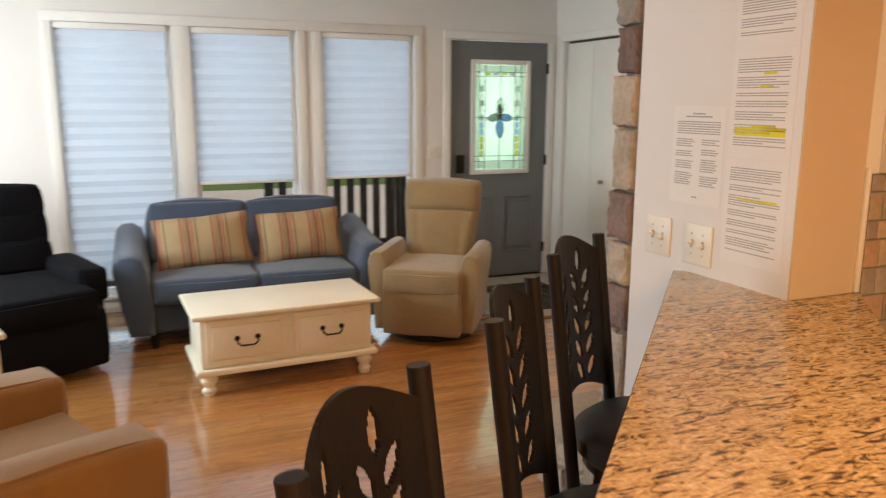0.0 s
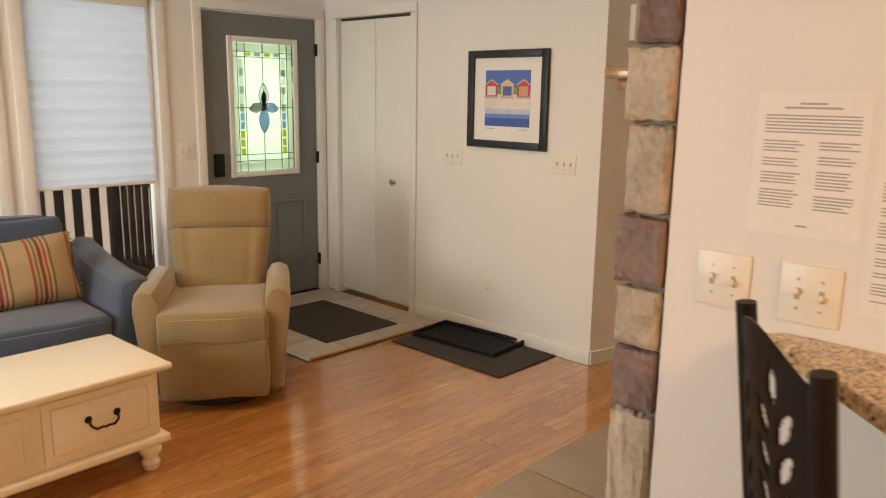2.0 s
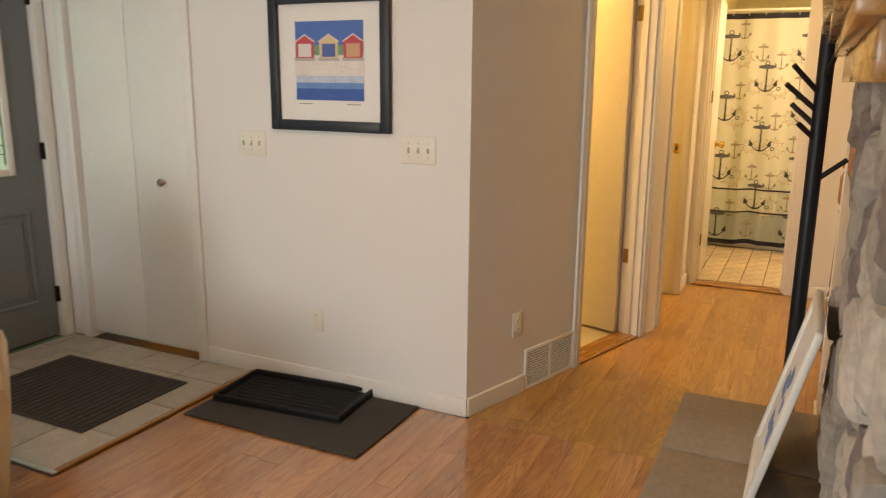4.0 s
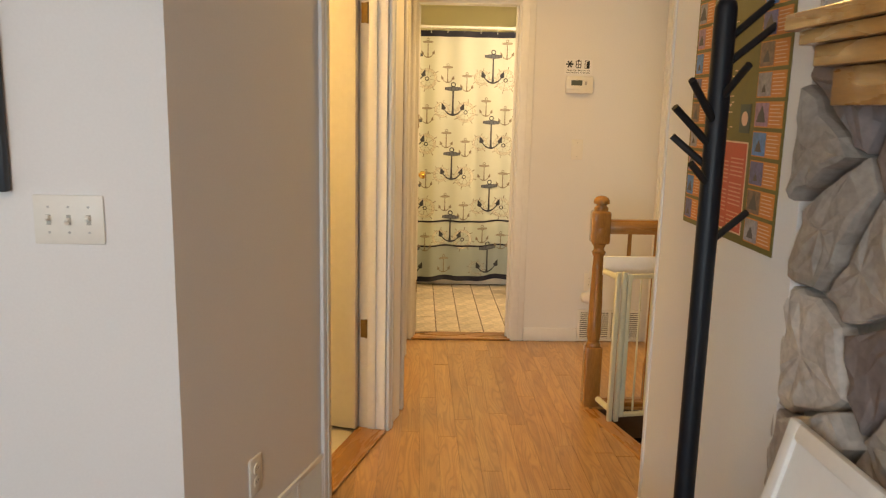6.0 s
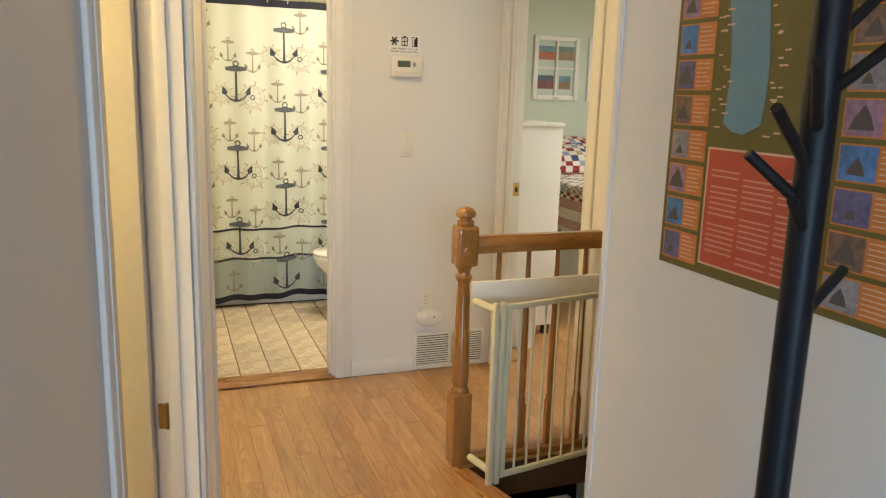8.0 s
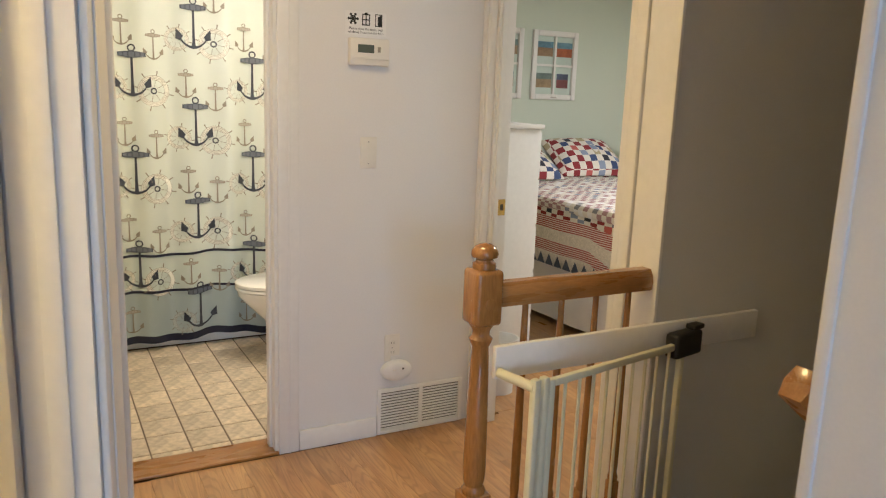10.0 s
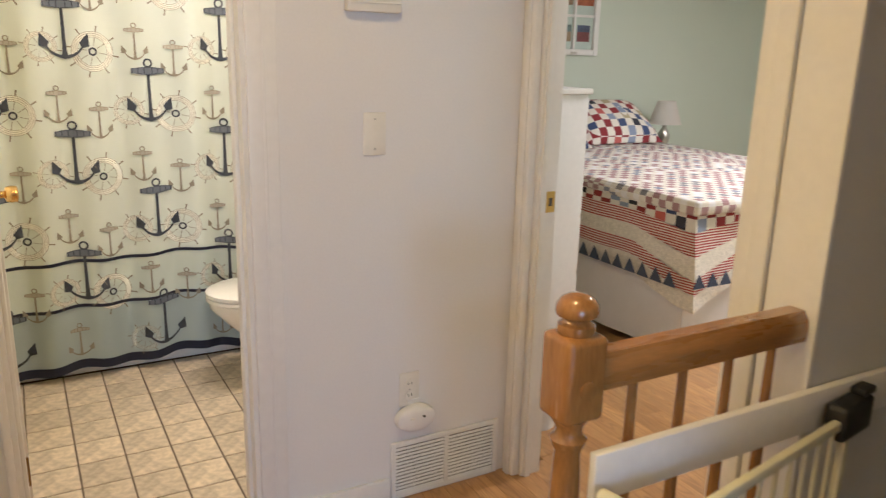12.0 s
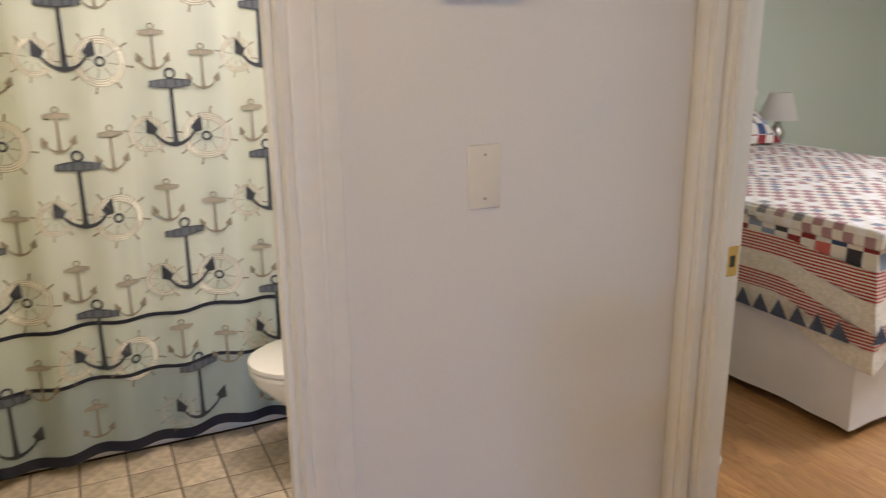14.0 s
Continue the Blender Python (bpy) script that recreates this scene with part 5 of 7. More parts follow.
def fireplace():
    f = thing("fireplace", pose(0, 0, 0), "rough fieldstone chimney breast with a raised flagstone hearth", "fireplace")
    # mortar bed between the stones
    block("mortar", M_MORTAR, f, 1.735, 3.555, 2.061, 2.155, 0, CEIL - 0.002, label="grey mortar bed")
    rnd = random.Random(11)
    # corner stones, seen from the bar
    z = 0.34
    k = 0
    heights = [0.12, 0.34, 0.157, 0.148, 0.17, 0.205, 0.17, 0.15, 0.19, 0.14, 0.16, 0.15]
    mats = [1, 3, 2, 0, 2, 0, 0, 2, 1, 0, 2, 1]
    while z < CEIL - 0.03:
        h = min(heights[k % 12], CEIL - 0.01 - z)
        ln = 0.2 + 0.1 * rnd.random()
        bm = bmesh.new()
        y1 = 2.165 + 0.03 * rnd.random()
        bmesh.ops.create_cube(bm, size=1)
        bmesh.ops.subdivide_edges(bm, edges=bm.edges, cuts=9, use_grid_fill=True)
        for v in bm.verts:
            d = Vector((v.co.x / 0.5, v.co.y / 0.5, v.co.z / 0.5))
            big = sorted((abs(d.x), abs(d.y), abs(d.z)))
            if big[1] > 0.95:
                v.co *= 0.955
            v.co += 0.022 * noise.noise(d * 5.5 + Vector((k * 3.1, 1, 2))) * d
            v.co += 0.035 * Vector((noise.noise(d * 1.7 + Vector((k, 0, 0))), noise.noise(d * 1.7 + Vector((0, k, 5))), noise.noise(d * 1.7 + Vector((3, 0, k)))))
            v.co = Vector((1.705 + ln / 2 + v.co.x * ln, (2.068 + y1) / 2 + v.co.y * (y1 - 2.068), z + h / 2 + v.co.z * (h - 0.007)))
        part("corner_stone", bm, M_STONES[mats[k % 12]], f, smooth=False)
        z += h
        k += 1
    # face stones: jittered cells
    x0, x1, z0, z1 = 1.96, 3.585, 0.345, CEIL - 0.015
    seeds = []
    while len(seeds) < 112:
        p = (rnd.uniform(x0, x1), rnd.uniform(z0, z1))
        if all((p[0] - q[0]) ** 2 + ((p[1] - q[1]) * 0.85) ** 2 > 0.0115 for q in seeds) or rnd.random() < 0.01:
            seeds.append(p)
    for k, p in enumerate(seeds):
        cell = [(x0, z0), (x1, z0), (x1, z1), (x0, z1)]
        for q in seeds:
            if q is p:
                continue
            mx_, mz_, dx, dz = (p[0] + q[0]) / 2, (p[1] + q[1]) / 2, q[0] - p[0], q[1] - p[1]
            ln = math.hypot(dx, dz)
            side = [((v[0] - mx_) * dx + (v[1] - mz_) * dz) / ln + 0.007 for v in cell]
            cut = []
            for a in range(len(cell)):
                b = (a + 1) % len(cell)
                if side[a] <= 0:
                    cut.append(cell[a])
                if (side[a] <= 0) != (side[b] <= 0):
                    t = side[a] / (side[a] - side[b])
                    cut.append((cell[a][0] + (cell[b][0] - cell[a][0]) * t, cell[a][1] + (cell[b][1] - cell[a][1]) * t))
            cell = cut
            if len(cell) < 3:
                break
        if len(cell) < 3:
            continue
        # the stones at the wall side run past the mortar unevenly
        cell = [(v[0] + (rnd.uniform(-0.03, 0.045) if v[0] > x1 - 0.01 else 0), v[1]) for v in cell]
        # face looks to +y, so the outline is mirrored
        rough_stone("stone", [(-v[0], v[1]) for v in cell][::-1], 0.035 + 0.05 * rnd.random(), M_FACE_STONES[rnd.choice((0, 0, 0, 1, 1, 2, 2))], f, pose(0, 2.15, 0, 0, 0, 180), 50 + k)
    # hearth
    block("hearth_core", M_MORTAR, f, 1.76, 3.64, 2.16, 2.575, 0, 0.279)
    xs = [1.665, 2.02, 2.62, 3.22, 3.705]
    for a, b in zip(xs, xs[1:]):
        block("hearth_slab", M_HEARTH, f, a + 0.003, b - 0.003, 2.2, 2.66 + 0.006 * math.sin(a * 7), 0.28, 0.34, bevel=0.008)
    for r, (za, zb) in enumerate(((0.005, 0.14), (0.148, 0.276))):
        x = 1.72
        while x < 3.6:
            w = min(0.14 + 0.16 * rnd.random(), 3.66 - x)
            rough_stone("stone", [(-x - w + 0.008, za), (-x, za), (-x, zb), (-x - w + 0.008, zb)], 0.05, M_STONES[rnd.choice((0, 2, 3, 1))], f, pose(0, 2.575, 0, 0, 0, 180), int(x * 100) + r)
            x += w
        y = 2.2
        while y < 2.58:
            w = min(0.13 + 0.12 * rnd.random(), 2.6 - y)
            rough_stone("stone", [(-y - w + 0.008, za), (-y, za), (-y, zb), (-y - w + 0.008, zb)], 0.045, M_STONES[rnd.choice((0, 2, 3))], f, pose(1.76, 0, 0, 0, 0, -90), int(y * 100) + r + 7)
            y += w
    m = thing("mantel_shelf", pose(0, 0, 0), "varnished oak mantel shelf with stepped moulding on the stone", "mantel")
    block("shelf", M_OAK_X, m, 1.85, 3.45, 2.215, 2.335, 1.582, 1.612, bevel=0.003)
    block("moulding", M_OAK_X, m, 1.88, 3.425, 2.215, 2.318, 1.556, 1.5815, bevel=0.003)
    block("moulding", M_OAK_X, m, 1.90, 3.405, 2.215, 2.298, 1.518, 1.5555, bevel=0.003)
    block("moulding", M_OAK_X, m, 1.925, 3.38, 2.215, 2.272, 1.45, 1.5175, bevel=0.003)


fireplace()


def leaning_picture():
    p = thing("framed_picture", pose(3.17, 2.40, 0.342, -14, 0, 180), "white-framed blue watercolour leaning on the hearth", "picture")
    part("frame", _frame_bm(-0.225, 0.225, 0, 0.53, 0.035, 0, 0.022), M_TRIM, p, "white painted frame", True)
    block("mat_board", M_PAPER, p, -0.192, 0.192, 0.010, 0.014, 0.034, 0.497)
    ink = flat("watercolour_blue", (0.2, 0.33, 0.62), 0.7, 0.5)
    for i in range(9):
        bm = bmesh.new()
        a = i * 1.3
        r = 0.03 + 0.02 * math.sin(i * 2.7)
        pts = [((0.06 * math.cos(a) + r * (1 + 0.3 * math.sin(3 * t + i)) * math.cos(t)), 0.25 + 0.09 * math.sin(a * 1.7) + r * (1 + 0.3 * math.cos(2 * t)) * math.sin(t)) for t in [2 * math.pi * q / 14 for q in range(14)]]
        prism(bm, pts, 0.0004, Matrix.Translation((0, 0.0095 - 0.0005 * (i + 1) * 0.5, 0)))
        part("paint_patch", bm, ink, p)


leaning_picture()


def coat_rack():
    r = thing("coat_rack", pose(3.785, 2.315, 0), "black wooden coat tree with angled pegs", "coat rack")
    bm = bmesh.new()
    lathe(bm, [(0.09, 0), (0.09, 0.018), (0.05, 0.03), (0.034, 0.05)], 24)
    part("base", bm, M_RUBBER, r, smooth=True)
    bm = bmesh.new()
    lathe(bm, [(0.025, 0.04), (0.025, 1.665), (0.022, 1.678), (0.014, 1.685)], 20)
    part("pole", bm, material("black_lacquer", (0.004, 0.006, 0.011), 0.45, vary=0.2, spec=0.35), r, "black lacquered pole", True)
    for z, az, ln in ((1.60, -78, 0.13), (1.545, -88, 0.13), (1.47, -165, 0.10), (1.415, 130, 0.13), (1.36, 107, 0.125), (1.31, 70, 0.10), (1.27, 118, 0.07), (1.135, -85, 0.10)):
        a = radians(az)
        d = Vector((math.cos(a) * 0.75, math.sin(a) * 0.75, 0.62)).normalized()
        bm = bmesh.new()
        tube(bm, (d.x * 0.02, d.y * 0.02, z), Vector((d.x * 0.02, d.y * 0.02, z)) + d * ln * 1.05, 0.009, 10, 0.0085)
        part("peg", bm, M_RUBBER, r, smooth=True)


coat_rack()


def map_poster():
    x0, x1, z0, z1 = 3.695, 4.285, 1.11, 2.03
    w, h = x1 - x0, z1 - z0
    p = thing("wall_map", on_wall((x0 + x1) / 2, 2.195, z0, 180), "olive lake map poster bordered with orange photo cards", "poster")
    block("sheet", flat("map_olive", (0.14, 0.12, 0.03), 0.5, 0.12), p, -w / 2, w / 2, -0.0015, -0.0003, 0, h)
    orange, red = flat("card_orange", (0.62, 0.22, 0.05), 0.5, 0.12), flat("text_box_red", (0.55, 0.09, 0.05), 0.5, 0.1)
    photos = [flat("photo_" + n_, c, 0.5, 0.5) for n_, c in (("dusk", (0.12, 0.12, 0.25)), ("grey", (0.28, 0.27, 0.3)), ("sky", (0.08, 0.22, 0.5)), ("brown", (0.2, 0.13, 0.1)), ("mauve", (0.33, 0.2, 0.3)))]
    pale = flat("text_pale", (0.75, 0.5, 0.35), 0.6)
    tone = flat("photo_shape", (0.1, 0.09, 0.09), 0.6)
    for c, cx in enumerate((-w / 2 + 0.064, w / 2 - 0.084)):
        cw = 0.106 if c == 0 else 0.144
        pitch = (h - 0.02) / 13
        for i in range(13):
            z = 0.014 + i * pitch
            ch = pitch - 0.009
            k = block("photo_card", orange, p, cx - cw / 2, cx + cw / 2, -0.0024, -0.0016, z, z + ch)
            ph = block("photo", photos[(i * 2 + c) % 5], k, cx - cw / 2 + 0.003, cx - cw / 2 + cw * 0.5, -0.003, -0.0025, z + 0.003, z + ch - 0.003)
            for q in range(6):
                block("text_line", pale, k, cx + 0.006, cx + cw / 2 - 0.006 - 0.005 * ((q + i) % 3), -0.0029, -0.0025, z + 0.008 + q * 0.0085, z + 0.0102 + q * 0.0085)
            bm = bmesh.new()
            s = 0.007 + 0.004 * ((i * 7 + c) % 3)
            prism(bm, [(-s * 1.6, 0), (s * 1.6, 0), (s, s * 1.4), (0.2 * s, s * 2.6), (-s, s * 1.2)], 0.0003, Matrix.Translation((cx - cw / 4, -0.0034, z + 0.012)))
            part("photo_shape", bm, tone, k)
    rose = flat("text_rose", (0.7, 0.3, 0.22))
    rb = block("text_box", red, p, -0.165, 0.115, -0.0024, -0.0016, 0.025, 0.25)
    part("text_box_border", _frame_bm(-0.168, 0.118, 0.022, 0.253, 0.004, -0.0027, -0.0017, 0), pale, rb)
    for c in range(3):
        for q in range(17):
            if (q + c * 5) % 7:
                block("text_line", rose, rb, -0.152 + c * 0.088, -0.076 + c * 0.088, -0.0029, -0.0025, 0.04 + q * 0.0105, 0.0435 + q * 0.0105)
    bm = bmesh.new()
    left = [(-0.135 + 0.012 * math.sin(t * 9) - 0.03 * t, 0.30 + (h - 0.30) * t) for t in [i / 16 for i in range(17)]]
    right = [(-0.055 + 0.02 * math.sin(t * 7 + 1) + 0.045 * t, 0.30 + (h - 0.30) * t) for t in [i / 16 for i in range(17)]]
    prism(bm, [(-0.11, 0.285), (-0.08, 0.28)] + right + left[::-1], 0.0006, Matrix.Translation((0, -0.0024, 0)))
    part("lake", bm, flat("lake_blue", (0.16, 0.32, 0.42), 0.5, 0.1), p, "pale blue lake shape")
    rnd = random.Random(2)
    bm = bmesh.new()
    for pts, s in ((left, -1), (right, 1)):
        for x, z in pts:
            for _ in range(3):
                a, b = x + s * rnd.uniform(0.004, 0.035), z + rnd.uniform(-0.025, 0.025)
                if b < h - 0.01:
                    box(bm, a, a + rnd.uniform(0.008, 0.022), -0.0026, -0.0022, b, b + 0.003)
    part("place_name_print", bm, pale, p)["kind"] = "stuff"
    em = block("emblem", flat("emblem_ground", (0.08, 0.1, 0.08)), p, 0.055, 0.115, -0.0026, -0.0017, 0.275, 0.345)
    bm = bmesh.new()
    lathe(bm, [(0.018, 0), (0.018, 0.0004)], 16, pose(0.085, -0.0027, 0.31, 90))
    part("emblem_disc", bm, pale, em)


map_poster()
plate(on_wall(4.05, 2.195, 0.34, 180), 1, "ivory wall outlet low beside the fireplace", "outlet")
trim("baseboard", (3.72, 4.495, 2.195, 2.209, 0, 0.085), label="white painted baseboard")
trim("trim_wall_end", (4.49, 4.513, 2.07, 2.2, 0, CEIL - 0.002), M_WALL, "white painted end of the wall", 0.003)

# ---- doorways ----


def doorway(m, a, b, top, thick=0.12, w=0.06, both=True, left=True, label="white painted door casing", stop=0.06):
    """Casing and jambs round an opening of a wall; m is the wall's frame, a to b along it."""
    d = thing("trim_doorway", m, label, "door casing", kind="structure")
    for y0, y1 in ((-0.016, -0.0005), (thick + 0.0005, thick + 0.016)):
        if y0 > 0 and not both:
            continue
        if left:
            block("casing", M_TRIM, d, a - w, a + 0.004, y0, y1, 0, top + w, bevel=0.005)
        block("casing", M_TRIM, d, b - 0.004, b + w, y0, y1, 0, top + w, bevel=0.005)
        block("casing", M_TRIM, d, a + 0.0045, b - 0.0045, y0, y1, top - 0.004, top + w, bevel=0.005)
        for x in ((a - w * 0.55, b + w * 0.45) if left else (b + w * 0.45,)):
            block("casing_bead", M_TRIM, d, x, x + 0.008, y0 - 0.004 if y0 < 0 else y1, y0 if y0 < 0 else y1 + 0.004, 0, top + w * 0.5, bevel=0.002)
    block("jamb", M_TRIM, d, a + 0.0003, a + 0.016, 0, thick, 0, top)
    block("jamb", M_TRIM, d, b - 0.016, b - 0.0003, 0, thick, 0, top)
    block("jamb", M_TRIM, d, a + 0.016, b - 0.016, 0, thick, top - 0.016, top - 0.0003)
    for x in (a + 0.016, b - 0.027):
        block("door_stop", M_TRIM, d, x, x + 0.011, stop - 0.018, stop + 0.018, 0, top - 0.017, bevel=0.002)
    return d


def hinge(parent, x, y, z, turn=0):
    bm = bmesh.new()
    box(bm, -0.0015, 0.0015, -0.012, 0.012, -0.04, 0.04, m=pose(x, y - 0.012, z, 0, 0, turn))
    tube(bm, Vector((x, y - 0.026, z - 0.042)), Vector((x, y - 0.026, z + 0.042)), 0.005, 8)
    return part("hinge", bm, M_HINGE, parent, "aged brass hinge")


MD, _ = run(DIAG0, DIAG1)
doorway(MD, 0.865, 1.49, 2.05)
_leaf = thing("door_3", MD @ pose(1.472, 0.125, 0), "white flush door standing open into the side room", "door", kind="structure")
block("door_leaf", M_TRIM, _leaf, -0.036, 0, 0, 0.60, 0.012, 2.03, bevel=0.003)
for _z in (0.47, 1.80):
    hinge(_leaf, -0.002, -0.012, _z)
MH, _ = run((5.40, 3.075), (6.6, 3.075))
_d = doorway(MH, 0.12, 0.87, 2.05, stop=0.03)
bm_ = bmesh.new()
box(bm_, 0.8525, 0.8538, 0.061, 0.093, 0.975, 1.04)
_s = part("strike_plate", bm_, M_BRASS, _d, "brass strike plate")
block("strike_hole", M_SLOT, _s, 0.8518, 0.8525, 0.07, 0.084, 0.993, 1.022)
ME, _ = run((6.6, 5.6), (6.6, -3.2))
_d = doorway(ME, 2.567, 3.19, 2.04, w=0.078, left=False)
block("casing", M_TRIM, _d, 2.552, 2.571, -0.016, -0.0005, 0, 2.1245, bevel=0.005)
_e = thing("trim_doorway", pose(0, 0, 0), "white painted casing of the bedroom doorway", "door casing", kind="structure")
block("casing", M_TRIM, _e, 6.536, 6.5995, 1.5255, 1.555, 0, 2.12, bevel=0.006)
block("casing_bead", M_TRIM, _e, 6.552, 6.584, 1.5552, 1.562, 0, 2.10, bevel=0.003)
block("jamb", M_TRIM, _e, 6.522, 6.5365, 1.446, 1.5255, 0, 2.049, bevel=0.002)
block("door_stop", M_TRIM, _e, 6.511, 6.5218, 1.494, 1.516, 0, 2.03, bevel=0.002)
block("casing", M_TRIM, _e, 5.652, 5.70, 1.5255, 1.544, 0, 2.12, bevel=0.006)
block("casing", M_TRIM, _e, 5.7005, 5.733, 1.5255, 1.539, 0, 2.12, bevel=0.005)
block("jamb", M_TRIM, _e, 5.7352, 5.75, 1.4485, 1.5245, 0, 2.049, bevel=0.003)
block("door_stop", M_TRIM, _e, 5.7502, 5.762, 1.47, 1.5, 0, 2.03, bevel=0.003)
block("casing", M_TRIM, _e, 5.7335, 6.5355, 1.5255, 1.541, 2.046, 2.12, bevel=0.005)
_s = block("strike_plate", M_BRASS, _e, 6.5206, 6.5219, 1.453, 1.487, 0.937, 1.005, label="brass strike plate")
block("strike_hole", M_SLOT, _s, 6.5202, 6.5206, 1.463, 1.477, 0.958, 0.984)
_bath = thing("door_4", pose(6.724, 3.036, 0, 0, 0, 2.5), "white flush bathroom door standing open, with brass knob", "door", kind="structure")
block("door_leaf", M_TRIM, _bath, 0, 0.655, -0.036, 0, 0.012, 2.02, bevel=0.003)
for _z in (0.31, 1.34):
    hinge(_bath, -0.003, -0.004, _z, 0)
bm_ = bmesh.new()
lathe(bm_, [(0.03, 0), (0.031, 0.006), (0.012, 0.012), (0.011, 0.03), (0.024, 0.036), (0.027, 0.05), (0.025, 0.066), (0.018, 0.07)], 20, pose(0.56, -0.036, 0.965, 90))
part("knob", bm_, M_BRASS, _bath, "polished brass knob", True)
trim("threshold_bath", (6.585, 6.73, 2.412, 3.03, 0.0005, 0.012), M_OAK_Y, "oak threshold strip of the bathroom", 0.004)
bm_ = bmesh.new()
box(bm_, 0.882, 1.473, -0.01, 0.125, 0.0005, 0.012, bevel=0.004)
tagged(part("threshold_side", bm_, M_OAK_X, m=MD), "oak threshold strip of the side room", "threshold", kind="structure")
bm_ = bmesh.new()
box(bm_, 0.0, 0.40, -0.014, 0, 0, 0.085, bevel=0.004)
tagged(part("baseboard", bm_, M_TRIM, m=MD), "white painted baseboard", "trim", kind="structure")
trim("baseboard", (6.586, 6.6, 1.995, 2.33, 0, 0.085), label="white painted baseboard")
trim("baseboard", (6.335, 6.584, 3.061, 3.075, 0, 0.085), label="white painted baseboard")
trim("baseboard", (9.286, 9.3, -3.2, 1.45, 0, 0.085), label="white painted baseboard")


def vent(m, w, h, label):
    v = thing("vent_grille", m, label, "vent", "vent grilles")
    block("backing", M_SLOT, v, -w / 2 + 0.012, w / 2 - 0.012, -0.004, -0.001, 0.014, h - 0.014)
    part("frame", _frame_bm(-w / 2, w / 2, 0.002, h, 0.018, -0.012, -0.001, 0.003), M_TRIM, v, smooth=True)
    n = int((h - 0.036) / 0.0128)
    for i in range(n):
        z = 0.022 + (h - 0.04) * i / n
        for a, b in ((-w / 2 + 0.018, -0.008), (0.008, w / 2 - 0.018)):
            bm = bmesh.new()
            box(bm, a, b, -0.001, 0.001, -0.0042, 0.0042, m=pose(0, -0.008, z + 0.004, -48))
            part("slat", bm, M_TRIM, v)
    block("mullion", M_TRIM, v, -0.008, 0.008, -0.011, -0.004, 0.019, h - 0.019)


vent(MD @ pose(0.61, 0, 0), 0.405, 0.205, "white floor-level vent grille on the slanting wall")
vent(on_wall(6.6, 1.788, 0.0, -90), 0.408, 0.205, "white floor-level return vent grille in the hall")
plate(MD @ pose(0.345, 0, 0.345), 1, "ivory wall outlet above the vent grille", "outlet")


def chime():
    c = thing("door_chime", MD @ pose(0.215, 0, 1.84), "cream plastic door chime box high on the wall", "door chime")
    block("case", M_PLATE, c, -0.065, 0.065, -0.045, 0, 0, 0.19, bevel=0.006)
    block("grille", M_SLOT, c, 0.02, 0.04, -0.0455, -0.045, 0.02, 0.05)


chime()

# ---- hall end wall: thermostat, sign, plates, detector ----


def thermostat():
    t = thing("thermostat", on_wall(6.6, 2.062, 1.576, -90), "cream digital thermostat with a small dark display", "thermostat")
    block("case", M_PLATE, t, -0.08, 0.08, -0.032, 0, -0.05, 0.05, bevel=0.006)
    block("display", flat("lcd_grey", (0.1, 0.12, 0.1), 0.3), t, -0.05, 0.015, -0.0328, -0.032, -0.004, 0.026)
    block("button", M_STEEL, t, 0.03, 0.042, -0.034, -0.032, 0.0, 0.02)
    block("ledge", M_PLATE, t, -0.078, 0.078, -0.036, -0.032, -0.028, -0.022, bevel=0.002)


thermostat()


def text_line(body, size, parent, m, mat):
    c = bpy.data.curves.new("caption", "FONT")
    c.body, c.size, c.align_x = body, size, "CENTER"
    c.extrude = 0.0002
    c.materials.append(mat)
    ob = new("caption", c)
    ob.parent = parent
    ob.matrix_basis = m
    return ob


def sign():
    s = thing("paper_sign", on_wall(6.6, 2.069, 1.637, -90), "white paper sign with snowflake, window and door symbols", "sign")
    k = flat("black_ink", (0.015, 0.015, 0.015), 0.7)
    block("sheet", M_PAPER, s, -0.083, 0.083, -0.0012, -0.0002, 0, 0.086)
    for i in range(3):
        bm = bmesh.new()
        box(bm, -0.022, 0.022, -0.0004, 0, -0.003, 0.003, m=pose(-0.052, -0.0013, 0.058, 0, i * 60, 0))
        for e in (-0.014, 0.014):
            for q in (45, -45):
                box(bm, -0.007, 0.007, -0.0004, 0, -0.0015, 0.0015, m=pose(-0.052, -0.0013, 0.058, 0, i * 60, 0) @ pose(e, 0, 0, 0, q, 0))
        part("snowflake_symbol", bm, k, s)
    w = part("window_symbol", _frame_bm(-0.016, 0.016, 0.036, 0.078, 0.004, -0.0018, -0.0013, 0), k, s)
    for d in ((-0.002, 0.002, 0.04, 0.074), (-0.012, 0.012, 0.055, 0.059), (-0.006, 0.006, 0.078, 0.083)):
        block("window_bar", k, w, d[0], d[1], -0.0018, -0.0013, d[2], d[3])
    dd = part("door_symbol", _frame_bm(0.037, 0.066, 0.034, 0.08, 0.003, -0.0018, -0.0013, 0), k, s)
    bm = bmesh.new()
    prism(bm, [(0.064, 0.036), (0.064, 0.078), (0.048, 0.07), (0.048, 0.034)], 0.0004, Matrix.Translation((0, -0.0019, 0)))
    part("door_leaf_symbol", bm, k, dd)
    text_line("Please close the doors and", 0.0125, s, pose(0, -0.0014, 0.019, 90), k)
    text_line("windows if you run the A/C.", 0.0125, s, pose(0, -0.0014, 0.006, 90), k)


sign()
plate(on_wall(6.6, 2.051, 1.196, -90), 1, "ivory blank wall plate on the hall wall", "blank", h=0.122)
plate(on_wall(6.6, 1.928, 0.383, -90), 1, "ivory wall outlet holding a plug-in detector", "outlet")


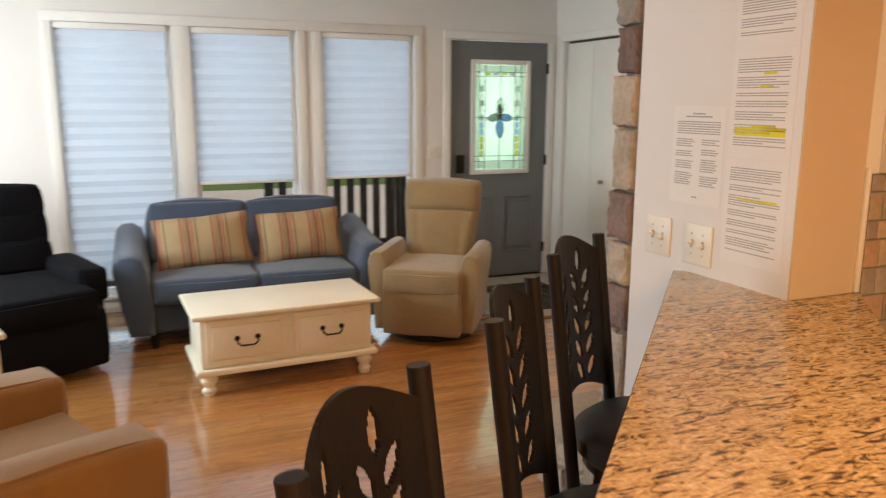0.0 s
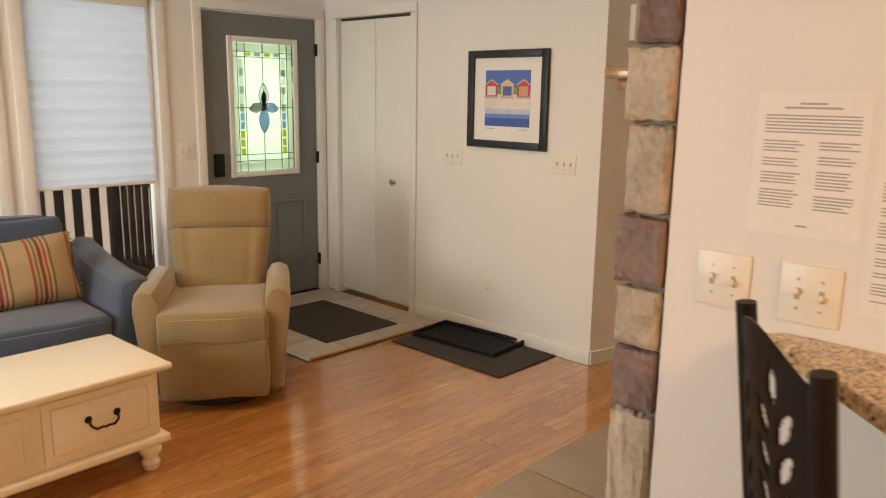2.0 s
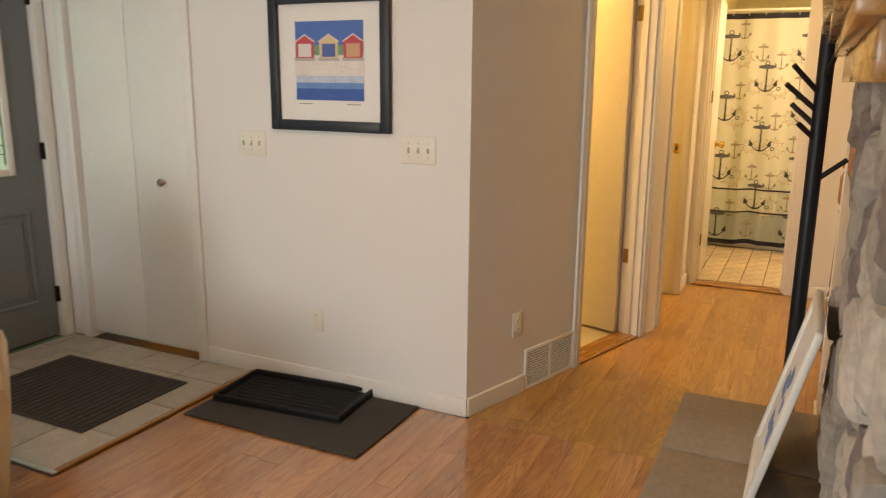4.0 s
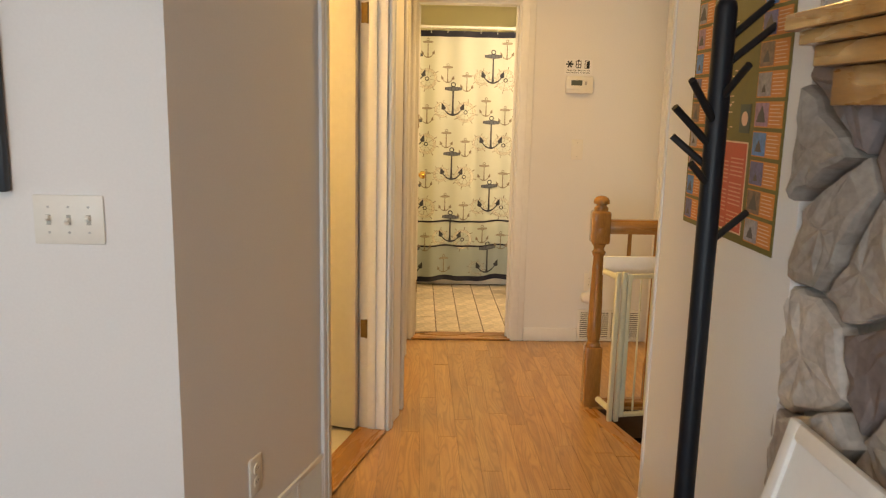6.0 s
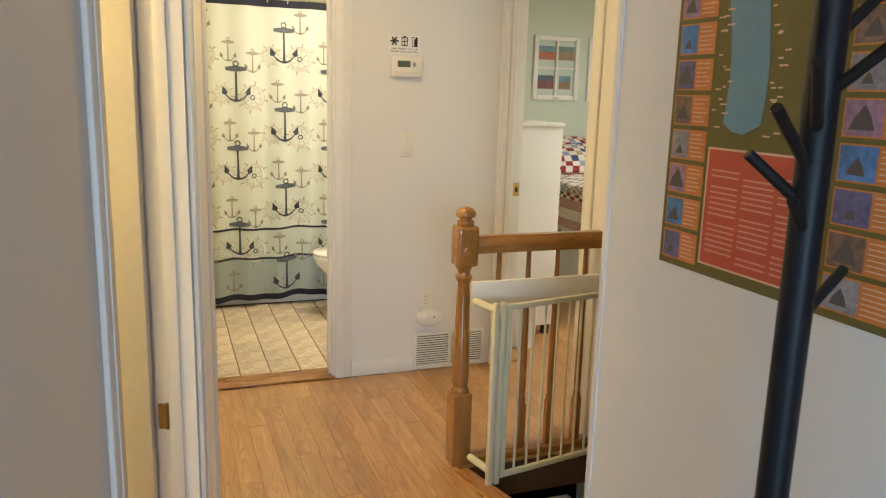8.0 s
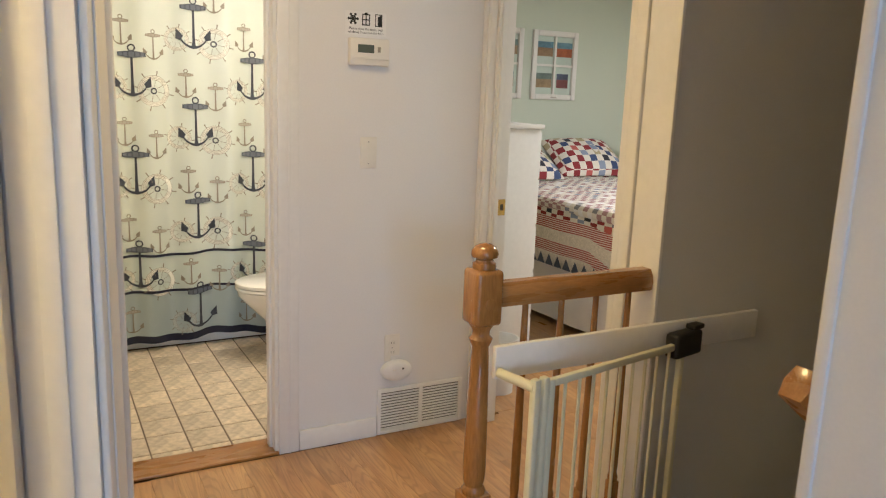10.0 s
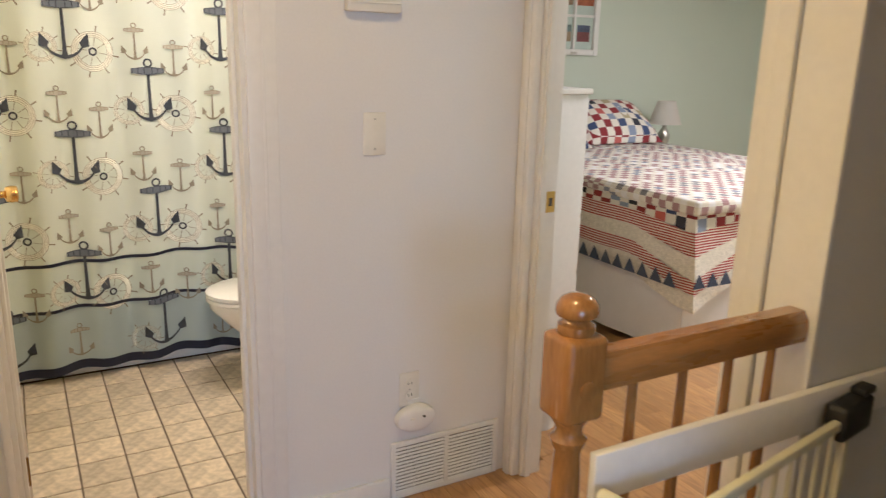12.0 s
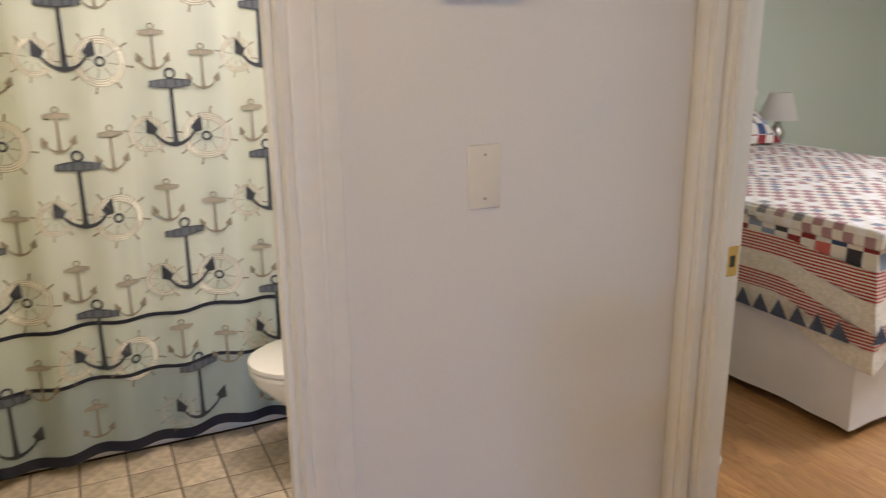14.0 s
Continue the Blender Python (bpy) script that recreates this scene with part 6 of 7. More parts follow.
def detector():
    d = thing("gas_detector", on_wall(6.6, 1.914, 0.288, -90), "white rounded plug-in gas detector at the outlet", "gas detector")
    bm = bmesh.new()
    lathe(bm, [(0.068, 0.007), (0.0705, 0.018), (0.066, 0.034), (0.05, 0.043), (0.02, 0.045)], 36, pose(0, 0, 0, 90) @ Matrix.Diagonal((1, 0.64, 1, 1)))
    part("case", bm, M_TRIM, d, smooth=True)
    block("prong_base", M_TRIM, d, -0.02, 0.02, -0.01, -0.0065, 0.02, 0.06)
    for x, z, w in ((-0.02, 0.01, 0.014), (0.02, 0.012, 0.008)):
        block("button", M_SLOT if w < 0.01 else M_PLATE, d, x - w / 2, x + w / 2, -0.0475, -0.044, z - 0.003, z + 0.003)


detector()

# ---- stairwell: balustrade, gate, stairs ----


def balustrade():
    b = thing("stair_balustrade", pose(5.56, 2.136, 0), "varnished oak balustrade with turned newel post", "railing")
    n = block("newel_post", M_OAK, b, -0.039, 0.039, -0.039, 0.039, 0, 0.30, bevel=0.004, label="turned oak newel post with a flattened ball top")
    bm = bmesh.new()
    lathe(bm, [(0.034, 0.30), (0.036, 0.312), (0.028, 0.325), (0.032, 0.345), (0.034, 0.38), (0.031, 0.52), (0.027, 0.68), (0.024, 0.745), (0.030, 0.756), (0.034, 0.768), (0.025, 0.778), (0.025, 0.79), (0.030, 0.80), (0.036, 0.81)], 24)
    part("turned_shaft", bm, M_OAK, n, smooth=True)
    bm = bmesh.new()
    box(bm, -0.043, 0.043, -0.043, 0.043, 0.81, 0.967, bevel=0.013, seg=3)
    part("newel_block", bm, M_OAK, n, smooth=True)
    bm = bmesh.new()
    lathe(bm, [(0.032, 0.967), (0.0335, 0.974), (0.0325, 0.983), (0.026, 0.987), (0.024, 0.993), (0.026, 0.9965), (0.0365, 1.0), (0.0385, 1.007), (0.0365, 1.018), (0.029, 1.029), (0.016, 1.036), (0.003, 1.038)], 24)
    part("ball_finial", bm, M_OAK, n, smooth=True)
    for s in ((-0.05, 0), (0, -0.05)):
        bm = bmesh.new()
        lathe(bm, [(0.017, 0), (0.017, 0.004), (0.012, 0.006)], 16, pose(-0.042, 0, 0.875, 0, -90))
        part("peg_button", bm, M_OAK, n, smooth=True)
        break
    bm = bmesh.new()
    prism(bm, [(-0.03, 0.86), (0.03, 0.86), (0.033, 0.885), (0.03, 0.905), (0.018, 0.925), (-0.018, 0.925), (-0.03, 0.905), (-0.033, 0.885)], 0.556, pose(0, -0.04, 0, 0, 0, 180) @ Matrix.Translation((0, 0, 0)), bevel=0.003)
    part("handrail", bm, M_OAK_Y, b, smooth=True)
    block("shoe_rail", M_OAK_Y, b, -0.035, 0.035, -0.596, -0.048, 0.0, 0.028, bevel=0.005)
    for i in range(4):
        y = -0.145 - i * 0.128
        bm = bmesh.new()
        box(bm, -0.016, 0.016, y - 0.016, y + 0.016, 0.0285, 0.22, bevel=0.002, seg=1)
        lathe(bm, [(0.015, 0.22), (0.017, 0.235), (0.012, 0.25), (0.014, 0.28), (0.014, 0.40), (0.009, 0.859)], 12, pose(0, y, 0))
        part("baluster", bm, M_OAK, b, smooth=True)


balustrade()
_brd = tagged(block("mounting_board", M_TRIM, None, 5.495, 5.514, 1.085, 2.124, 0.665, 0.759, bevel=0.003), "white painted mounting board across balustrade and wall", "board")


def gate():
    g0, g1 = Vector((5.355, 2.06, 0)), Vector((5.465, 1.45, 0))
    m, length = run(g0, g1)
    M_GATE = material("cream_enamel", (0.68, 0.66, 0.48), 0.35, vary=0.05, bump=0.01)
    g = thing("safety_gate", m, "cream metal safety gate standing open over the stairs", "gate")
    for x in (-0.032, 0.0):
        block("hinge_post", M_GATE, g, x - 0.011, x + 0.011, -0.011, 0.011, 0.0, 0.715, bevel=0.004)
    f = part("gate_frame", _frame_bm(0.014, length, 0.02, 0.705, 0.022, -0.009, 0.009, 0.004), M_GATE, g, smooth=True)
    n = 10
    for i in range(1, n):
        bm = bmesh.new()
        x = 0.025 + (length - 0.04) * i / n
        tube(bm, (x, 0, 0.03), (x, 0, 0.70), 0.005, 8)
        part("bar", bm, M_GATE, f, smooth=True)
    k = block("latch", M_DARK, g, length - 0.06, length + 0.075, -0.02, 0.03, 0.655, 0.735, bevel=0.012, seg=3, label="black plastic latch")
    block("latch_lever", M_DARK, k, length + 0.03, length + 0.085, -0.015, 0.02, 0.735, 0.752, bevel=0.005)
    bm = bmesh.new()
    tube(bm, (-0.032, 0, 0.69), (-0.036, 0.135, 0.69), 0.014, 12)
    part("hinge_pin", bm, M_GATE, g, smooth=True)
    bm = bmesh.new()
    tube(bm, (-0.032, 0, 0.06), (-0.036, 0.13, 0.06), 0.014, 12)
    part("hinge_pin", bm, M_GATE, g, smooth=True)


gate()


def stairs():
    s = thing("stairs", pose(0, 0, 0), "blue-grey carpeted stairs going down", "stairs", kind="structure")
    for i in range(9):
        z, y = -0.195 * (i + 1), 1.90 - 0.25 * i
        block("step", M_CARPET, s, 4.492, 5.518, y - 0.26, y + 0.25 if i == 0 else y, z - 0.195, z, bevel=0.015)
    bm = bmesh.new()
    m, ln = run(STAIR_L, STAIR_R)
    box(bm, 0.0, ln - 0.02, -0.022, 0.06, -0.03, 0.004, bevel=0.01, seg=3)
    o = part("landing_nosing", bm, M_OAK_X, s, "oak landing nosing")
    bm = bmesh.new()
    box(bm, 0.0, ln - 0.02, -0.016, -0.001, -0.2, -0.031)
    part("top_riser", bm, M_CARPET, s, m=m)
    o.matrix_basis = m


stairs()


def stair_rail():
    r = thing("stair_handrail", pose(4.59, 2.12, 0.985), "oak stair handrail on the stairwell wall", "handrail")
    bm = bmesh.new()
    d = Vector((0, -0.79, -0.61))
    mm = Matrix.Translation((0, 0, 0)) @ d.to_track_quat("Y", "Z").to_matrix().to_4x4()
    prism(bm, [(-0.022, -0.03), (0.022, -0.03), (0.028, 0), (0.02, 0.03), (-0.02, 0.03), (-0.028, 0)], 2.6, mm, bevel=0.004)
    part("rail", bm, M_OAK_Y, r, smooth=True)
    for t in (0.3, 1.6):
        p = d * t
        bm = bmesh.new()
        tube(bm, p + Vector((0, 0, -0.03)), p + Vector((-0.09, 0, -0.06)), 0.008, 8)
        part("bracket", bm, M_BRASS, r)


stair_rail()
trim("trim_wall_end", (5.515, 5.645, 1.5252, 1.538, -0.15, CEIL - 0.002), M_TRIM, "white painted end board of the stairwell wall", 0.003)

# ---- bathroom ----
CX, CY0, CY1, CZ0, CZ1 = 8.03, 1.60, 3.122, 0.05, 2.0


def fold(y, z):
    a = 0.018 + 0.014 * (1.95 - z) / 1.9
    return CX - a * (math.sin(y * 31 + 0.5 * math.sin(z * 1.3)) * 0.6 + 0.5 * math.sin(y * 13.7 + 1.0 + z * 0.4))


def hem(y):
    return 0.014 * math.sin(y * 13.7 + 1.2) + 0.01 * math.sin(y * 6.0)


def curtain():
    c = thing("shower_curtain", pose(0, 0, 0), "pale mint shower curtain printed with anchors and ship wheels", "shower curtain")
    cloths = ((0.535, CZ1 - 0.03, cloth_material("mint_curtain_cloth", (0.74, 0.78, 0.71), 0.3)), (0.337, 0.535, cloth_material("mint_border_cloth", (0.66, 0.72, 0.66), 0.3)), (CZ0, 0.337, cloth_material("grey_teal_border_cloth", (0.43, 0.50, 0.50), 0.3)))
    n = 150
    for z0, z1, mat in cloths:
        bm = bmesh.new()
        rows = max(2, int((z1 - z0) / 0.06))
        g = []
        for j in range(rows + 1):
            row = []
            for i in range(n + 1):
                y = CY0 + (CY1 - CY0) * i / n
                zz = z0 + (z1 - z0) * j / rows
                row.append(bm.verts.new((fold(y, zz), y, zz + hem(y) * max(0, 1 - zz / 1.2))))
            g.append(row)
        for j in range(rows):
            for i in range(n):
                bm.faces.new((g[j][i], g[j][i + 1], g[j + 1][i + 1], g[j + 1][i]))
        part("cloth_panel", bm, mat, c, smooth=True)
    navy = flat("navy_band", (0.012, 0.014, 0.03), 0.8)
    taupe, gold, slate = flat("taupe_print", (0.27, 0.235, 0.18), 0.85), flat("sand_print", (0.24, 0.2, 0.145), 0.85), flat("slate_print", (0.045, 0.05, 0.065), 0.85, 0.4)

    cream_, dim_cream = flat("cream_print", (0.79, 0.78, 0.69), 0.85), flat("dim_cream_print", (0.52, 0.57, 0.55), 0.85)
    pale_slate, pale_taupe = flat("pale_slate_print", (0.13, 0.145, 0.175), 0.85), flat("pale_taupe_print", (0.42, 0.385, 0.32), 0.85)

    def place(bm, y, z, off=0.004):
        return bm.verts.new((fold(y, z) - off, y, z + hem(y) * max(0, 1 - z / 1.2)))

    def ribbon(bm, pts, ws, off=0.004):
        """A flat band along points of the cloth (y to the left as seen, z up)."""
        prev = None
        for k, (y, z) in enumerate(pts):
            a = pts[max(k - 1, 0)]
            b = pts[min(k + 1, len(pts) - 1)]
            d = Vector((b[0] - a[0], b[1] - a[1])).normalized()
            w = (ws[k] if isinstance(ws, (list, tuple)) else ws) / 2
            cur = (place(bm, y - d.y * w, z + d.x * w, off), place(bm, y + d.y * w, z - d.x * w, off))
            if prev:
                bm.faces.new((prev[0], prev[1], cur[1], cur[0]))
            prev = cur

    for zc, w in ((0.535, 0.014), (0.337, 0.014), (0.072, 0.04), (CZ1 - 0.02, 0.045)):
        bm = bmesh.new()
        ys = [CY0 + (CY1 - CY0) * i / 150 for i in range(151)]
        ribbon(bm, [(y, zc) for y in ys], w, 0.003)
        part("navy_band", bm, navy, c)

    def anchor(y, z, s, mat):
        """A stock anchor, s tall, standing on z."""
        if y < CY0 + 0.06 * s / 0.26 or y > CY1 - 0.06 * s / 0.26 or z + s > CZ1 - 0.05 or z < CZ0 + 0.02:
            return
        bm = bmesh.new()
        ribbon(bm, [(y, z + s * t) for t in (0.0, 0.05, 0.12, 0.3, 0.55, 0.8, 0.86)], [0.02 * s, 0.08 * s, 0.06 * s, 0.048 * s, 0.044 * s, 0.04 * s, 0.04 * s])
        ribbon(bm, [(y + 0.06 * s * math.cos(a), z + 0.91 * s + 0.06 * s * math.sin(a)) for a in [2 * math.pi * i / 12 for i in range(13)]], 0.028 * s)
        arc = [(y + 0.28 * s * math.sin(a), z + 0.33 * s - 0.30 * s * math.cos(a)) for a in [radians(q) for q in range(-72, 73, 12)]]
        ribbon(bm, arc, [0.022 * s, 0.026 * s, 0.03 * s, 0.036 * s, 0.04 * s, 0.05 * s, 0.062 * s, 0.05 * s, 0.04 * s, 0.036 * s, 0.03 * s, 0.026 * s, 0.022 * s], 0.0045)
        for sd in (-1, 1):
            ribbon(bm, [(y + sd * 0.245 * s, z + 0.17 * s), (y + sd * 0.27 * s, z + 0.215 * s), (y + sd * 0.325 * s, z + 0.375 * s)], [0.02 * s, 0.15 * s, 0.008 * s], 0.005)
        a_ = part("printed_anchor", bm, mat, c)
        bm = bmesh.new()
        ribbon(bm, [(y + s * t, z + 0.79 * s) for t in (-0.25, -0.235, -0.16, -0.08, 0, 0.08, 0.16, 0.235, 0.25)], [0.05 * s, 0.07 * s, 0.1 * s, 0.12 * s, 0.125 * s, 0.12 * s, 0.1 * s, 0.07 * s, 0.05 * s], 0.0055)
        part("printed_stock", bm, pale_slate if mat is slate else pale_taupe, a_)
        bm = bmesh.new()
        for t in (-0.235, -0.15, -0.06, 0.06, 0.15, 0.235):
            hh = 0.056 * s * (1 - abs(t) * 1.6)
            ribbon(bm, [(y + s * t, z + 0.79 * s - hh), (y + s * t, z + 0.79 * s + hh)], 0.016 * s, 0.0062)
        for e_ in (-1, 1):
            ribbon(bm, [(y + s * t, z + 0.79 * s + e_ * 0.058 * s * (1 - abs(t) * 1.9)) for t in (-0.25, -0.12, 0, 0.12, 0.25)], 0.012 * s, 0.0062)
        part("stock_banding", bm, mat, a_)["kind"] = "stuff"

    def wheel(y, z, r, faint=False):
        if y < CY0 + r * 1.3 or y > CY1 - r * 1.3 or z + r * 1.3 > CZ1 - 0.05 or z - r * 1.3 < CZ0 + 0.03:
            return
        bm = bmesh.new()
        ribbon(bm, [(y + r * 0.86 * math.cos(a), z + r * 0.86 * math.sin(a)) for a in [2 * math.pi * i / 24 for i in range(25)]], 0.27 * r, 0.0022)
        w_ = part("printed_wheel", bm, cream_ if z > 0.34 else dim_cream, c)
        bm = bmesh.new()
        for rr in (1.0, 0.91, 0.81, 0.72):
            ribbon(bm, [(y + r * rr * math.cos(a), z + r * rr * math.sin(a)) for a in [2 * math.pi * i / 24 for i in range(25)]], 0.022 * r, 0.0028)
        part("printed_outline", bm, gold, w_)["kind"] = "stuff"
        bm = bmesh.new()
        for i in range(8):
            a = math.pi * i / 4 + 0.2
            for q0, q1, ww in ((0.3, 0.7, 0.03), (1.01, 1.3, 0.07)):
                ribbon(bm, [(y + r * q * math.cos(a), z + r * q * math.sin(a)) for q in (q0, (q0 + q1) / 2, q1)], [ww * r, ww * r * 0.8, ww * r * 1.2], 0.0032)
        part("spoke_print", bm, gold, w_)["kind"] = "stuff"
        if not faint:
            bm = bmesh.new()
            ribbon(bm, [(y + r * 0.17 * math.cos(a), z + r * 0.17 * math.sin(a)) for a in [2 * math.pi * i / 12 for i in range(13)]], 0.09 * r, 0.0045)
            part("printed_hub", bm, slate, w_)

    for col in range(-3, 5):
        y = 2.742 - 0.304 * col
        for row in range(-2, 5):
            z = 0.862 + 0.25 * (col % 2) + 0.50 * row
            wheel(y - 0.1, z + 0.03, 0.078)
            wheel(y + 0.084, z + 0.045, 0.058, True)
            anchor(y, z, 0.262, slate)
            anchor(y + 0.2, z + 0.435, 0.152, taupe)
            anchor(y + 0.045, z + 0.25, 0.15, taupe)
    rod = thing("curtain_rod", pose(8.03, 0, 2.028), "white shower curtain rod with rings", "curtain rod")
    bm = bmesh.new()
    tube(bm, (0, 1.57, 0), (0, 3.13, 0), 0.0125, 12)
    part("rod", bm, M_TRIM, rod, smooth=True)
    for i in range(12):
        y = CY0 + 0.05 + i * 0.127
        bm = bmesh.new()
        pts = [(0.0, y, 0.0) for _ in (0,)]
        ring = [(0.024 * math.cos(a), y, -0.012 + 0.03 * math.sin(a)) for a in [2 * math.pi * k / 12 for k in range(13)]]
        for a, b in zip(ring, ring[1:]):
            tube(bm, a, b, 0.0025, 5)
        part("ring", bm, M_TRIM, rod)


curtain()


def tub():
    t = thing("bathtub", pose(8.10, 1.575, 0), "white bathtub behind the shower curtain", "bathtub")
    M_PORC = material("white_porcelain", (0.82, 0.8, 0.76), 0.15, vary=0.02, bump=0.0, coat=0.3)
    bm = bmesh.new()
    for d in ((0, 0.08, 0, 1.55), (0.70, 0.895, 0, 1.55), (0.08, 0.70, 0, 0.1), (0.08, 0.70, 1.45, 1.55)):
        box(bm, *d, 0, 0.42, bevel=0.012)
    box(bm, 0.07, 0.71, 0.09, 1.46, 0, 0.1)
    part("shell", bm, M_PORC, t, smooth=True)
    w = thing("toilet", pose(7.70, 2.02, 0), "white porcelain toilet with closed lid", "toilet")
    bm = bmesh.new()
    rings = [(0.10, 0.155, -0.02, 0.0), (0.095, 0.15, -0.02, 0.02), (0.082, 0.135, -0.02, 0.12), (0.085, 0.15, 0.0, 0.22), (0.14, 0.20, 0.03, 0.30), (0.175, 0.235, 0.05, 0.36), (0.18, 0.24, 0.05, 0.39), (0.17, 0.23, 0.05, 0.395)]
    prev = None
    for rx, ry, cy, z in rings:
        cur = [bm.verts.new((rx * math.cos(a), cy + ry * math.sin(a), z)) for a in [2 * math.pi * i / 32 for i in range(32)]]
        if prev:
            for i in range(32):
                bm.faces.new((prev[i], prev[(i + 1) % 32], cur[(i + 1) % 32], cur[i]))
        else:
            bm.faces.new(cur)
        prev = cur
    bm.faces.new(prev)
    part("bowl", bm, M_PORC, w, smooth=True)
    for nm, z, s, h in (("seat", 0.396, 1.0, 0.018), ("lid", 0.416, 1.0, 0.02)):
        bm = bmesh.new()
        pts = [(0.185 * s * math.cos(a), 0.05 + 0.25 * s * math.sin(a)) for a in [2 * math.pi * i / 36 for i in range(36)]]
        lo = [bm.verts.new((x, y, z)) for x, y in pts]
        mid = [bm.verts.new((x, y, z + h * 0.7)) for x, y in pts]
        hi = [bm.verts.new((x * 0.93, 0.05 + (y - 0.05) * 0.95, z + h)) for x, y in pts]
        bm.faces.new(lo), bm.faces.new(hi)
        for a, b in ((lo, mid), (mid, hi)):
            for i in range(36):
                bm.faces.new((a[i], a[(i + 1) % 36], b[(i + 1) % 36], b[i]))
        part(nm, bm, M_PORC, w, smooth=True)
    block("tank", M_PORC, w, -0.22, 0.22, -0.42, -0.22, 0.36, 0.74, bevel=0.03, seg=3)
    block("tank_lid", M_PORC, w, -0.23, 0.23, -0.43, -0.21, 0.741, 0.775, bevel=0.01)
    block("neck", M_PORC, w, -0.1, 0.1, -0.35, -0.1, 0.1, 0.38, bevel=0.03)


tub()

# ---- bedroom ----


def patch_material(name="patchwork_cotton", pitch=0.075, pale=0.0):
    m = material(name, (0.7, 0.66, 0.58), 0.9, vary=0.08, scale=20, grain=300, bump=0.15)
    n, l = m.node_tree.nodes, m.node_tree.links
    tc = n["Texture Coordinate"]
    mp = n.new("ShaderNodeMapping")
    mp.inputs["Scale"].default_value = (1 / pitch, 1 / pitch, 1 / pitch)
    mp.inputs["Location"].default_value = (0.3, 0.3, 0.37)
    l.new(tc.outputs["Object"], mp.inputs[0])
    fl = n.new("ShaderNodeVectorMath")
    fl.operation = "FLOOR"
    l.new(mp.outputs[0], fl.inputs[0])
    ck = n.new("ShaderNodeTexChecker")
    ck.inputs["Scale"].default_value = 1.0
    l.new(mp.outputs[0], ck.inputs["Vector"])
    wn = n.new("ShaderNodeTexWhiteNoise")
    l.new(fl.outputs[0], wn.inputs["Vector"])
    r = n.new("ShaderNodeValToRGB")
    r.color_ramp.interpolation = "CONSTANT"
    e = r.color_ramp.elements
    e[0].position, e[0].color = 0, (0.24, 0.03, 0.035, 1)
    e[1].position, e[1].color = 0.52, (0.05, 0.075, 0.17, 1)
    for p, c in ((0.64, (0.035, 0.035, 0.05, 1)), (0.74, (0.42, 0.36, 0.22, 1)), (0.84, (0.25, 0.3, 0.42, 1)), (0.93, (0.5, 0.12, 0.1, 1))):
        k = e.new(p)
        k.color = c
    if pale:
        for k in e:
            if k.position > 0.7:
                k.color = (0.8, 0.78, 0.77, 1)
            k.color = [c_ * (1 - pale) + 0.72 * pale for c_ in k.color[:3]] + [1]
    l.new(wn.outputs["Value"], r.inputs[0])
    mx = n.new("ShaderNodeMix")
    mx.data_type = "RGBA"
    mx.inputs["A"].default_value = (0.72, 0.68, 0.6, 1)
    l.new(ck.outputs["Fac"], mx.inputs["Factor"])
    l.new(r.outputs[0], mx.inputs["B"])
    l.new(mx.outputs["Result"], n["Hue/Saturation/Value"].inputs["Color"])
    return m


M_PATCH = patch_material(pitch=0.062)
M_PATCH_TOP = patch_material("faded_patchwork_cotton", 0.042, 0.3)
M_REDLINE = stripe_material("red_pinstripe_cotton", 2, 0.0125, [(0.55, (0.36, 0.05, 0.05)), (1.0, (0.7, 0.64, 0.56))])
M_EYELET = material("cream_eyelet_cotton", (0.7, 0.65, 0.56), 0.9, vary=0.25, scale=60, grain=140, bump=0.3)
M_LINEN = material("white_linen", (0.72, 0.7, 0.7), 0.9, vary=0.06, scale=9, grain=250, bump=0.1)
M_TRI = flat("navy_cotton_print", (0.06, 0.075, 0.12), 0.9, 0.4)


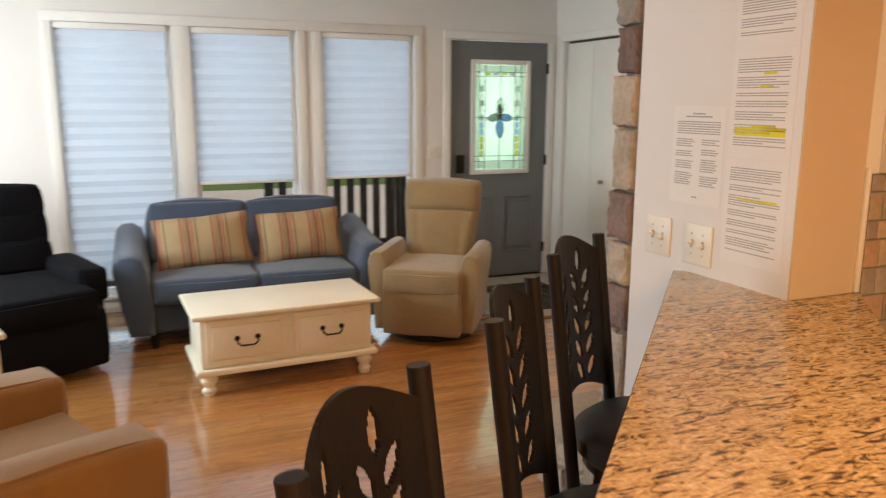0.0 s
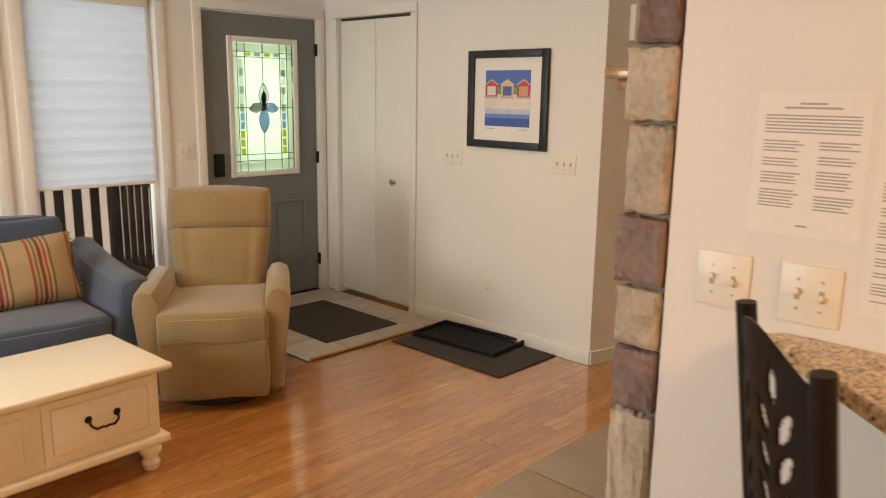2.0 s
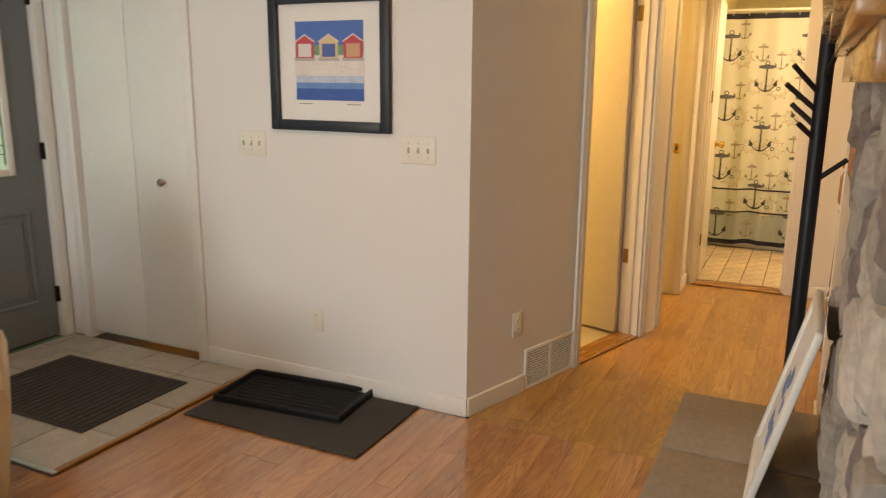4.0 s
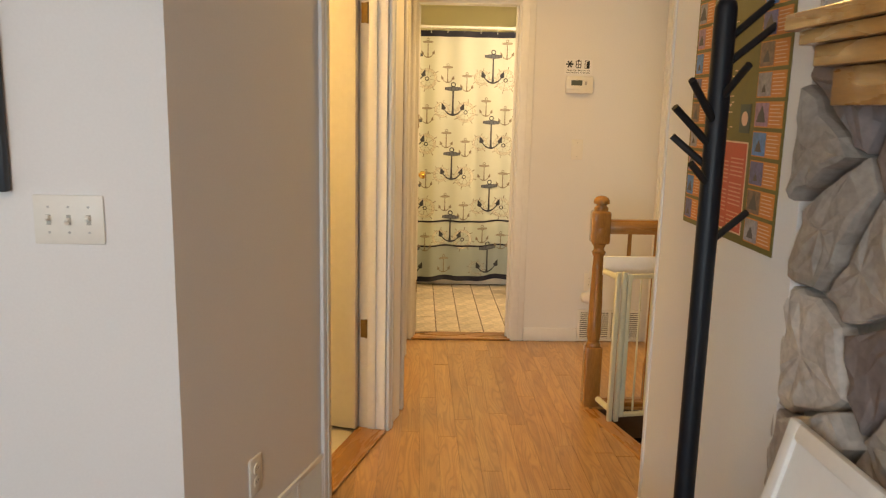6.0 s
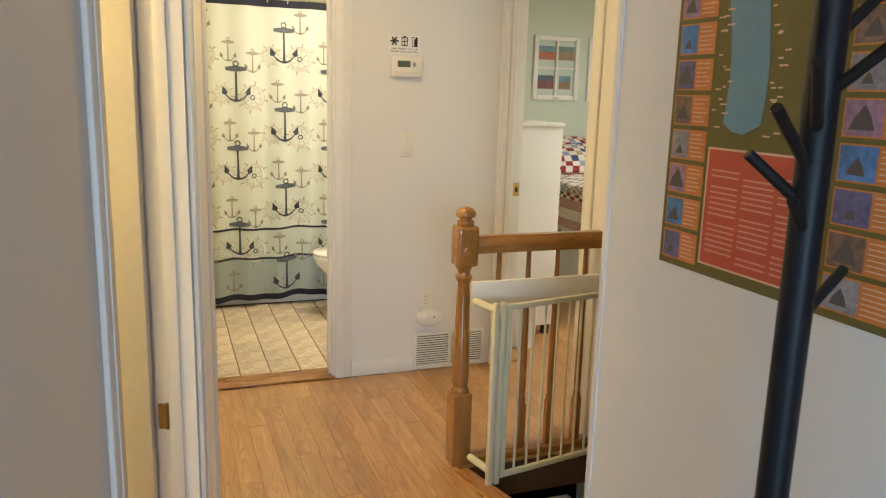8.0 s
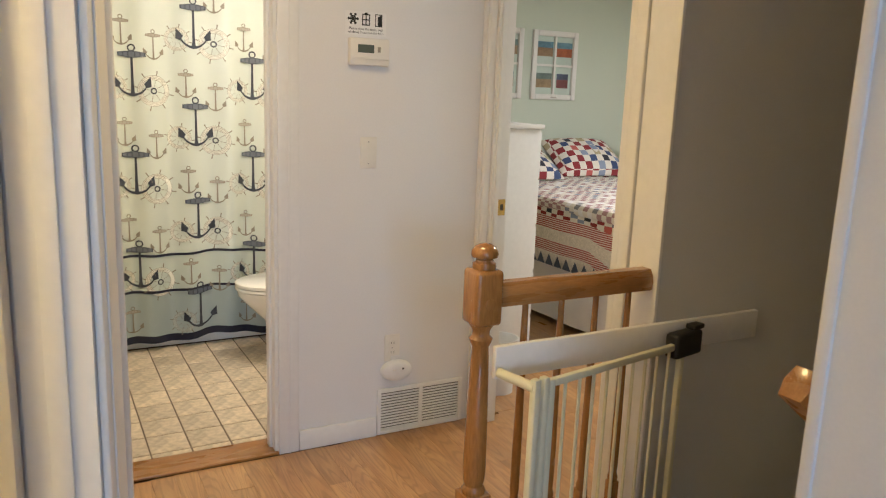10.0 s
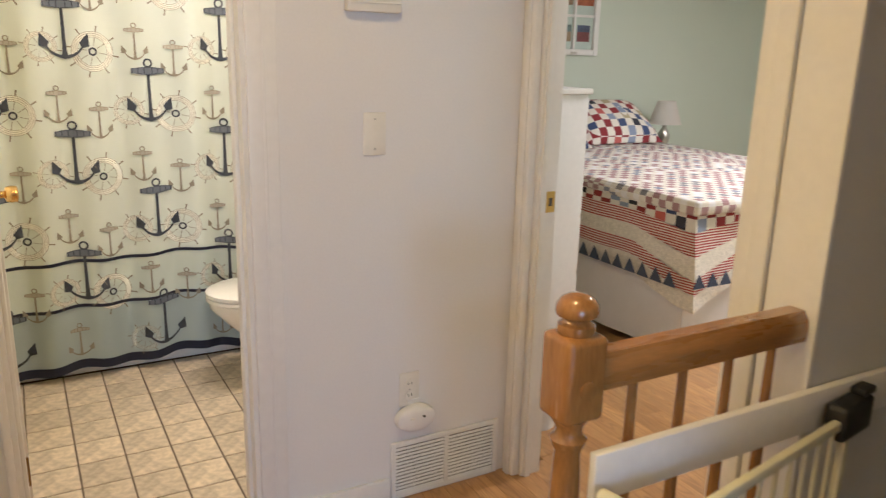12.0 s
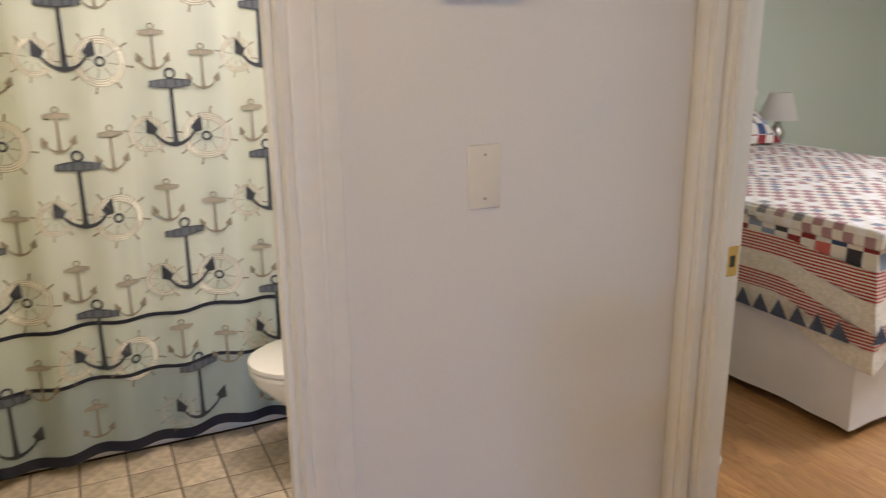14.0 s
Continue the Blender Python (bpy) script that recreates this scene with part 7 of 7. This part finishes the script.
def bed():
    b = thing("bed", pose(6.98, -1.245, 0), "bed under a red, white and blue patchwork quilt", "bed")
    L, W, top = 2.12, 1.56, 0.81
    block("mattress", M_LINEN, b, 0.04, L, 0.04, W - 0.04, 0.3, top - 0.02, bevel=0.06, seg=4)
    block("bed_base", M_BLACK_WOOD, b, 0.06, L, 0.06, W - 0.06, 0.12, 0.29)
    for x in (0.1, L - 0.1):
        for y in (0.12, W - 0.12):
            block("leg", M_DARK, b, x - 0.025, x + 0.025, y - 0.025, y + 0.025, 0, 0.119)

    def ruffle(y, z):
        return 0.006 * math.sin(y * 17 + z * 3) + 0.01 * math.sin(y * 5.3)

    # bed skirt: hangs round the foot and the two long sides
    outline = [(L, W - 0.015), (0.02, W - 0.015), (0.02, 0.015), (L, 0.015)]

    def hang(name, mat, z0, z1, out, label="", rows=4, flare=0.0):
        bm = bmesh.new()
        pts = []
        for (ax, ay), (bx, by) in zip(outline, outline[1:]):
            ln = math.hypot(bx - ax, by - ay)
            k = max(2, int(ln / 0.05))
            nx, ny = -(by - ay) / ln, (bx - ax) / ln
            for i in range(k + (1 if (bx, by) == outline[-1] else 0)):
                t = i / k
                pts.append((ax + (bx - ax) * t, ay + (by - ay) * t, -nx, -ny, (ax + ay + ln * t)))
        g = []
        for j in range(rows + 1):
            z = z0 + (z1 - z0) * j / rows
            f = flare * (1 - (z - 0.05) / 0.6)
            dr = [(0.11 * max(0, 1 - min(math.hypot(x - 0.02, y - 0.015), math.hypot(x - 0.02, y - W + 0.015)) / 0.32) if name != "bed_skirt" else 0) for x, y, nx, ny, s in pts]
            fall = min(1, max(0, (0.80 - z) / 0.25))
            g.append([bm.verts.new((x - 0.25 * dd * fall + nx * (out + f + ruffle(s, z) * (1 - j / rows * 0.4)), y + ny * (out + f + ruffle(s, z) * (1 - j / rows * 0.4)), z - dd * fall)) for (x, y, nx, ny, s), dd in zip(pts, dr)])
        for j in range(rows):
            for i in range(len(pts) - 1):
                bm.faces.new((g[j][i], g[j][i + 1], g[j + 1][i + 1], g[j + 1][i]))
        return part(name, bm, mat, q if name != "bed_skirt" else b, label, True)

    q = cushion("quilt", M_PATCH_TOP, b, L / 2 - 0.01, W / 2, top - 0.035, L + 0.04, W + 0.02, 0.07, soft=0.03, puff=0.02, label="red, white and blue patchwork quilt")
    hang("quilt_checker_border", M_PATCH, 0.70, 0.80, 0.022, flare=0.03)
    hang("quilt_pinstripe_border", M_REDLINE, 0.622, 0.70, 0.022, flare=0.03)
    hang("quilt_eyelet_border", M_EYELET, 0.547, 0.622, 0.022, flare=0.03)
    hang("quilt_pinstripe_border", M_REDLINE, 0.478, 0.547, 0.022, flare=0.03)
    hang("quilt_hem", M_EYELET, 0.395, 0.478, 0.022, flare=0.03)
    hang("bed_skirt", M_LINEN, 0.04, 0.46, -0.01, "white linen bed skirt", flare=0.01)
    for side in (0, 1):
        k = 24 if side == 0 else 18
        ln = L if side == 0 else W
        for i in range(k):
            t = (i + 0.5) * ln / k
            h = ln / k * 0.46
            bm = bmesh.new()
            prism(bm, [(-h, 0.402), (h, 0.402), (h * 0.2, 0.472)], 0.002, pose(t, W + 0.052, 0) if side == 0 else pose(-0.046, t, 0, 0, 0, 90))
            part("quilt_triangle", bm, M_TRI, q)
    for y, w, tilt in ((1.12, 0.66, 4), (0.42, 0.66, -3)):
        s = thing("pillow", pose(6.98 + L - 0.22, -1.26 + y, top + 0.15, 58, 0, 90 + tilt), "patchwork pillow in a quilted sham at the bedhead", "pillow", "bed pillows")
        pillow("sham", M_PATCH, s, w, 0.48, 0.2, Matrix())
    s = thing("pillow", pose(6.98 + L - 0.42, -1.26 + 1.2, top + 0.12, 66, 0, 84), "patchwork pillow in a quilted sham at the bedhead", "pillow", "bed pillows")
    pillow("sham", M_PATCH, s, 0.6, 0.42, 0.18, Matrix())


bed()


def dresser():
    d = thing("tall_chest", pose(6.975, 0.965, 0), "tall white painted chest standing inside the bedroom door", "chest")
    block("body", M_TRIM, d, 0, 0.46, 0, 0.47, 0.06, 1.28, bevel=0.004)
    block("top", M_TRIM, d, -0.012, 0.47, -0.012, 0.472, 1.2805, 1.302, bevel=0.004)
    for x in (0.03, 0.43):
        for y in (0.03, 0.44):
            block("foot", M_SLOT, d, x - 0.02, x + 0.02, y - 0.02, y + 0.02, 0, 0.0595)
    for i in range(5):
        f = block("drawer", M_TRIM, d, 0.01, 0.45, -0.012, -0.0005, 0.08 + i * 0.24, 0.305 + i * 0.24, bevel=0.003)
        bm = bmesh.new()
        lathe(bm, [(0.008, 0), (0.014, 0.02)], 10, pose(0.23, -0.012, 0.19 + i * 0.24, 90))
        part("knob", bm, M_STEEL, f)


dresser()


def nightstand():
    n = thing("nightstand", pose(9.04, -1.62, 0), "white painted nightstand beside the bed", "nightstand")
    block("top", M_TRIM, n, -0.25, 0.24, -0.22, 0.22, 0.70, 0.725, bevel=0.005)
    block("body", M_TRIM, n, -0.22, 0.22, -0.2, 0.2, 0.1, 0.6995)
    for x in (-0.19, 0.19):
        for y in (-0.17, 0.17):
            block("leg", M_TRIM, n, x - 0.02, x + 0.02, y - 0.02, y + 0.02, 0, 0.0995)
    l = thing("table_lamp", pose(8.98, -1.48, 0.7255), "small table lamp with a white cone shade", "table lamp")
    bm = bmesh.new()
    lathe(bm, [(0.07, 0), (0.07, 0.015), (0.03, 0.03), (0.045, 0.08), (0.05, 0.12), (0.02, 0.17), (0.012, 0.2), (0.012, 0.26)], 20)
    part("lamp_base", bm, M_STEEL, l, smooth=True)
    bm = bmesh.new()
    r = [(0.125, 0.2), (0.07, 0.375)]
    seg = 28
    a = [bm.verts.new((r[0][0] * math.cos(2 * math.pi * i / seg), r[0][0] * math.sin(2 * math.pi * i / seg), r[0][1])) for i in range(seg)]
    c = [bm.verts.new((r[1][0] * math.cos(2 * math.pi * i / seg), r[1][0] * math.sin(2 * math.pi * i / seg), r[1][1])) for i in range(seg)]
    for i in range(seg):
        bm.faces.new((a[i], a[(i + 1) % seg], c[(i + 1) % seg], c[i]))
    part("shade", bm, cloth_material("white_lampshade_cloth", (0.78, 0.75, 0.7), 0.4), l, smooth=True)


nightstand()


def sash_picture(y, seed):
    p = thing("framed_picture", on_wall(9.3, y, 1.424, -90), "white four-pane sash frame with beach photographs", "picture", "sash pictures")
    w, h = 0.465, 0.57
    part("frame", _frame_bm(-w / 2, w / 2, 0, h, 0.045, -0.03, -0.001), M_TRIM, p, smooth=True)
    block("mullion", M_TRIM, p, -0.009, 0.009, -0.026, -0.004, 0.0455, h - 0.0455)
    block("transom", M_TRIM, p, -w / 2 + 0.0455, w / 2 - 0.0455, -0.024, -0.006, h / 2 - 0.009, h / 2 + 0.009)
    block("backing", flat("pale_aqua_backing", (0.55, 0.64, 0.58)), p, -w / 2 + 0.04, w / 2 - 0.04, -0.004, -0.002, 0.04, h - 0.04)
    block("sash_pull", M_STEEL, p, -0.03, 0.03, -0.036, -0.03, 0.012, 0.026, bevel=0.003)
    sets = [((0.13, 0.25, 0.33), (0.27, 0.18, 0.1)), ((0.15, 0.28, 0.36), (0.38, 0.12, 0.05)), ((0.16, 0.22, 0.2), (0.32, 0.23, 0.13)), ((0.08, 0.1, 0.16), (0.2, 0.07, 0.07))]
    for i in range(2):
        for j in range(2):
            x, z = -0.1 + i * 0.2, 0.16 + j * 0.26
            up, dn = sets[(i + 2 * (1 - j) + seed) % 4]
            ww = 0.085 if not (i and not j) else 0.06
            ph = block("photo", flat("photo_upper", up, 0.4, 0.4), p, x - ww, x + ww, -0.0055, -0.0042, z - 0.06, z + 0.06)
            block("photo_ground", flat("photo_lower", dn, 0.4, 0.4), ph, x - ww, x + ww, -0.006, -0.0056, z - 0.06, z + 0.01)


sash_picture(-0.77, 0)
sash_picture(-0.208, 1)


def bin_():
    b = thing("waste_bin", pose(6.83, 1.24, 0), "small white plastic waste bin beside the chest", "waste bin")
    bm = bmesh.new()
    lathe(bm, [(0.075, 0), (0.09, 0.27), (0.094, 0.275), (0.088, 0.275), (0.086, 0.26), (0.072, 0.01)], 24)
    part("bucket", bm, M_TRIM, b, smooth=True)


bin_()

# ---- unseen ceiling fixtures added over the area lamps ----


def added_ceiling_lamp(x, y, r):
    l = thing("ceiling_light", pose(x, y, CEIL), "round white flush ceiling light, added out of view", "ceiling light", "ceiling lights")
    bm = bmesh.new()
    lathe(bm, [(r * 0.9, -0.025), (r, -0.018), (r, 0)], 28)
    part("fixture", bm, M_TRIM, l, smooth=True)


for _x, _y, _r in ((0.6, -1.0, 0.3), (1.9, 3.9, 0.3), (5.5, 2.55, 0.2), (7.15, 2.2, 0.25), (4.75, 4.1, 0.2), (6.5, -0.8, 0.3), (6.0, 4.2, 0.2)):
    added_ceiling_lamp(_x, _y, _r)

# ---- pieces of floors and walls ----


def piece_mesh(name, sx, sy, sz, bevel, mat):
    """A slab with its top edge eased, top at z = 0, centred."""
    hx, hy = sx / 2, sy / 2
    v = [(-hx, -hy, -sz), (hx, -hy, -sz), (hx, hy, -sz), (-hx, hy, -sz), (-hx, -hy, -bevel), (hx, -hy, -bevel), (hx, hy, -bevel), (-hx, hy, -bevel),
         (-hx + bevel, -hy + bevel, 0), (hx - bevel, -hy + bevel, 0), (hx - bevel, hy - bevel, 0), (-hx + bevel, hy - bevel, 0)]
    f = [(0, 1, 5, 4), (1, 2, 6, 5), (2, 3, 7, 6), (3, 0, 4, 7), (4, 5, 9, 8), (5, 6, 10, 9), (6, 7, 11, 10), (7, 4, 8, 11), (8, 9, 10, 11)]
    me = bpy.data.meshes.new(name)
    me.from_pydata(v, [], f)
    me.materials.append(mat)
    return me


def boards(parent, x0, x1, y0, y1, wide, long, mat, seed, skip=None, rest=None):
    """Boards along x in staggered rows; rest tells which rows are joined into one part."""
    rnd = random.Random(seed)
    shared = {}
    jv, jf = [], []
    y = y0
    while y < y1 - 0.005:
        w = min(wide, y1 - y)
        x = x0 - long * rnd.random()
        while x < x1 - 0.01:
            a, b = max(x, x0), min(x + long, x1)
            x += long
            if b - a < 0.02 or (skip and skip((a + b) / 2, y + w / 2)):
                continue
            key = (round(b - a, 2), round(w, 3))
            if key not in shared:
                shared[key] = piece_mesh("board", key[0] - 0.0005, w - 0.0005, 0.011, 0.0006, mat)
            if rest and rest((a + b) / 2, y + w / 2):
                k = len(jv)
                c = Vector(((a + b) / 2, y + w / 2, 0))
                jv += [tuple(c + v.co) for v in shared[key].vertices]
                jf += [tuple(i + k for i in p.vertices) for p in shared[key].polygons]
                continue
            o = new("board", shared[key])
            o.parent = parent
            o.location = ((a + b) / 2, y + w / 2, 0)
        y += w
    if jv:
        me = bpy.data.meshes.new("boards")
        me.from_pydata(jv, [], jf)
        me.materials.append(mat)
        o = new("boards", me)
        o.parent = parent
        o["kind"] = "stuff"


def not_living(x, y):
    return (y > 4.67 and x > 2.62) or (x > 1.72 and y < 2.12) or x > 3.83


def clipped_entry(parent):
    rnd = random.Random(8)
    boards(parent, WEST, 2.637, 4.727, 6.045, 0.096, 1.22, M_FLOOR, 1, None, lambda x, y: x < -0.6)
    boards(parent, WEST, 3.789, 2.12, 4.727, 0.096, 1.22, M_FLOOR, 2, None, lambda x, y: x < -0.6)
    boards(parent, WEST, 1.715, SOUTH, 2.12, 0.096, 1.22, M_FLOOR, 3, None, lambda x, y: y < 0.6 or x < -0.5)
    boards(parent, 1.715, 4.32, SOUTH, 1.40, 0.096, 1.22, M_FLOOR, 4, None, lambda x, y: True)


clipped_entry(floor_living)
for _r in range(17):
    _y = 2.15 + 0.083 * _r
    boards(floor_hall, 3.79 if _r else 4.505, 6.584 if _y < 3.0 else min(6.35, 3.805 + (3.57 - _y) / 0.326 + 0.1), _y, _y + 0.083, 0.083, 0.95, M_HALL_FLOOR, 40 + _r)
boards(floor_hall, 3.79, 4.505, 2.21, 2.233, 0.083, 0.95, M_HALL_FLOOR, 60)
for _y, _x in ((1.90, 4.63), (1.983, 4.95), (2.066, 5.28)):
    boards(floor_hall, 4.505, _x, _y, _y + 0.083, 0.083, 0.95, M_HALL_FLOOR, 61)
boards(floor_hall, 5.52, 6.60, 1.30, 2.15, 0.083, 0.9, M_HALL_FLOOR, 6)
boards(floor_hall, 3.9, 4.5, 1.9, 2.15, 0.083, 0.9, M_HALL_FLOOR, 9, lambda x, y: True)
boards(floor_bedroom, 6.60, 9.28, 1.30, 1.447, 0.083, 0.9, M_HALL_FLOOR, 12)
boards(floor_bedroom, 5.665, 9.28, -3.2, 1.30, 0.083, 0.9, M_HALL_FLOOR, 7, None, lambda x, y: y < -0.4 or x > 7.6)


def tiles(parent, xs, ys, gap, mat, name="tile", thick=0.012, top=0.0):
    shared = {}
    for a, b in zip(xs, xs[1:]):
        for c, d in zip(ys, ys[1:]):
            key = (round(b - a, 3), round(d - c, 3))
            if key not in shared:
                shared[key] = piece_mesh(name, key[0] - gap, key[1] - gap, thick, 0.002, mat)
            o = new(name, shared[key])
            o.parent = parent
            o.location = ((a + b) / 2, (c + d) / 2, top)


M_BATH_TILE = material("mottled_beige_tile", (0.56, 0.47, 0.35), 0.38, vary=0.42, scale=9, grain=40, bump=0.05, per_object=0.12)
M_BATH_GROUT = material("brown_grout", (0.17, 0.13, 0.095), 0.9, vary=0.15)
tagged(block("grout_bath", M_BATH_GROUT, floor_bath, 6.73, 8.10, 1.575, 3.125, -0.012, -0.003), kind="structure")
tiles(floor_bath, [6.735] + [6.79 + 0.164 * i for i in range(0, 8)] + [8.099], [1.575] + [1.6325 + 0.1545 * i for i in range(0, 10)] + [3.124], 0.007, M_BATH_TILE)
tagged(block("grout_entry", M_GROUT, floor_living, 2.666, 3.789, 4.756, 6.045, -0.012, 0.001), kind="structure")
tiles(floor_living, [2.667, 2.97, 3.275, 3.58, 3.788], [4.757, 5.06, 5.365, 5.67, 5.975, 6.044], 0.007, M_ENTRY_TILE, thick=0.011, top=0.006)

_splash = tagged(block("backsplash", M_GROUT, None, 1.961, 3.2, 1.412, 1.4185, 0.911, 1.384), "tumbled stone tile backsplash in brown and grey", "backsplash", kind="structure")
_rnd = random.Random(31)
_shared = {}
_z = 0.912
while _z < 1.375:
    _hh = 0.075 if _rnd.random() < 0.6 else 0.05
    _x = 1.962 - 0.05 * _rnd.random()
    while _x < 2.75:
        _w = _rnd.choice((0.05, 0.075, 0.1))
        _a, _b = max(_x, 1.963), _x + _w
        if _b - _a > 0.015:
            _t = min(_z + _hh, 1.383)
            _k = (round(_b - _a, 3), round(_t - _z, 3), _rnd.randrange(4))
            if _k not in _shared:
                _shared[_k] = piece_mesh("tile", _k[0] - 0.005, _k[1] - 0.005, 0.006, 0.002, M_SPLASH[_k[2]])
            _o = new("tile", _shared[_k])
            _o.parent = _splash
            _o.matrix_basis = pose((_a + _b) / 2, 1.4055, (_z + _t) / 2, 90)
        _x += _w
    _z += _hh
